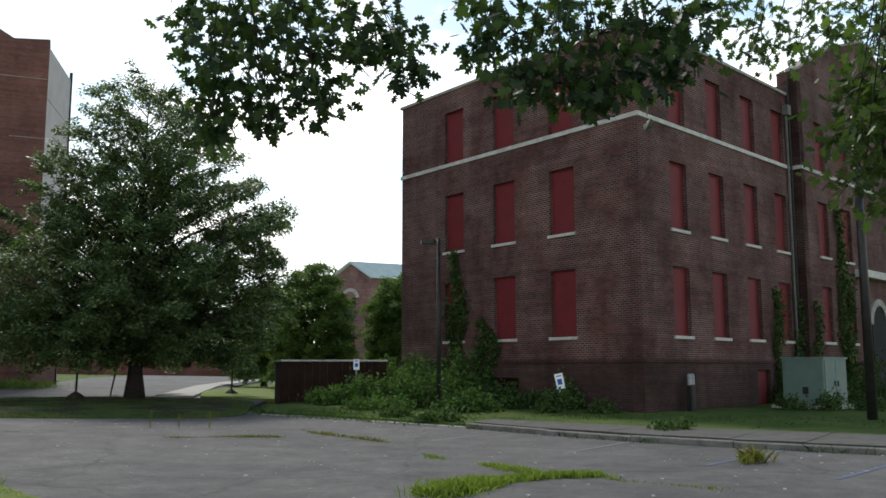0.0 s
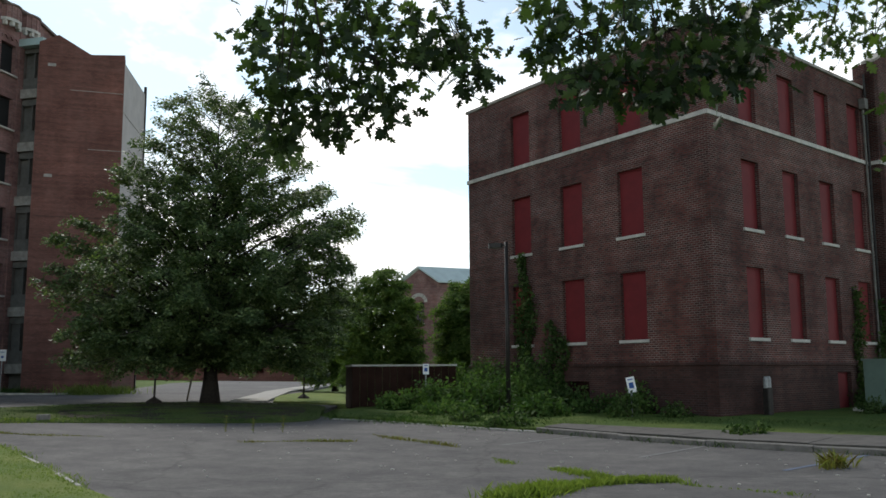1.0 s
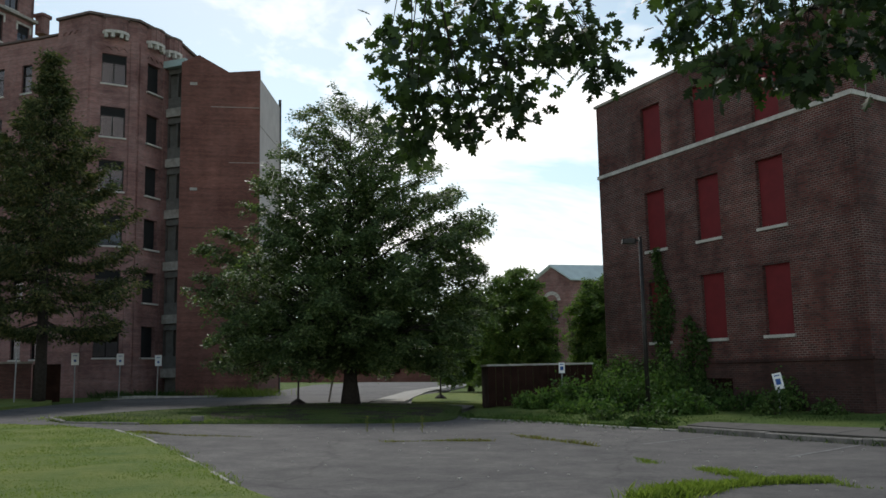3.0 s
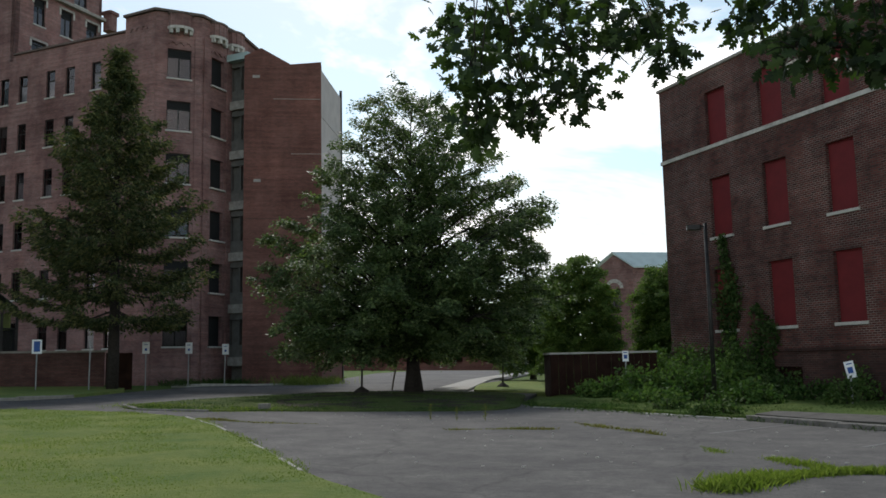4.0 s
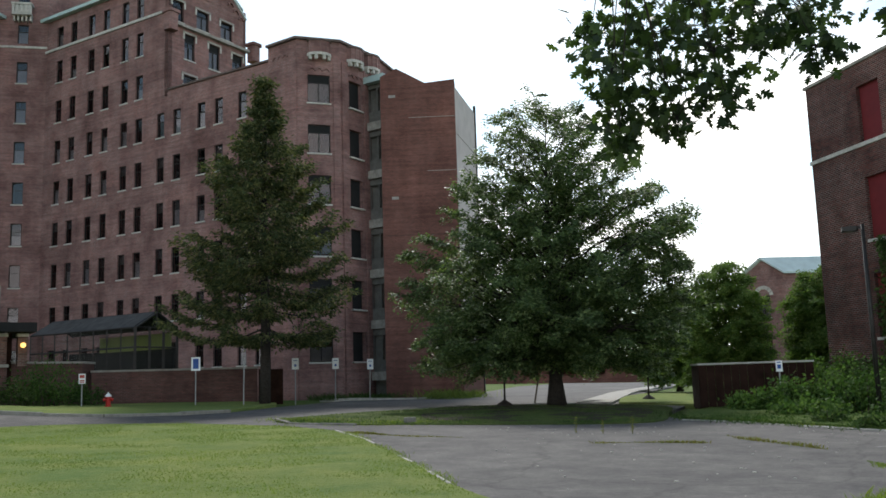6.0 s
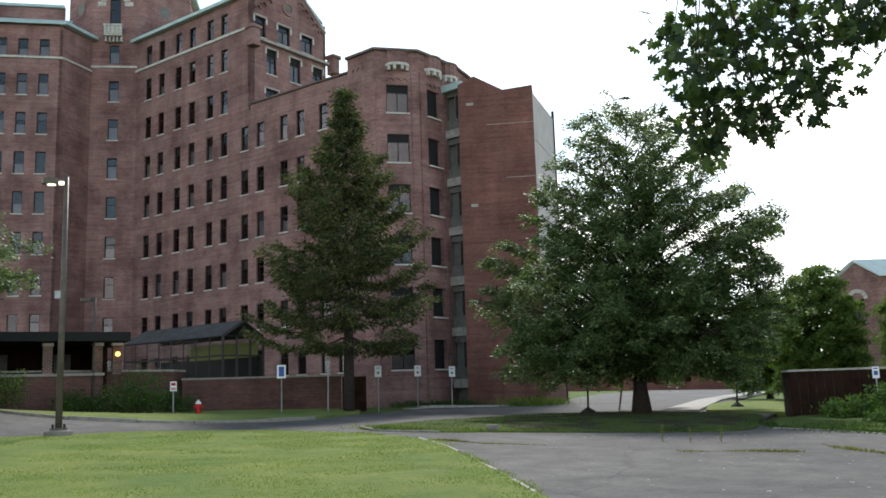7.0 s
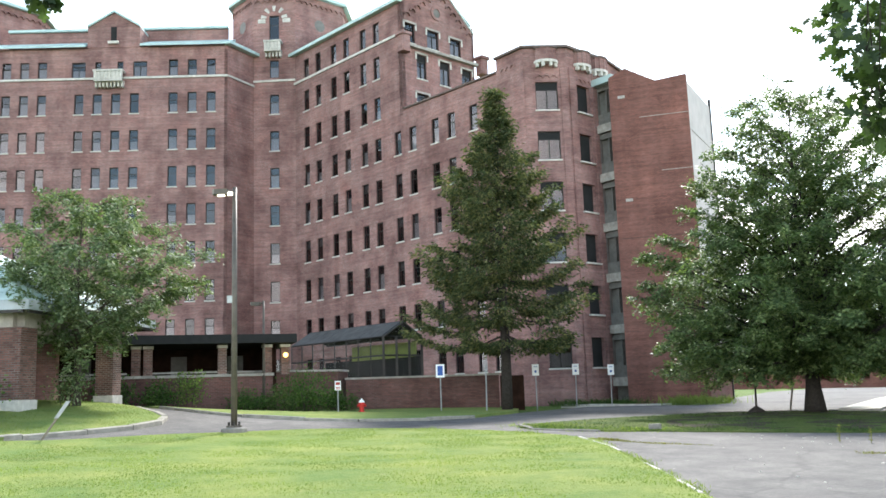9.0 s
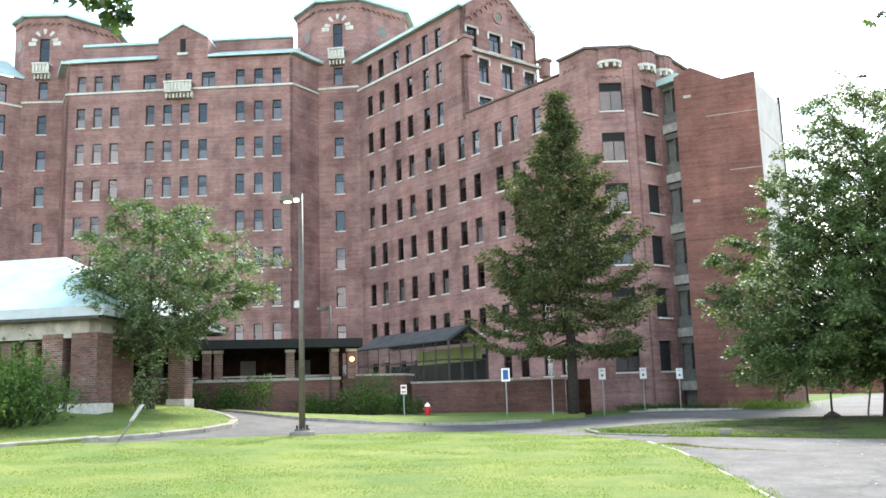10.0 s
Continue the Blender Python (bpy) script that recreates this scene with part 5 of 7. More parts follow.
# the oak whose boughs hang over the view
def oak_leaf():
    """Outline of a lobed leaf, one metre long, as points (along, across)."""
    half = [(0.0, 0.015), (0.12, 0.03), (0.22, 0.20), (0.30, 0.22), (0.33, 0.09), (0.45, 0.30), (0.56, 0.36), (0.57, 0.13), (0.70, 0.28), (0.80, 0.27), (0.79, 0.10), (0.92, 0.10)]
    return half, [(1.0, 0.0)]


OVERHANG_A = [(17.4, 20.96, 6.6, 0.24), (16.3, 18.44, 6.3, 0.32), (15.97, 15.82, 6.2, 0.3), (16.09, 14.29, 6.1, 0.16), (13.69, 20.36, 6.9, 0.36), (12.89, 17.39, 6.5, 0.4), (12.31, 15.54, 6.4, 0.2), (9.72, 19.27, 6.7, 0.4), (9.3, 16.55, 6.5, 0.25), (7.2, 21.4, 7.0, 0.4), (6.44, 19.74, 6.8, 0.28), (4.24, 20.82, 6.9, 0.36), (3.85, 18.61, 6.6, 0.24), (10.87, 21.88, 7.2, 0.4), (14.8, 21.91, 7.2, 0.4)]
OVERHANG_B = [(-1.36, 22.2, 6.9, 0.3), (-0.97, 20.01, 6.6, 0.2), (-3.58, 20.81, 6.6, 0.38), (-3.92, 18.07, 6.3, 0.33), (-6.18, 21.41, 6.9, 0.35), (-6.3, 17.66, 6.4, 0.28), (-9.09, 20.6, 6.7, 0.38), (-9.39, 17.87, 6.3, 0.34), (-11.98, 20.75, 6.9, 0.36), (-12.24, 17.71, 6.4, 0.3), (-14.02, 18.59, 6.6, 0.32), (-14.46, 20.87, 6.8, 0.34), (-8.64, 16.88, 6.2, 0.2)]
OVERHANG_C = [(-16.9, 21.29, 7.2, 0.3), (-18.88, 20.1, 7.2, 0.3), (-19.47, 18.57, 7.0, 0.18), (-21.53, 20.42, 7.3, 0.3), (-20.95, 18.73, 7.0, 0.2), (-18.15, 18.88, 7.0, 0.14), (-22.75, 19.3, 7.2, 0.25), (-24.67, 19.97, 7.0, 0.36)]
OVERHANG_D = [(-25.22, 18.95, 6.0, 0.35), (-25.39, 16.72, 5.8, 0.3), (-24.12, 15.93, 5.7, 0.22), (-25.85, 14.44, 5.7, 0.33), (-23.68, 13.55, 5.6, 0.22), (-25.13, 12.27, 5.6, 0.3), (-24.15, 11.07, 5.5, 0.2), (-26.21, 10.56, 5.6, 0.26), (-27.48, 16.75, 6.0, 0.4), (-27.83, 13.25, 5.8, 0.4), (-27.04, 9.84, 5.7, 0.3)]
OVERHANG_E = [(69.4, 24.3, 6.5, 0.2), (68.0, 24.2, 6.3, 0.16), (67.3, 23.0, 6.2, 0.05)]


def overhang():
    rng = np.random.default_rng(77)
    base = np.array([6.5, -3.0, land(6.5, -3.0)])
    tr = thing("oak_tree", tuple(base), "large oak with lobed green leaves on low overhanging boughs", "tree")
    fork = base + (-0.2, 0.3, 4.6)
    Shape().tube([base + (0, 0, -0.1), base + (0.02, 0, 0.5), base + (-0.05, 0.1, 2.5), fork, fork + (0.2, 0.1, 3.5)], [0.5, 0.38, 0.33, 0.28, 0.14], 12).put("trunk", BARK, tr, smooth=True)
    half, tip = oak_leaf()
    by_group = {}
    for name, group, top in (("a", OVERHANG_A, (-1.4, 5.6, 5.6)), ("b", OVERHANG_B, (0.8, 5.4, 5.4)), ("c", OVERHANG_C, (2.6, 6.2, 5.6)), ("d", OVERHANG_D, (2.9, 4.4, 5.0)), ("e", OVERHANG_E, (-5.2, 2.6, 5.2))):
        bough = Shape()
        quads = by_group.setdefault(name, [])
        top = np.array(top)
        mid = (fork + top) / 2 + (0, 0, 0.9)
        bough.tube([fork, (fork + mid) / 2 + (0, 0, 0.2), mid, (mid + top) / 2 + (0, 0, 0.1), top], [0.13, 0.10, 0.075, 0.05, 0.03], 7)
        for az, el, dist, r in group:
            a, e = radians(az - 0.9), radians(el)
            c = np.array([-math.sin(a) * dist, math.cos(a) * dist, EYE + math.tan(e) * dist])
            bough.tube([top, (top + c) / 2 + (rng.uniform(-0.15, 0.15), rng.uniform(-0.15, 0.15), 0.25), c], [0.009, 0.006, 0.003], 5)
            m = int((24 + 600 * r * r) * {"c": 0.8, "d": 1.35}.get(name, 1.0))
            for k in range(m):
                p = c + rng.normal(size=3) * np.array([0.34, 0.5, 0.33]) * r * (1.25 if name == "d" else 1.0)
                if k % 9 == 0:
                    bough.tube([c, (c + p) / 2 + (0, 0, 0.03), p], [0.006, 0.004, 0.002], 3)
                d = rng.normal(size=3) * 0.75 + unit(p - c) * 0.5
                d[2] -= 0.45
                d = unit(d)
                nor = rng.normal(size=3) * 0.75 + np.array([0, 0, 0.55])
                nor = unit(nor - d * nor.dot(d))
                s = np.cross(nor, d)
                L = rng.uniform(0.09, 0.155) * (0.68 if name in "cd" else 1.0)
                fold = rng.uniform(-0.05, 0.22)
                quads.append((p, d * L, s * L, nor * L, fold))
        bough.put("bough", DARK_BARK, tr, smooth=True)
    # each leaf is two strips of faces on its midrib
    hf, n = half, len(half)
    for name, quads in by_group.items():
        vs, fs = [], []
        for p, d, s, nor, fold in quads:
            o = len(vs)
            pt = lambda u, v: p + d * u + s * v - nor * (abs(v) * fold + u * u * 0.12)
            vs += [pt(u, 0.0) for u, _ in hf] + [pt(u, v) for u, v in hf] + [pt(u, -v) for u, v in hf] + [pt(1.0, 0.0)]
            for i in range(n - 1):
                fs.append((o + i, o + i + 1, o + n + i + 1, o + n + i))
                fs.append((o + i + 1, o + i, o + 2 * n + i, o + 2 * n + i + 1))
            e = o + 3 * n
            fs += [(o + n - 1, e, o + 2 * n - 1), (o + n - 1, o + 3 * n - 1, e)]
        me = bpy.data.meshes.new("leaves")
        bo = np.array(base_of(tr))
        me.from_pydata([tuple(v - bo) for v in vs], [], fs)
        # boughs c and d take the copy that carries sunlight in its colour
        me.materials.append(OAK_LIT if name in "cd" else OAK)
        ob = new("leaves", me)
        ob.parent = tr
        tagged(ob, kind="stuff")


overhang()

# shrubs before the boarded building, along its left face
for i, (s, out, rx, h, n) in enumerate(((15.6, 2.6, 1.4, 1.5, 1500), (14.2, 1.8, 1.5, 1.9, 1800), (12.6, 1.5, 1.5, 2.0, 2000), (11.0, 1.2, 1.4, 2.3, 2000), (9.6, 1.3, 1.3, 2.0, 1800), (8.2, 1.0, 1.2, 2.4, 1800), (6.6, 1.1, 1.2, 1.2, 1000), (4.9, 1.0, 0.9, 0.9, 600), (3.3, 0.6, 0.7, 1.3, 600), (17.2, 3.2, 1.2, 0.9, 800))):
    p = RB_L.at(L_LEN - s, 0, out)
    bush("overgrown_shrub", (p.x, p.y), rx, rx * 0.8, h, int(n * 1.3), 0.15, (WEED, SHRUB, LIT_SHRUB)[i % 3], "overgrown weedy green shrub against the brick wall", 100 + i, "wall shrubs")
for i, (x, y, h) in enumerate(((-3.2, 34.6, 1.3), (-2.0, 34.2, 1.6), (-0.9, 33.2, 1.5), (-4.4, 34.8, 0.7), (0.6, 31.2, 0.9), (-2.4, 32.2, 0.6))):
    bush("overgrown_shrub", (x, y), 1.1, 0.9, h, 1700, 0.15, (SHRUB, LIT_SHRUB)[i % 2], "overgrown green shrub beside the dark enclosure", 160 + i, "wall shrubs")
for i, (s, out, h) in enumerate(((9.9, 0.5, 0.9), (11.2, 0.6, 1.6), (12.2, 0.5, 1.4))):
    p = RB_R.at(s, 0, out)
    bush("overgrown_shrub", (p.x, p.y), 0.6, 0.5, h, 450, 0.14, WEED, "overgrown weedy green shrub against the brick wall", 130 + i, "wall shrubs")
for i, (s, out, h) in enumerate(((1.5, 0.7, 1.2), (3.2, 0.8, 1.6), (5.8, 0.8, 2.4), (7.0, 1.0, 1.2))):
    p = RB_B.at(s, 0, out)
    bush("overgrown_shrub", (p.x, p.y), 0.8, 0.6, h, 600, 0.15, WEED, "overgrown green shrub beside the pavilion door", 140 + i, "wall shrubs")


def ivy(wall, runs, label, seed):
    """Ivy on a wall: runs of (s, z0, z1, half width)."""
    rng = np.random.default_rng(seed)
    p = wall.at(runs[0][0], 0, 0.05)
    ob = thing("ivy", (p.x, p.y, land(p.x, p.y)), label, "ivy", "ivy")
    stems, P = Shape(), []
    nn = np.array([wall.n.x, wall.n.y, 0.0])
    for s, z0, z1, hw in runs:
        stems.tube([wall.at(s + 0.15 * math.sin(k * 1.3), z0 + (z1 - z0) * k / 8, 0.03) for k in range(9)], [0.025 - 0.002 * k for k in range(9)], 4)
        n = int((z1 - z0) * hw * 520)
        z = z0 + (z1 - z0) * rng.uniform(0, 1, n) ** 1.15
        w = hw * (1.7 - 1.2 * (z - z0) / (z1 - z0)) * (0.65 + 0.5 * np.sin(z * 2.1 + seed + s))
        ss = s + 0.15 * np.sin((z - z0) / (z1 - z0) * 10) + rng.normal(size=n) * w * 0.55
        for a, b in zip(ss, z):
            v = wall.at(a, b, 0.05 + abs(rng.normal()) * 0.16)
            P.append((v.x, v.y, v.z))
    tagged(stems.put("stemwork", BARK, ob), kind="stuff")
    P = np.array(P)
    q = leaf_quads(rng, P, 0.16, 0.1, 0.8)
    cards("leaves", q, WEED, ob)


ivy(RB_L, [(L_LEN - 10.0, 0.3, 6.6, 0.55), (L_LEN - 9.6, 0.3, 4.6, 0.5)], "green ivy climbing over a boarded window", 1)
ivy(RB_L, [(L_LEN - 8.2, 0.3, 3.6, 0.5), (L_LEN - 7.6, 0.3, 3.0, 0.45)], "green ivy on the brick wall", 2)
ivy(RB_R, [(10.2, 0.0, 4.9, 0.45), (12.3, 0.0, 4.5, 0.4)], "green ivy climbing beside the downpipe", 3)
ivy(RB_B, [(3.6, 0.0, 9.0, 0.42), (4.3, 0.0, 6.0, 0.5), (0.6, 0.0, 4.5, 0.3)], "tall green ivy on the pavilion wall", 4)


def tufts(name, line, spread, n, h, label, seed, mat=None, lift=0.0, category="weeds"):
    """Blades of grass and weed along a line on the ground."""
    rng = np.random.default_rng(seed)
    line = [np.array(p, float) for p in line]
    seg = [np.linalg.norm(b - a) for a, b in zip(line, line[1:])]
    cum = np.concatenate([[0], np.cumsum(seg)])
    u = rng.uniform(0, cum[-1], n)
    clump = 0.5 + 0.5 * np.sin(u * 2.3 + seed) * np.sin(u * 0.9 + 1)
    keep = rng.uniform(0, 1, n) < 0.25 + 0.75 * clump
    u, clump = u[keep], clump[keep]
    x = np.interp(u, cum, [p[0] for p in line]) + rng.normal(size=len(u)) * spread * (0.4 + clump)
    y = np.interp(u, cum, [p[1] for p in line]) + rng.normal(size=len(u)) * spread * (0.4 + clump)
    z = np.array([land(a, b) for a, b in zip(x, y)]) + lift - 0.01
    P = np.stack([x, y, z], 1)
    H = (h * rng.uniform(0.35, 1.2, len(u)) * (0.45 + 0.75 * clump))[:, None]
    lean = rng.normal(size=(len(u), 3)) * 0.45
    lean[:, 2] = 1
    a = rng.uniform(0, math.tau, len(u))
    side = np.stack([np.cos(a), np.sin(a), 0 * a], 1) * (0.007 + 0.035 * H)
    bend = np.stack([lean[:, 0], lean[:, 1], 0 * a], 1) * H * 0.5
    top = P + unit(lean) * H + bend
    mid = P + unit(lean) * H * 0.55
    ob = cards(name, np.stack([P - side * 0.5, P + side * 0.5, mid + side * 0.6, top, mid - side * 0.6], 1), mat or BLADE)
    return tagged(ob, label, category)


tufts("weed_strip", [(-0.2, 11.5), (0.3, 12.35), (0.75, 13.0), (1.45, 13.6), (2.25, 13.75)], 0.12, 6400, 0.16, "bright green weeds growing along a crack in the asphalt", 1, BRIGHT)
tufts("weed_strip", [(0.2, 12.2), (0.75, 12.95), (1.45, 13.55), (2.1, 13.7)], 0.10, 5200, 0.15, "bright green weeds growing along a crack in the asphalt", 14, BRIGHT)
tufts("weed_strip", [(2.25, 13.7), (2.4, 13.2), (3.0, 12.8), (3.6, 12.2)], 0.06, 480, 0.09, "patchy green weeds in a crack of the asphalt", 2, BRIGHT)
tufts("weed_strip", [(0.5, 15.3), (0.7, 15.0), (0.95, 14.5), (1.4, 13.9)], 0.08, 800, 0.10, "patchy green weeds in a crack of the asphalt", 12, BRIGHT)
tufts("weed_strip", [(-5.9, 19.4), (-4.9, 19.95), (-3.65, 20.2)], 0.06, 1200, 0.09, "dry yellow-green weeds along an asphalt joint", 3, DRY)
tufts("weed_strip", [(-3.6, 22.5), (-3.1, 21.5), (-1.9, 20.2), (-1.25, 19.25)], 0.07, 900, 0.10, "dry yellow-green weeds along an asphalt joint", 4, DRY)
tufts("weed_strip", [(-0.5, 17.1), (-0.15, 15.95)], 0.06, 330, 0.07, "small weeds in the asphalt", 5, BRIGHT)
tufts("weed_strip", [(-13.1, 20.9), (-12.0, 20.4), (-10.9, 20.0), (-9.4, 20.1)], 0.07, 1600, 0.07, "dry brown weeds along an asphalt joint", 6, DRY)
tufts("weed_strip", [(5.0, 15.4), (5.3, 16.0)], 0.10, 170, 0.26, "tuft of yellowing weeds in the asphalt", 7, DRY)
tufts("kerb_weeds", KERB_LINE[:10], 0.13, 2200, 0.17, "green weeds growing along the kerb", 8, WEED)
tufts("bank_grass", [(-6.5, 31.5), (-4.0, 30.5), (-1.5, 28.6), (1.5, 27.6), (4.5, 28.6), (9.0, 27.0), (14.0, 23.6)], 0.85, 17000, 0.18, "rough green grass before the boarded building", 9, WEED)
tufts("bank_grass", [(-6.2, 30.2), (-4.0, 28.8), (-2.2, 27.4), (-0.4, 26.0)], 0.45, 6000, 0.2, "sunlit weeds spreading over the broken kerb", 41, SHRUB)
tufts("island_grass", [(-18.2, 25.7), (-16.7, 24.0), (-13.4, 24.5), (-9.7, 25.5), (-6.8, 27.6)], 0.3, 3200, 0.10, "shaggy grass edge of the tree island", 10, SHRUB, 0.03)
for i, (x, y, h) in enumerate(((-7.3, 22.4, 0.42), (-6.6, 22.4, 0.36), (-5.9, 22.6, 0.42))):
    ob = thing("weed_stalk", (x, y, land(x, y)), "tall thin weed stalk rising from the lot", "weeds", "weed stalks")
    z0 = land(x, y)
    Shape().tube([(x, y, z0 - 0.02), (x + 0.02, y, z0 + h * 0.5), (x + 0.01, y + 0.02, z0 + h)], [0.010, 0.007, 0.003], 4).put("stalk", DRY, ob)
    rg = np.random.default_rng(400 + i)
    P = np.array([x, y, z0]) + np.stack([rg.normal(size=60) * 0.018, rg.normal(size=60) * 0.018, rg.uniform(0.05, h, 60)], 1)
    cards("leaves", leaf_quads(rg, P, 0.035, 0.2), DRY, ob)
tufts("wall_weeds", [(-30.5, 45), (-31, 52), (-31, 56)], 0.5, 2500, 0.45, "weeds at the foot of the brick wall", 23, WEED)
tufts("road_weeds", [(-25.0, 50.0), (-25.5, 56)], 0.7, 2500, 0.6, "tall weeds beside the far road", 24)


def turf(name, ring, n, h, lift, label, seed, mat=None):
    """Short grass blades over a lawn."""
    rng = np.random.default_rng(seed)
    xs, ys = [p[0] for p in ring], [p[1] for p in ring]
    P = []
    while len(P) < n:
        a, b = rng.uniform(min(xs), max(xs)), rng.uniform(min(ys), max(ys))
        if b > 5 and inside((a, b), ring):
            P.append((a, b, land(a, b) + lift - 0.01))
    P = np.array(P)
    H = h * rng.uniform(0.5, 1.3, (n, 1))
    a = rng.uniform(0, math.tau, n)
    side = np.stack([np.cos(a), np.sin(a), 0 * a], 1) * 0.012
    top = P + np.stack([rng.normal(size=n) * 0.4, rng.normal(size=n) * 0.4, np.ones(n)], 1) * H
    tagged(cards(name, np.stack([P - side, P + side, top], 1), mat or BLADE), label, "grass")


turf("lawn_grass", NEAR_LAWN, 70000, 0.02, 0.075, "short green grass of the near lawn", 31)
# BRIGHT blades on the dark island; sunlight is put into their colour
tufts("island_grass", [(-18.4, 26.4), (-16.8, 24.4), (-14.6, 24.5), (-12.6, 25.2)], 0.5, 5200, 0.1, "pale green grass edging the tree island, sunlight put into its colour", 37, BRIGHT)
tufts("kerb_weeds", [(x, y + 0.1) for x, y in KERB_LINE[:9]], 0.12, 1300, 0.12, "sunlit weeds spilling over the kerb", 38, BRIGHT)
# darker WEED blades here: the linden's shade is put into their colour
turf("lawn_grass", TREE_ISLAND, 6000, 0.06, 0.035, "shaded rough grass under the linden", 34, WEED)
turf("lawn_grass", LEFT_LAWN, 26000, 0.034, 0.125, "short green grass of the porch lawn", 32)
# ragged lawn edge along the lot
tufts("lawn_edge", [(-19.6, 21.5), (-15.9, 21.6), (-12.6, 20.0), (-10.0, 16.9), (-7.9, 14.4), (-5.6, 11.4)], 0.10, 2400, 0.09, "ragged grass edge of the lawn", 33, None, 0.05)
bush("sucker_growth", (-32.2, 16.2), 0.5, 0.45, 2.0, 650, 0.12, SILVER, "silvery sucker growth at the young tree's foot", 290)
bush("weed_clump", (3.6, 30.8), 0.6, 0.35, 0.95, 620, 0.13, WEED, "leafy weeds at the foot of a leaning sign", 291)
bush("weed_clump", (5.2, 30.6), 0.5, 0.4, 0.5, 300, 0.12, WEED, "low leafy weeds by the brick corner", 292)
for i, (x, y, h) in enumerate(((12.2, 32.6, 0.6), (13.4, 32.2, 0.7), (14.9, 32.4, 0.55), (-0.3, 25.6, 0.5), (5.3, 21.8, 0.3), (-1.6, 27.3, 0.5))):
    bush("weed_clump", (x, y), 0.6, 0.45, h, 380, 0.12, WEED, "low leafy weeds beside the pavement", 293 + i, "weed clumps")


# ---- kerbs, pavement, paths ----
TAN_KERB = plain("weathered_tan_kerb", (0.28, 0.26, 0.22), 0.22, 4, 0.9)
DARK_KERB = plain("old_dark_kerb", (0.20, 0.185, 0.165), 0.25, 5, 0.9)
SLAB = plain("dark_weathered_paving", (0.090, 0.083, 0.074), 0.25, 4, 0.9)
PAINT_BLUE = plain("faded_blue_paint", (0.10, 0.13, 0.19), 0.3, 9, 0.8)
PAINT_WHITE = plain("faded_white_paint", (0.165, 0.165, 0.16), 0.35, 9, 0.8)


def along(line, step):
    """Points about every step metres along a line on the ground."""
    P = [Vector(p) for p in line]
    out = [P[0]]
    for a, b in zip(P, P[1:]):
        n = max(1, round((b - a).length / step))
        out += [a + (b - a) * k / n for k in range(1, n + 1)]
    return out


def kerb(line, width, high, mat, label, step=1.6):
    """A kerb of separate stones along a line."""
    p0 = line[0]
    ob = thing("kerb", (p0[0], p0[1], land(*p0)), label, "kerb", kind="structure")
    pts = along(line, step)
    for a, b in zip(pts, pts[1:]):
        m, d = (a + b) / 2, b - a
        L = d.length - 0.014
        d.normalize()
        n = Vector((-d.y, d.x)) * width / 2
        sh = Shape()
        ring = []
        for f, w in ((-1, -1), (1, -1), (1, 1), (-1, 1)):
            q = m + d * f * L / 2 + n * w
            ring.append((q.x, q.y))
        bev = 0.02
        lo = [Vector((x, y, land(x, y) - 0.12)) for x, y in ring]
        j = random.uniform(-0.03, 0.012)
        hi = [Vector((x, y, land(x, y) + high - bev + j)) for x, y in ring]
        c = Vector((m.x, m.y, 0))
        top = [Vector((v.x + (c.x - v.x) * 0.0, v.y, v.z + bev)) + (Vector((-n.x, -n.y, 0)).normalized() * bev * w) for v, w in zip(hi, (-1, -1, 1, 1))]
        vs = lo + hi + top
        fs = [(3, 2, 1, 0), (8, 9, 10, 11)]
        for i in range(4):
            k = (i + 1) % 4
            fs += [(i, k, 4 + k, 4 + i), (4 + i, 4 + k, 8 + k, 8 + i)]
        sh.add(vs, fs).put("kerb_stone", mat, ob)


kerb(KERB_LINE[4:], 0.17, 0.13, DARK_KERB, "old dark concrete kerb along the lot", 2.2)
kerb(KERB_LINE[:5], 0.2, 0.035, CONCRETE, "broken pale concrete edge overgrown with weeds", 0.9)
LKERB = [tuple(p) for p in LEFT_LAWN[0:29:4]]
kerb(LKERB, 0.22, 0.15, TAN_KERB, "pale concrete kerb round the porch lawn", 3.4)
kerb(FRONT_KERB[::-1], 0.2, 0.13, TAN_KERB, "worn kerb before the hospital", 1.8)
kerb([(-18.8, 25.5), (-16.95, 23.6), (-14.5, 23.55)], 0.16, 0.06, DARK_KERB, "broken kerb of the tree island", 1.5)
kerb([tuple(p) for p in NEAR_LAWN[34:55:4]], 0.09, 0.075, CONCRETE, "thin pale concrete lawn edging", 1.3)
kerb([(-31.0, 46.5), (-26.4, 48.5), (-24.9, 52), (-25.8, 58)], 0.2, 0.12, KERB, "kerb by the brick stair tower", 1.8)

STRIP = [(-33.6, 21.1), (-31.0, 21.1), (-28.7, 21.5), (-26.75, 22.8), (-25.3, 24.0), (-24.3, 26.8), (-24.2, 29.4), (-25.9, 35), (-27.6, 37.5), (-31.5, 39.6), (-36.5, 34.6), (-41, 30), (-42, 24)]
sheet("lawn_strip", STRIP, 0.10, 1.0, LAWN, "grass strip before the hospital's brick wall", "grass", skirt=0.2, rough=0.05)
BANK = [(-6.6, 33)] + [(x + 0.08, y + 0.14) for x, y in KERB_LINE] + [ (30, 14), (26, 34), (16, 44), (6.5, 31.3), (-2.2, 42), (-6, 42)]
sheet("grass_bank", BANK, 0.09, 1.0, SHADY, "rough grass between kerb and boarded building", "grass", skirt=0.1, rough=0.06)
BACK_GRASS = [(-11.3, 41.5), (-7.4, 39.6), (-4, 44), (-5, 60), (-14.5, 60), (-14.0, 52)]
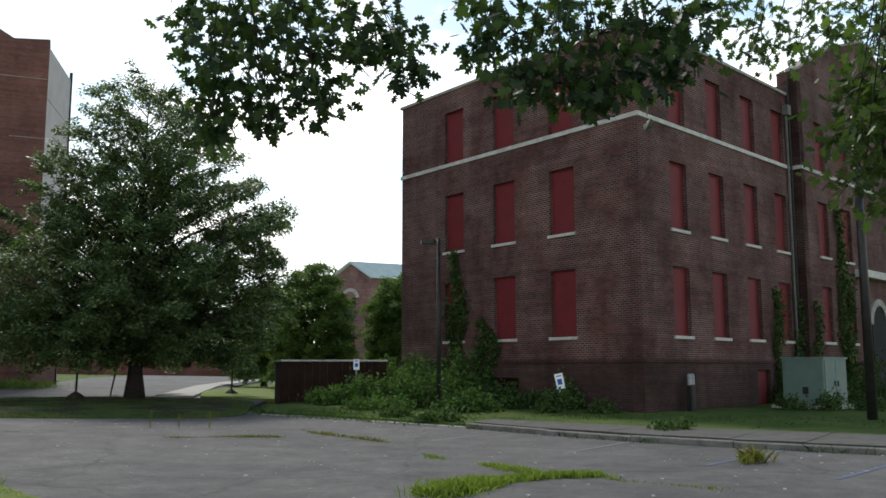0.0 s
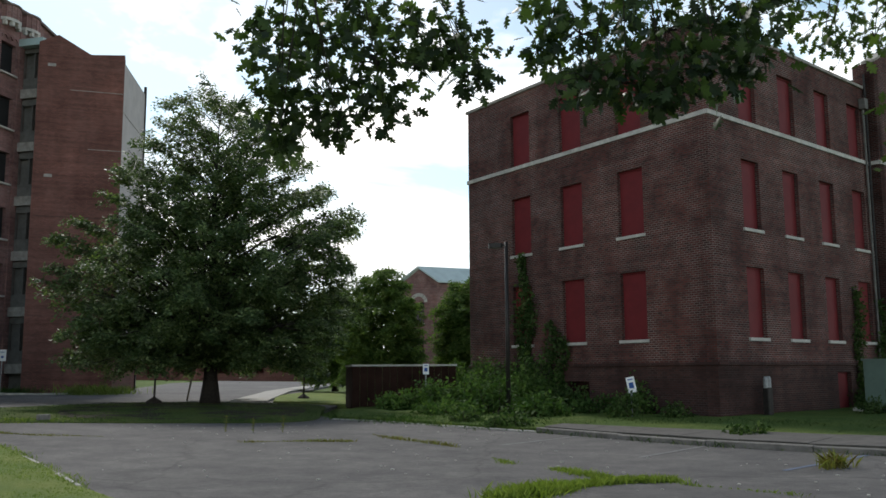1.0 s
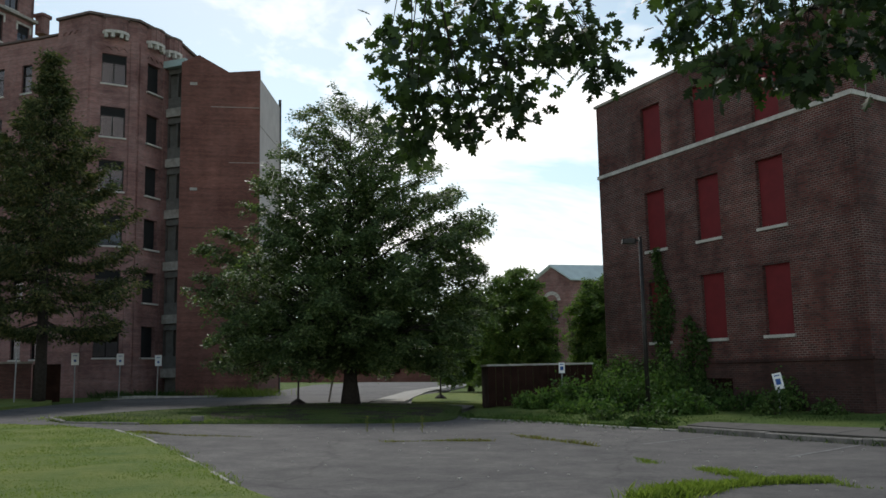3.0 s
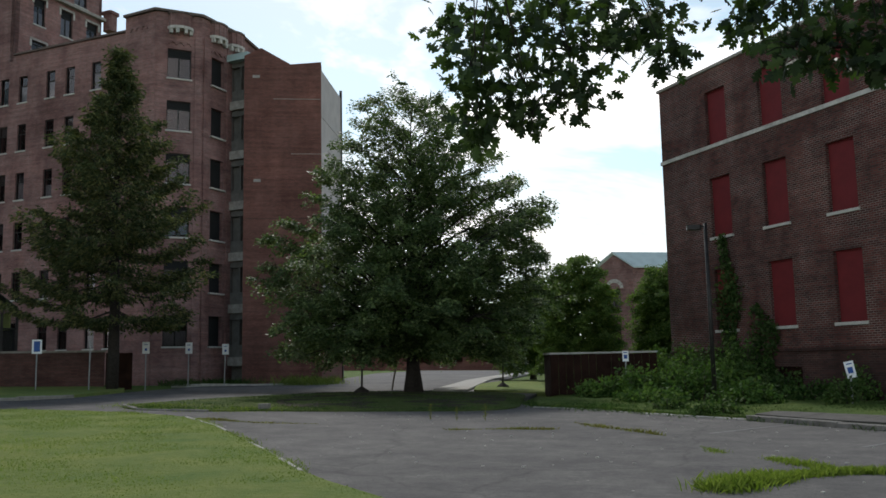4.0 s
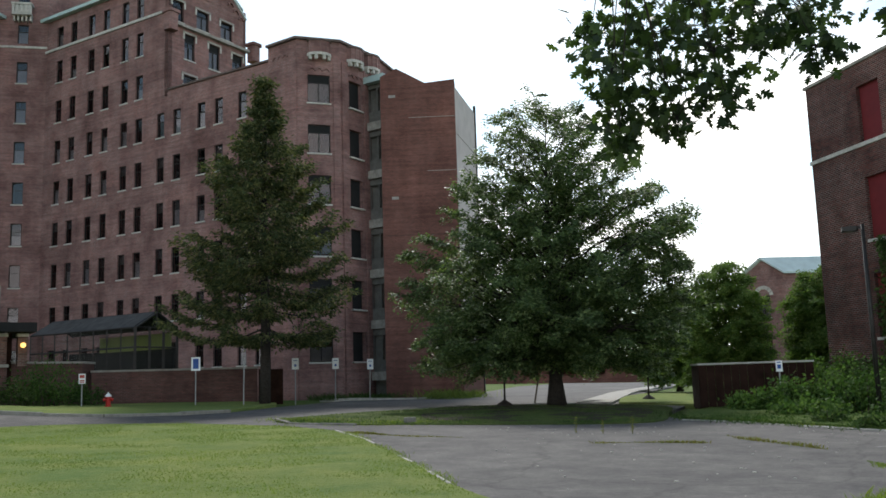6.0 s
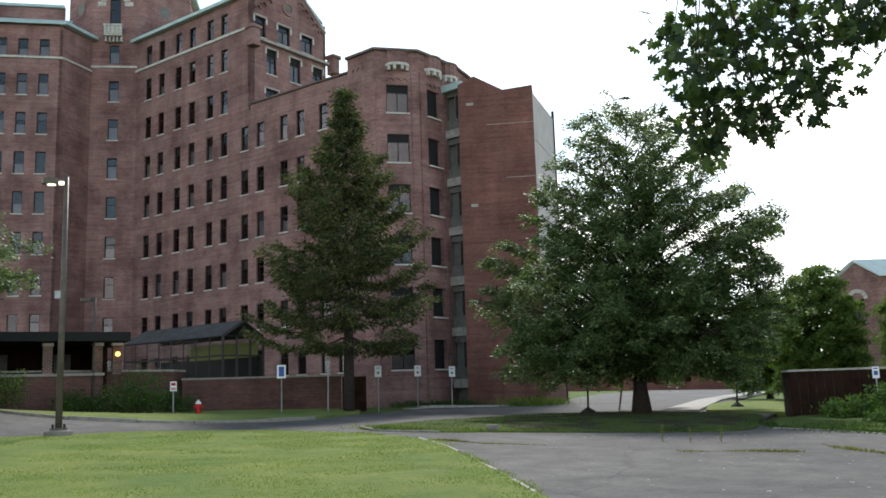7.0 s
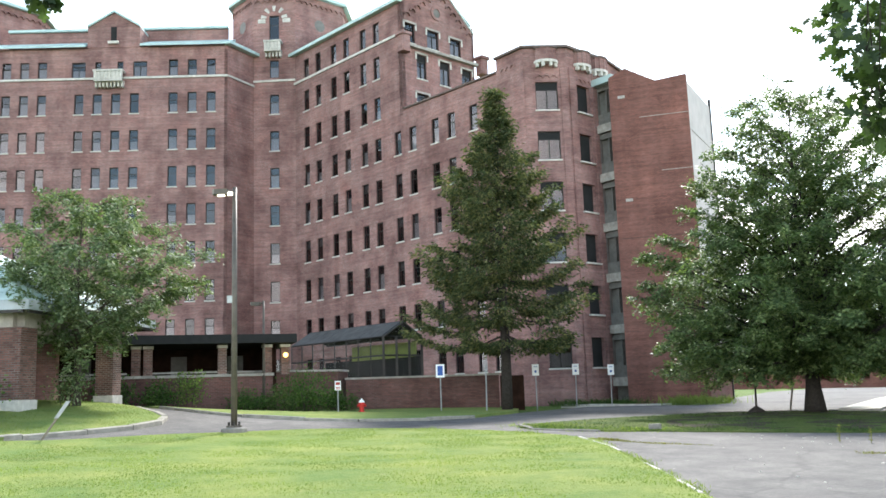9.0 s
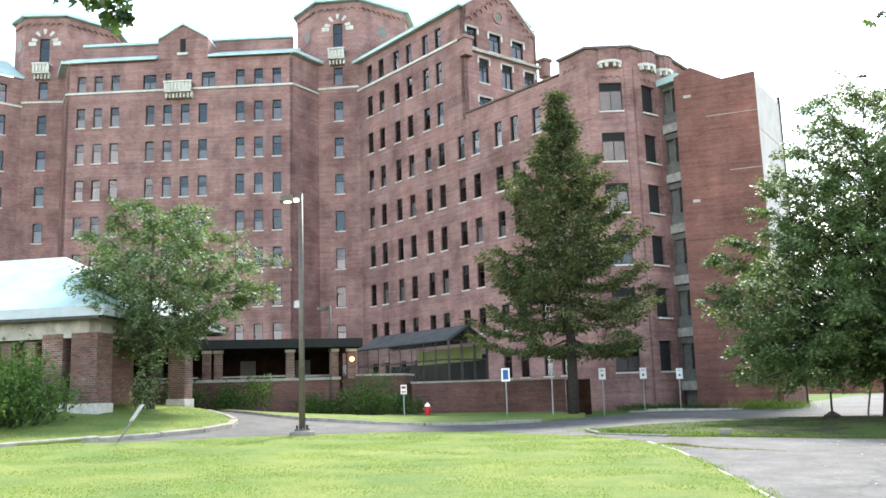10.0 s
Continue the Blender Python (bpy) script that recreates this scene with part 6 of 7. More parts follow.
sheet("grass_island", BACK_GRASS, 0.08, 1.2, LAWN, "green grass behind the linden", "grass", skirt=0.2, rough=0.05)

walkway = thing("pavement", (4.9, 22.4, 0), "dark weathered pavement slabs behind the kerb", "pavement", kind="structure")


def evenly(line, n):
    """n + 1 points at even steps along a line."""
    P = [Vector(p) for p in line]
    cum = [0.0]
    for a, b in zip(P, P[1:]):
        cum.append(cum[-1] + (b - a).length)
    u = np.linspace(0, cum[-1], n + 1)
    return [Vector((float(np.interp(v, cum, [p.x for p in P])), float(np.interp(v, cum, [p.y for p in P])))) for v in u]


lo_line = evenly([(0.65, 24.45), (2.5, 22.2), (4.12, 20.3), (5.87, 18.78), (8.15, 17.2), (12.4, 14.4), (17.0, 11.4)], 14)
hi_line = evenly([(1.2, 26.0), (3.1, 24.5), (5.6, 22.5), (7.85, 21.0), (9.7, 19.9), (14.0, 16.9), (18.6, 13.6)], 14)
for i in range(14):
    ring = [lo_line[i], lo_line[i + 1], hi_line[i + 1], hi_line[i]]
    c = sum(ring, Vector((0, 0))) / 4
    ring = [c + (p - c) * 0.99 for p in ring]
    z = [land(p.x, p.y) + 0.15 + random.uniform(-0.008, 0.008) for p in ring]
    Shape().prism([(p.x, p.y) for p in ring], -0.05, z).put("paving_slab", SLAB, walkway)

path = thing("footpath", (-13, 44, 0.3), "pale concrete footpath curving behind the linden", "path", kind="structure")
pl = along([(-12.2, 40.6), (-12.9, 44), (-14.6, 52), (-16.6, 62), (-18.3, 76), (-19.5, 92)], 2.0)
for a, b in zip(pl, pl[1:]):
    d = (b - a).normalized()
    n = Vector((-d.y, d.x)) * 0.8
    ring = [a - n + d * 0.01, a - n + (b - a) * 0.99, a + n + (b - a) * 0.99, a + n + d * 0.01]
    ring = [ring[0], ring[3], ring[2], ring[1]][::-1]
    Shape().prism([(p.x, p.y) for p in ring], -0.05, [land(p.x, p.y) + 0.11 for p in ring]).put("path_slab", CONCRETE, path)

for i, (a, b, mat) in enumerate((((4.2, 15.2), (6.9, 18.4), PAINT_BLUE), ((2.2, 17.4), (4.3, 20.6), PAINT_WHITE), ((5.6, 13.4), (8.4, 16.6), PAINT_BLUE), ((-0.4, 20.0), (1.6, 23.2), PAINT_WHITE), ((6.5, 12.0), (9.8, 15.4), PAINT_WHITE))):
    a, b = Vector(a), Vector(b)
    d = (b - a).normalized()
    n = Vector((-d.y, d.x)) * 0.05
    q = [a - n, b - n, b + n, a + n]
    ob = Shape().add([(p.x, p.y, land(p.x, p.y) + 0.006) for p in q], [(0, 1, 2, 3)]).put("bay_line", mat)
    tagged(ob, "faded painted parking line on the asphalt", "road marking", "bay lines", "structure")
rng = np.random.default_rng(9)
sh = Shape()
for i in range(260):
    x, y = rng.uniform(-12, 9), rng.uniform(11, 27)
    if inside((x, y), LOT) and not inside((x, y), NEAR_LAWN):
        s = rng.uniform(0.012, 0.04)
        sh.box((x, y, land(x, y) + s * 0.25), (s * 1.6, s, s * 0.5), (math.cos(i), math.sin(i)))
tagged(sh.put("litter", KERB), "pale grit and litter scattered on the lot", "litter", kind="stuff")
# a lump of broken concrete on the island
rk = Shape()
rk.box((-13.3, 24.75, land(-13.3, 24.75) + 0.12), (0.36, 0.24, 0.16), (0.8, 0.6), 0.07)
tagged(rk.put("concrete_lump", DARK_KERB), "lump of broken pale concrete on the grass", "rubble")


# ---- signs, posts, lamps ----
SIGN_WHITE = plain("white_sign_sheet", (0.88, 0.88, 0.87), 0.04, 3, 0.5, dirt=(0.9, 0.9, 0.9))
SIGN_BLUE = plain("blue_sign_sheet", (0.035, 0.10, 0.33), 0.1, 3, 0.5, dirt=(0.85, 0.85, 0.85))
SIGN_RED = plain("red_sign_print", (0.45, 0.05, 0.04), 0.1, 3, 0.5)
WOOD = plain("weathered_wood", (0.24, 0.20, 0.16), 0.25, 8, 0.9)
RED_IRON = plain("red_hydrant_paint", (0.50, 0.025, 0.02), 0.1, 5, 0.45)
POLE_BROWN = plain("bronze_lamp_pole", (0.115, 0.098, 0.082), 0.2, 4, 0.5, 0.3)


def sign(name, at, top, w, h, kind, label, lean=0.0, group="", face=None, post_h=None, tilt=0.0):
    """A sign plate bolted to a post that stands on the ground, facing the lot."""
    x, y = at
    z0 = land(x, y)
    ob = thing(name, (x, y, z0), label, "sign", group)
    f = (face or Vector((-x, -y))).normalized()
    d = Vector((-f.y, f.x))
    off = Vector((lean * d.x, lean * d.y, 0))
    Shape().tube([(x, y, z0 - 0.1), (x + off.x, y + off.y, z0 + (post_h or top - 0.05))], 0.032, 6).put("post", GALV, ob)
    if not w:
        return ob
    c = Vector((x, y, z0 + top - h / 2)) + off + Vector((f.x, f.y, 0)) * 0.045
    spin = Matrix.Rotation(radians(tilt), 3, Vector((f.x, f.y, 0)))

    def turned(shape):
        shape.v = [c + spin @ (v - c) for v in shape.v]
        return shape

    pl_ = turned(Shape().box(c, (w, 0.012, h), d, 0.003)).put("plate", SIGN_WHITE, ob)

    def mark(mat, cx, cz, mw, mh, nm):
        turned(Shape().box(c + Vector((d.x, d.y, 0)) * cx + Vector((f.x, f.y, 0)) * 0.0095 + Vector((0, 0, cz)), (mw, 0.005, mh), d)).put(nm, mat, pl_)

    if kind == "blue":
        mark(SIGN_BLUE, 0, 0.01, w * 0.62, h * 0.74, "blue_panel")
    elif kind == "access":
        mark(SIGN_BLUE, 0, -0.02, w * 0.55, h * 0.36, "blue_panel")
        mark(SIGN_BLUE, 0, h * 0.34, w * 0.6, 0.035, "text_bar")
    elif kind == "small":
        mark(SIGN_BLUE, 0, -h * 0.14, w * 0.3, h * 0.2, "blue_panel")
        mark(SIGN_BLUE, 0, h * 0.28, w * 0.55, 0.03, "text_bar")
    elif kind == "red":
        mark(SIGN_RED, 0, h * 0.22, w * 0.7, h * 0.3, "red_panel")
        mark(SIGN_RED, 0, -h * 0.2, w * 0.7, 0.05, "text_bar")
        mark(SIGN_RED, 0, -h * 0.36, w * 0.7, 0.04, "text_bar")
    return ob


sign("parking_sign", (-29.72, 33.99), 2.35, 0.42, 0.64, "blue", "white parking sign with a blue panel on a steel post", group="parking signs")
sign("sign_post", (-27.6, 34.9), 2.35, 0, 0, "", "bare steel post at the grass edge", 0.03)
sign("parking_sign", (-28.15, 39.92), 2.35, 0.36, 0.60, "small", "small white reserved-parking sign on a steel post", group="parking signs")
sign("parking_sign", (-27.34, 42.52), 2.38, 0.36, 0.60, "small", "small white reserved-parking sign on a steel post", 0.03, group="parking signs")
sign("parking_sign", (-26.98, 45.62), 2.38, 0.36, 0.60, "small", "small white reserved-parking sign on a steel post", 0.05, group="parking signs")
sign("parking_sign", (-32.6, 29.8), 1.55, 0.29, 0.44, "red", "small red and white no-parking sign by the hydrant")
sign("parking_sign", (3.75, 31.0), 1.4, 0.28, 0.52, "access", "tilted white accessible-parking sign in the weeds", 0.0, tilt=11)
sign("parking_sign", (-3.75, 36.9), 1.85, 0.24, 0.42, "access", "white accessible-parking sign beside the dark enclosure")

sk = thing("leaning_stake", (-24.0, 11.24, land(-24.0, 11.24)), "weathered leaning wooden stake with a thin pale board", "stake")
s_b = Vector((-24.0, 11.24, land(-24.0, 11.24) - 0.1))
s_t = Vector((-23.35, 11.75, land(-24.0, 11.24) + 1.05))
s_m = s_b + (s_t - s_b) * 0.62
Shape().tube([s_b, s_t], 0.03, 5).put("post", WOOD, sk)
bd = (s_t - s_m)
sd = Vector((0.45, -0.6, 0)).normalized() * 0.03
th = Vector((0.5, 0.4, 0)).normalized() * 0.06
q = [s_m - th, s_m + th, s_t + th, s_t - th]
Shape().add([v + sd for v in q] + [v + sd * 1.5 for v in q], [(3, 2, 1, 0), (4, 5, 6, 7), (0, 1, 5, 4), (1, 2, 6, 5), (2, 3, 7, 6), (3, 0, 4, 7)]).put("board", GALV, sk)

gl = Mat("lit_lamp_lens", 0.4)
gl.color((0.9, 0.85, 0.75))
gl.b.inputs["Emission Color"].default_value = (1.0, 0.88, 0.66, 1)
gl.b.inputs["Emission Strength"].default_value = 1.3
LIT = gl.m


def street_lamp(at, height, arm, head_dir, r, mat, label, lit=False, foot=True, head=True):
    x, y = at
    z0 = land(x, y)
    ob = thing("street_lamp", (x, y, z0), label, "street lamp")
    if foot:
        Shape().tube([(x, y, z0 - 0.1), (x, y, z0 + 0.16), (x, y, z0 + 0.2)], [0.4, 0.38, 0.33], 18).put("footing", DARK_KERB, ob, "round concrete footing")
        Shape().box((x, y, z0 + 0.23), (0.36, 0.36, 0.05), (1, 0.4), 0.03).put("base_plate", mat, ob)
        for i in range(4):
            a = i * math.pi / 2 + 0.9
            Shape().tube([(x + 0.15 * math.cos(a), y + 0.15 * math.sin(a), z0 + 0.2), (x + 0.15 * math.cos(a), y + 0.15 * math.sin(a), z0 + 0.36)], 0.035, 6).put("bolt_cover", DARK_METAL, ob)
    Shape().tube([(x, y, z0 + (0.25 if foot else -0.1)), (x, y, z0 + height * 0.5), (x, y, z0 + height)], [r, r * 0.85, r * 0.7], 10).put("pole", mat, ob, smooth=True)
    if head:
        hd_ = Vector((*head_dir, 0)).normalized()
        top = Vector((x, y, z0 + height - 0.12))
        Shape().tube([top, top + hd_ * arm * 0.5], 0.035, 6).put("arm", mat, ob)
        c = top + hd_ * (arm * 0.5 + 0.24) + Vector((0, 0, -0.02))
        hs = Shape().box(c, (0.5, 0.34, 0.16), hd_.xy, 0.06).put("lamp_head", mat, ob)
        Shape().box(c + Vector((0, 0, -0.095)), (0.22, 0.16, 0.03), hd_.xy, 0.03).put("lens", LIT if lit else GREY_PANEL, hs)
        if lit:
            c2 = top + hd_ * (arm * 0.3) + Vector((0.16, -0.16, -0.12))
            Shape().box(c2, (0.15, 0.1, 0.1), hd_.xy, 0.03).put("flood_head", LIT, ob, "glowing flood light")
    return ob


street_lamp((-22.6, 16.45), 7.45, 0.35, (-0.75, -0.62), 0.10, POLE_BROWN, "tall bronze lamp post with a lit head on a concrete footing", True)
street_lamp((-36.2, 28.2), 5.5, 0.3, (-0.8, -0.6), 0.08, POLE_BROWN, "slim lamp post beside the porch", foot=False)
street_lamp((-0.37, 32.6), 6.25, 0.3, (-1, -0.1), 0.085, DARK_METAL, "dark lamp post among shrubs at the brick wall", foot=False)
street_lamp((12.36, 26.9), 9.2, 0.4, (-1, -0.2), 0.15, DARK_METAL, "dark tapering pole at the pavement's edge", foot=False, head=False)
p = Shape().box((-22.68, 16.35, land(-22.6, 16.45) + 4.0), (0.16, 0.1, 0.22), (0.8, 0.6)).put("meter_box", GALV)
p.name = "pole_box"
tagged(p, "small white box strapped to the lamp post", "box")
p.location = (0, 0, 0)

hy = thing("fire_hydrant", (-37.0, 35.8, land(-37, 35.8)), "red fire hydrant with a white bonnet on the grass", "hydrant")
hx, hyy, hz = -31.4, 30.2, land(-31.4, 30.2) + 0.1
hy.location = (hx, hyy, hz)
hy.scale = (0.84, 0.84, 0.84)
Shape().tube([(hx, hyy, hz - 0.05), (hx, hyy, hz + 0.05), (hx, hyy, hz + 0.06), (hx, hyy, hz + 0.42), (hx, hyy, hz + 0.46), (hx, hyy, hz + 0.52)], [0.19, 0.19, 0.125, 0.125, 0.17, 0.17], 14).put("barrel", RED_IRON, hy, smooth=False)
Shape().tube([(hx, hyy, hz + 0.52), (hx, hyy, hz + 0.60), (hx, hyy, hz + 0.68), (hx, hyy, hz + 0.70), (hx, hyy, hz + 0.76)], [0.165, 0.15, 0.08, 0.04, 0.035], 14).put("bonnet", SIGN_WHITE, hy, "white bonnet")
for a in (0.75, 0.75 + math.pi, 0.75 - math.pi / 2):
    u = Vector((math.cos(a), math.sin(a), 0))
    b = Vector((hx, hyy, hz + 0.36))
    Shape().tube([b + u * 0.1, b + u * 0.2, b + u * 0.21, b + u * 0.25], [0.07, 0.07, 0.085, 0.085], 10).put("nozzle_cap", RED_IRON, hy)

# transformer cabinet on its slab
tc = Vector((13.85, 34.7))
tf = thing("transformer_cabinet", (tc.x, tc.y, 0.1), "faded green steel transformer cabinet on a concrete slab", "cabinet")
td = Vector((0.74, 0.67))
Shape().box((tc.x, tc.y, 0.13), (2.5, 2.3, 0.16), td, 0.04).put("slab", CONCRETE, tf)
Shape().box((tc.x, tc.y, 1.06), (1.9, 1.6, 1.7), td, 0.03).put("body", GREEN_PAINT, tf)
Shape().box((tc.x, tc.y, 1.945), (2.0, 1.7, 0.07), td, 0.03).put("lid", GREEN_PAINT, tf)
tn = Vector((td.y, -td.x))
for k in (-1, 1):
    q = tc + tn * 0.81 + td * 0.43 * k
    dr = Shape().box((q.x, q.y, 1.06), (0.83, 0.03, 1.6), td, 0.005).put("door", GREEN_PAINT, tf)
    q = q + tn * 0.03 - td * 0.3 * k
    Shape().box((q.x, q.y, 1.0), (0.05, 0.05, 0.2), td, 0.01).put("latch", DARK_METAL, dr)
q = tc - td * 0.96 + tn * 0.1
Shape().box((q.x, q.y, 0.75), (0.03, 0.22, 0.26), td).put("vent", DARK_METAL, tf)

# meter pedestal at the wall
mp = RB_R.at(2.45, 0, 0.35)
me_ = thing("meter_pedestal", (mp.x, mp.y, 0), "dark pedestal with two grey meter hoods beside the wall", "meter")
Shape().box((mp.x, mp.y, 0.45), (0.3, 0.25, 1.1), RB_R.d, 0.04).put("pedestal", DARK_METAL, me_)
for k in (-0.1, 0.1):
    q = mp + Vector((RB_R.d.x, RB_R.d.y, 0)) * k
    Shape().tube([(q.x, q.y, 0.98), (q.x, q.y, 1.3), (q.x, q.y, 1.38)], [0.085, 0.085, 0.05], 10).put("meter_hood", GALV, me_)

# dark boarded enclosure
e_a, e_b = Vector((-6.75, 36.8)), Vector((-2.6, 38.0))
en = thing("bin_enclosure", (e_a.x, e_a.y, land(*e_a)), "dark brown boarded bin enclosure with a pale top rail", "enclosure")
EW = Wall(e_a, e_b)
EL = Wall(e_a - EW.n * 3.0, e_a)
zb = land(*e_a)
for w in (EW, EL):
    n = int(w.len / 0.3)
    for i in range(n):
        s = (i + 0.5) * w.len / n
        Shape().box(w.at(s, zb + 0.83, -0.03), (w.len / n - 0.012, 0.04, 1.72 + random.uniform(-0.02, 0.02)), w.d).put("board", RUST_BROWN, en)
    Shape().box(w.at(w.len / 2, zb + 1.74, -0.04), (w.len + 0.08, 0.12, 0.07), w.d).put("top_rail", KERB, en)
    for s in (0.05, w.len / 2, w.len - 0.05):
        Shape().box(w.at(s, zb + 0.8, -0.11), (0.1, 0.1, 1.8), w.d).put("post", RUST_BROWN, en)

# young trees on stakes under and behind the linden
for i, (x, y, h) in enumerate(((-15.3, 37.4, 2.6), (-11.2, 47.0, 2.4))):
    ob = thing("sapling", (x, y, land(x, y)), "thin young tree in a ring of mulch", "tree", "saplings")
    z0 = land(x, y)
    Shape().tube([(x, y, z0), (x + 0.03, y, z0 + h * 0.5), (x, y, z0 + h)], [0.05, 0.04, 0.02], 7).put("trunk", DARK_BARK, ob)
    Shape().tube([(x, y, z0 - 0.05), (x, y, z0 + 0.14), (x, y, z0 + 0.3)], [0.42, 0.3, 0.06], 12).put("mulch", DARK_BARK, ob)
    rg = np.random.default_rng(300 + i)
    cards("leaves", leaf_quads(rg, np.array([x, y, z0 + h]) + rg.normal(size=(260, 3)) * (0.35, 0.35, 0.3), 0.13), LINDEN, ob)
ob = thing("leaning_post", (-15.6, 42.0, land(-15.6, 42)), "thin leaning post beside the drive", "post")
Shape().tube([(-15.6, 42.0, land(-15.6, 42) - 0.1), (-15.42, 42.1, land(-15.6, 42) + 1.05)], 0.045, 6).put("post", WOOD, ob)


# ---- porch, glasshouse and low walls before the hospital ----
def low_wall(pts, top, name, label, mat=LOW_BRICK, thick=0.35):
    ob = thing(name, (pts[0][0], pts[0][1], land(*pts[0])), label, "wall")
    for a, b in zip(pts, pts[1:]):
        w = Wall(a, b)
        w.build("wall_run", mat, ob, 0.0, top, (), thick)
        Shape().box(w.at(w.len / 2, top + 0.05, -thick / 2), (w.len + 0.1, thick + 0.12, 0.1), w.d).put("coping", STONE_DARK, ob)
    return ob


garden = low_wall([(-36.4, 33.9), (-33.6, 37.2), (-30.6, 39.9)], 2.5, "garden_wall", "low red-brown brick wall with stone coping")
Shape().box((-30.05, 40.35, 1.5), (1.3, 0.12, 1.9), (0.76, 0.65), 0.02).put("gate", RUST_BROWN, garden, "dark closed gate")
low_wall([(-37.6, 27.3), (-36.2, 33.1), (-37.0, 34.6)], 2.95, "planter_wall", "raised brick planter wall before the glasshouse")

gh = thing("glasshouse", (-37.4, 38.6, land(-37, 38)), "dark-framed lean glasshouse entrance with a pitched roof", "glasshouse")
g0 = Vector((-37.25, 37.7))
gd, gp = Vector((-0.99, 0.14)), Vector((0.14, 0.99))
GW, GL_, GZ, GR = 2.9, 10.0, 5.0, 5.88
base_z = land(g0.x, g0.y)


def bar(a, b, r=0.05):
    Shape().tube([a, b], r, 4).put("frame_bar", DARK_METAL, gh)


def gpt(u, v, z):
    q = g0 + gd * u + gp * v
    return Vector((q.x, q.y, z))


for u in [i * GL_ / 8 for i in range(9)]:
    bar(gpt(u, 0, base_z), gpt(u, 0, GZ))
    bar(gpt(u, 0, GZ), gpt(u, GW / 2, GR))
    bar(gpt(u, GW, GZ), gpt(u, GW / 2, GR))
for v in (0, GW / 3, 2 * GW / 3, GW):
    bar(gpt(0, v, base_z), gpt(0, v, GZ), 0.1)
for z in (base_z + 1.2, 3.9, GZ):
    bar(gpt(0, 0, z), gpt(GL_, 0, z))
    bar(gpt(0, 0, z), gpt(0, GW, z))
bar(gpt(0, GW / 2, GR), gpt(GL_, GW / 2, GR), 0.07)
bar(gpt(0, GW / 2, GZ), gpt(0, GW / 2, GR))
for v in (0, GW):
    bar(gpt(0, v, GZ), gpt(0, GW / 2, GR), 0.1)


def gpane(q):
    n = (q[1] - q[0]).cross(q[2] - q[0]).normalized() * 0.01
    k = len(q)
    ob = Shape().add(q + [v + n for v in q], [tuple(range(k - 1, -1, -1)), tuple(range(k, 2 * k))] + [(i, (i + 1) % k, k + (i + 1) % k, k + i) for i in range(k)]).put("pane", DARK_GLASS, gh)
    ob.data.materials.append(CLEAR)
    for p in ob.data.polygons:
        p.material_index = 0 if p.normal.dot(n) < -0.005 else 1
    ob.visible_shadow = False


for i in range(8):
    u0, u1 = i * GL_ / 8 + 0.05, (i + 1) * GL_ / 8 - 0.05
    for z0, z1 in ((base_z + 1.25, 3.85), (3.95, GZ - 0.05)):
        gpane([gpt(u0, 0, z0), gpt(u1, 0, z0), gpt(u1, 0, z1), gpt(u0, 0, z1)])
for i in range(3):
    v0, v1 = i * GW / 3 + 0.05, (i + 1) * GW / 3 - 0.05
    for z0, z1 in ((base_z + 0.1, 3.85), (3.95, GZ - 0.05)):
        gpane([gpt(0, v1, z0), gpt(0, v0, z0), gpt(0, v0, z1), gpt(0, v1, z1)])
gpane([gpt(0, GW - 0.05, GZ + 0.05), gpt(0, 0.05, GZ + 0.05), gpt(0, GW / 2, GR - 0.06)])
for v0 in (0, GW):
    q = [gpt(-0.1, v0, GZ), gpt(GL_, v0, GZ), gpt(GL_, GW / 2, GR), gpt(-0.1, GW / 2, GR)]
    up = Vector((0, 0, 0.05))
    Shape().add(q + [x + up for x in q], [(3, 2, 1, 0), (4, 5, 6, 7), (0, 1, 5, 4), (1, 2, 6, 5), (2, 3, 7, 6), (3, 0, 4, 7)]).put("roof_slope", TAR, gh, "dark glazed roof slope")
# added near-black sheet; the glasshouse's dark interior is put into its colour
Shape().box(gpt(GL_ / 2, GW - 0.2, (base_z + 3.2) / 2 + 0.2), (GL_, 0.1, 3.2 - base_z + 1), gd).put("rear_panel", DARK_ROOM, gh)
# added panel; its colour stands in for greenery seen and reflected in the panes
YEL = plain("yellow_green_panel", (0.42, 0.45, 0.13), 0.1, 2, 0.7)
Shape().box(gpt(3.4, GW - 0.35, 4.3), (6.6, 0.05, 0.9), gd).put("inner_panel", YEL, gh, "added yellow-green panel for greenery seen in the glass")

po = thing("porch", (-38.2, 24.0, land(-38, 24)), "low brick porch with a flat dark roof and columns", "porch")
p_a, p_b = Vector((-41.5, 19.5)), Vector((-36.0, 28.6))
PF = Wall(p_a, p_b)
PB = Wall(p_a - PF.n * 4.2, p_b - PF.n * 4.2)
zp = land(-38.5, 24)
# porch end and rear walls: the deep shade inside is put into the colour
for e in (p_a, p_b):
    Wall(e - PF.n * 4.2, e - PF.n * 0.6).build("end_wall", RUST_BROWN, po, 0.5, 4.4, (), 0.25)
PB.build("rear_wall", RUST_BROWN, po, 0.5, 4.4, (), 0.3)
PF.build("front_wall", LOW_BRICK, po, 0.5, 2.75, (), 0.35)
Shape().box(PF.at(PF.len / 2, 2.82, -0.15), (PF.len + 0.1, 0.5, 0.13), PF.d).put("sill_course", STONE_DARK, po)
for s in (1.6, 3.0, 6.3, 9.2):
    Shape().box(PB.at(s, 3.2, 0.03), (0.8, 0.06, 1.5), PF.d).put("porch_window", GREY_PANEL, po, "dim window behind the porch")
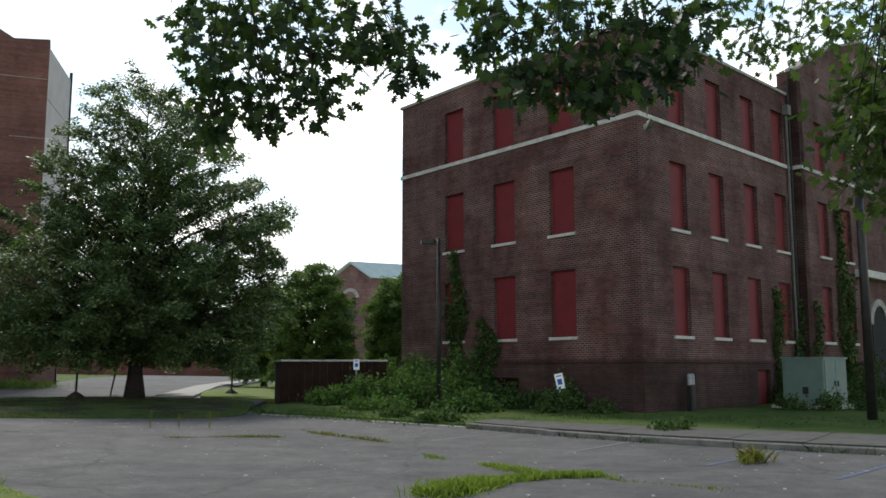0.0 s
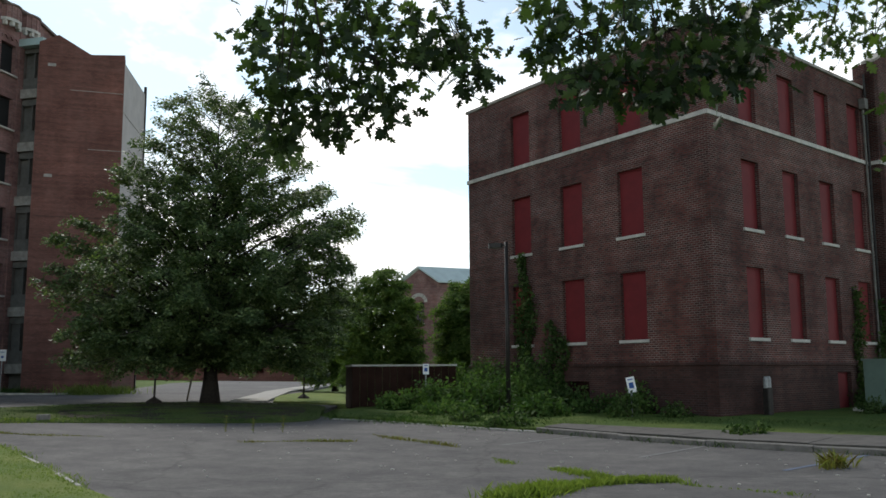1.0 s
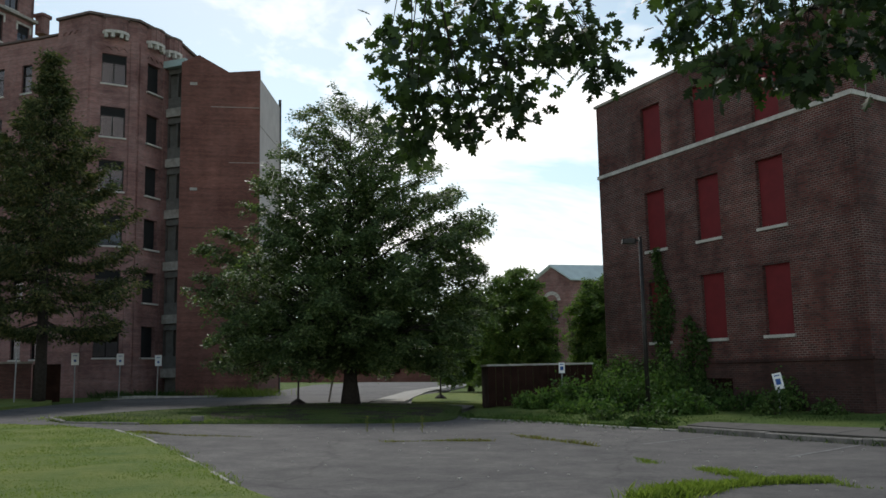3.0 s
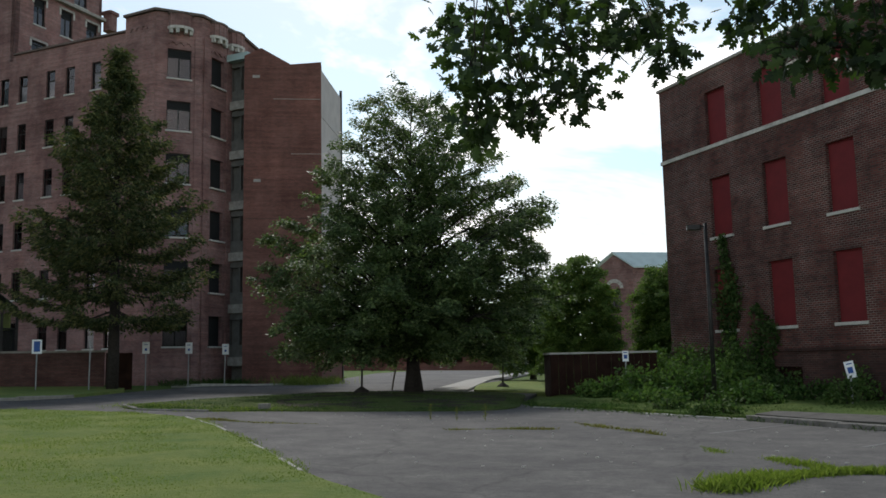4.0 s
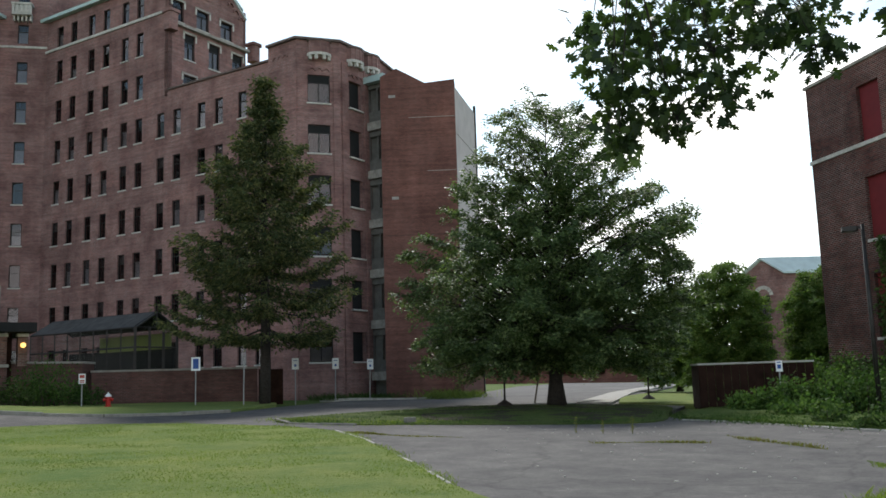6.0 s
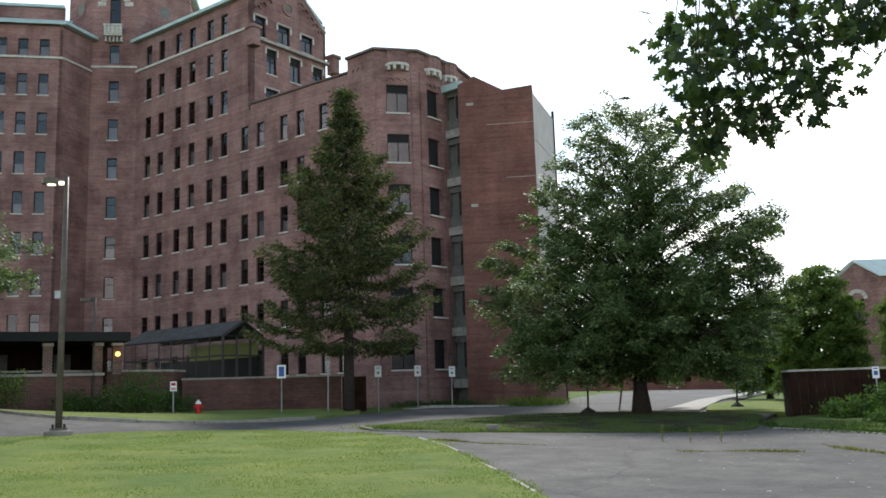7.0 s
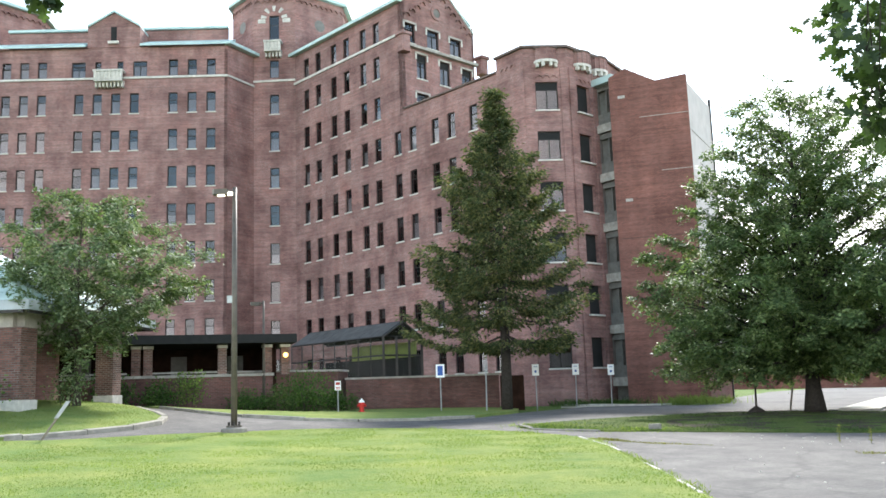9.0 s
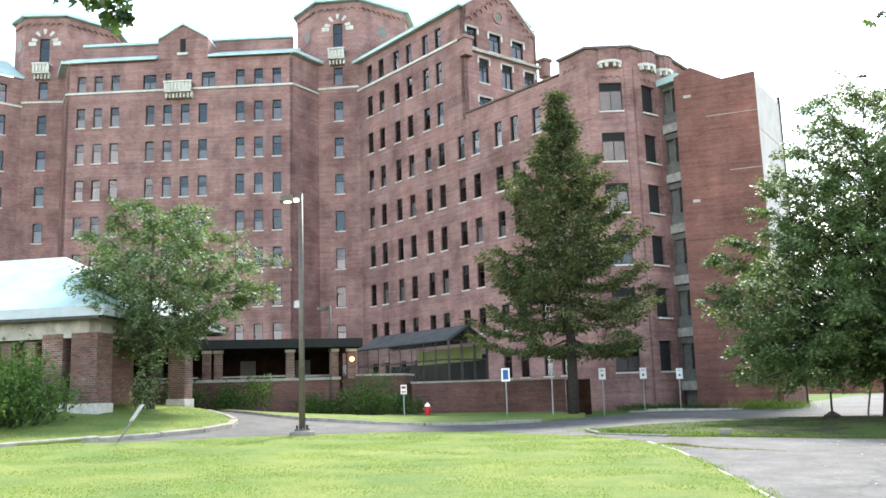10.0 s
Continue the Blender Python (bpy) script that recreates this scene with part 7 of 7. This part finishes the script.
for s in (0.3, 4.2, 4.75, 8.2, PF.len - 0.25, PF.len + 0.62):
    Shape().box(PF.at(s, 4.22, -0.2), (0.5, 0.5, 0.14), PF.d, 0.02).put("column_cap", STONE, po)
    Shape().box(PF.at(s, 3.55, -0.2), (0.42, 0.42, 1.5), PF.d, 0.02).put("column", PORCH_BRICK, po)
Shape().box(PF.at(PF.len / 2 + 0.2, 4.55, -2.3), (PF.len + 1.8, 6.0, 0.42), PF.d).put("roof", BLACK_PAINT, po, "flat dark roof with a deep fascia")
Shape().box(PF.at(PF.len / 2, 1.1, -1.7), (PF.len, 2.6, 0.6), PF.d).put("floor_slab", CONCRETE, po)
for s in (2.2, 6.4):
    Shape().box(PF.at(s, 3.0, -0.18), (3.2, 0.12, 0.08), PF.d).put("railing", STONE_DARK, po)
glb = Mat("warm_globe", 0.4)
glb.color((0.9, 0.7, 0.35))
glb.b.inputs["Emission Color"].default_value = (1.0, 0.62, 0.16, 1)
glb.b.inputs["Emission Strength"].default_value = 1.6
c = PF.at(PF.len + 0.62, 3.75, 0.12)
wl_ = thing("wall_lamp", tuple(c), "glowing amber globe lamp on the porch column", "lamp")
sh = Shape()
for i in range(7):
    a = math.pi * i / 6
    sh.tube([c + Vector((0, 0, 0.12 * math.cos(a))), c + Vector((0, 0, 0.12 * math.cos(min(math.pi, a + math.pi / 6))))], [0.12 * math.sin(a) + 0.002, 0.12 * math.sin(min(math.pi, a + math.pi / 6)) + 0.002], 12, False)
sh.put("globe", glb.m, wl_, smooth=True)
Shape().box(c - Vector((PF.n.x, PF.n.y, 0)) * 0.14, (0.1, 0.12, 0.16), PF.d).put("bracket", DARK_METAL, wl_)

# porte-cochere with a hipped copper roof on brick piers
pc = thing("porte_cochere", (-34, 12.5, land(-33, 14)), "brick-piered drive-through canopy with a pale green hipped roof", "canopy")
c0 = Vector((-30.5, 13.8))
ux, uy = Vector((-4.8, 7.0)).normalized(), Vector((-7.0, -4.8)).normalized()
A_, B_ = 10.0, 13.0
Z0 = 5.2


EAVE = plain("grey_eave_metal", (0.40, 0.43, 0.45), 0.08, 2, 0.5)


def rp(a, b, z):
    q = c0 + ux * a + uy * b
    return Vector((q.x, q.y, z))


ov = [rp(0, 0, Z0), rp(A_, 0, Z0), rp(A_, B_, Z0), rp(0, B_, Z0)]
rdg = [rp(4.3, 4.3, Z0 + 2.6), rp(4.3, B_ - 4.3, Z0 + 2.6)]
Shape().add(ov + rdg, [(1, 0, 4), (2, 1, 4, 5), (3, 2, 5), (0, 3, 5, 4), (0, 1, 2, 3)]).put("roof", COPPER, pc, "pale green copper hipped roof")
for a, b in ((0, 1), (1, 2), (2, 3), (3, 0)):
    m, d = (ov[a] + ov[b]) / 2, (ov[b] - ov[a])
    Shape().box(m + Vector((0, 0, -0.16)), (d.length + 0.1, 0.16, 0.34), d.xy.normalized()).put("fascia", EAVE, pc)
    # thin dark strip along the underside of each eave
    Shape().box(m + Vector((0, 0, -0.38)), (d.length - 0.2, 0.1, 0.1), d.xy.normalized()).put("drip_edge", DARK_METAL, pc)
for a, b, c_, d_ in ((0.8, 0.8, 7.8, 0.8), (0.8, 0.8, 0.8, B_ - 0.8), (7.8, 0.8, 7.8, B_ - 0.8)):
    q0, q1 = rp(a, b, 0), rp(c_, d_, 0)
    m, d = (q0 + q1) / 2, q1 - q0
    Shape().box((m.x, m.y, 4.55), (d.length, 0.55, 0.75), d.xy.normalized()).put("beam", STONE_DARK, pc, "pale stone beam")
for a, b, wx in ((0.9, 0.9, 1.0), (0.9, 2.2, 0.8), (7.7, 0.9, 0.75), (7.7, 5.0, 0.75), (0.9, 12.0, 1.0), (7.7, 12.0, 0.8)):
    q = rp(a, b, 0)
    zb_ = land(q.x, q.y)
    Shape().box((q.x, q.y, (zb_ + 4.2) / 2 + 0.1), (wx, wx, 4.2 - zb_ + 0.05), ux).put("pier", PORCH_BRICK, pc)
    Shape().box((q.x, q.y, zb_ + 0.16), (wx + 0.12, wx + 0.12, 0.5), ux, 0.03).put("plinth", STONE, pc)
for k in range(8):
    q = rp(0.9, 3.2 + k * 0.95, 0)
    Shape().box((q.x, q.y, 3.35), (0.4, 0.42, 1.5), uy).put("screen_pier", PORCH_BRICK, pc)
q0 = rp(0.9, 7.0, 0)
Shape().box((q0.x, q0.y, 1.9), (9.2, 0.4, 1.6), uy).put("screen_wall", PORCH_BRICK, pc)
q0 = rp(7.4, 7.5, 0)
Shape().box((q0.x, q0.y, 2.6), (9, 0.3, 3.2), uy).put("rear_screen", MB_BRICK, pc)

for i, (x, y, rx, h, n, m) in enumerate(((-29.9, 10.6, 2.2, 2.6, 8500, LIT_SHRUB), (-28.0, 7.8, 1.8, 2.0, 5000, LIT_SHRUB), (-38.3, 21.3, 1.0, 1.7, 1700, SHRUB), (-36.9, 22.9, 1.0, 1.3, 1300, SHRUB), (-36.4, 24.0, 0.6, 2.2, 700, BACK_LEAF), (-35.4, 26.6, 0.9, 1.2, 1200, SHRUB), (-34.9, 28.2, 0.9, 1.5, 1200, WEED), (-35.0, 30.0, 1.2, 2.5, 2600, SHRUB), (-34.6, 31.9, 0.9, 1.3, 1300, SHRUB))):
    bush("shrub", (x, y), rx, rx * 0.85, h, n, 0.13, m, "rounded leafy green shrub before the porch" if i > 1 else "large leafy green shrub beside the brick piers", 200 + i, "porch shrubs")

# ---- far brick house and low wall beyond the road ----
ho = thing("brick_house", (-10, 106, land(-10, 106)), "far brick house with a gable and pale green roof", "house")
HA, HB, HC = Vector((-13.6, 104.6)), Vector((-9.2, 103.4)), Vector((2.5, 110))
H1, H2 = Wall(HA, HB), Wall(HB, HC)
h_op = [(1.6, 3.0, 7.2, 9.6), (1.7, 2.9, 3.4, 5.4)]
H1.build("wall", MB_BRICK, ho, -0.5, 11.9, h_op, 0.35)
h2_op = [(1.0 + 2.6 * i, 2.1 + 2.6 * i, z, z + 2.1) for i in range(5) for z in (3.2, 7.0)]
H2.build("wall", MB_BRICK, ho, -0.5, 11.9, h2_op, 0.35)
for w, ops in ((H1, h_op), (H2, h2_op)):
    for a, b, z0, z1 in ops:
        window_in(w, ho, (a + b) / 2, z0, b - a, z1 - z0, "double", STONE)
# added black sheets that stand in for the house's unlit rooms
Shape().box(H1.at(H1.len / 2, 5.7, -1.6), (H1.len - 0.9, 0.1, 12.0), H1.d).put("inner_wall", DARK_ROOM, ho)
Shape().box(H2.at(H2.len / 2 + 0.8, 5.7, -1.6), (H2.len - 2.2, 0.1, 12.0), H2.d).put("inner_wall", DARK_ROOM, ho)
sh = Shape()
g3 = [H1.at(0, 11.9), H1.at(H1.len, 11.9), H1.at(H1.len / 2, 13.5)]
gb = [v - Vector((H1.n.x, H1.n.y, 0)) * 0.35 for v in g3]
sh.add(g3 + gb, [(0, 1, 2), (5, 4, 3), (0, 3, 4, 1), (1, 4, 5, 2), (2, 5, 3, 0)]).put("gable", MB_BRICK, ho)
back = Vector((HC.x - HB.x, HC.y - HB.y, 0))
q = [H1.at(H1.len + 0.3, 11.8, 0.3), H1.at(H1.len / 2, 13.6, 0.3), H1.at(-0.3, 11.8, 0.3)]
q2 = [v + back for v in q]
sh = Shape()
sh.add(q + q2 + [v + Vector((0, 0, 0.2)) for v in q + q2], [(0, 3, 4, 1), (1, 4, 5, 2), (6, 7, 10, 9), (7, 8, 11, 10), (0, 6, 9, 3), (2, 5, 11, 8), (0, 1, 7, 6), (1, 2, 8, 7)])
sh.put("roof", PALE_ROOF, ho, "pale green metal roof")
for j in range(7):
    a = math.pi * (j + 0.5) / 7
    pts = [(math.cos(t) * r_, math.sin(t) * r_) for t, r_ in ((a - 0.2, 0.7), (a - 0.2, 1.1), (a + 0.2, 1.1), (a + 0.2, 0.7))]
    f = [H1.at(2.3 + x, 9.6 + y, 0.05) for x, y in pts]
    g = [H1.at(2.3 + x, 9.6 + y, -0.02) for x, y in pts]
    Shape().add(f + g, [(0, 1, 2, 3), (0, 4, 5, 1), (1, 5, 6, 2), (2, 6, 7, 3), (3, 7, 4, 0)]).put("arch_stone", STONE, ho)
fb = thing("far_building", (-40, 125, land(-40, 125)), "low far brick building behind the linden", "building")
FBW = Wall((-62, 128), (-16, 134))
FBW.build("wall", PYL_BRICK, fb, -0.5, 3.2, [(3 + 5 * i, 5 + 5 * i, 1.6, 2.6) for i in range(8)], 0.4)
Shape().box(FBW.at(23, 3.3, -2.5), (46.6, 6, 0.2), FBW.d).put("roof", TAR, fb)
Shape().box(FBW.at(23, 1.6, -4.5), (46, 0.2, 3.2), FBW.d).put("rear_wall", PYL_BRICK, fb)
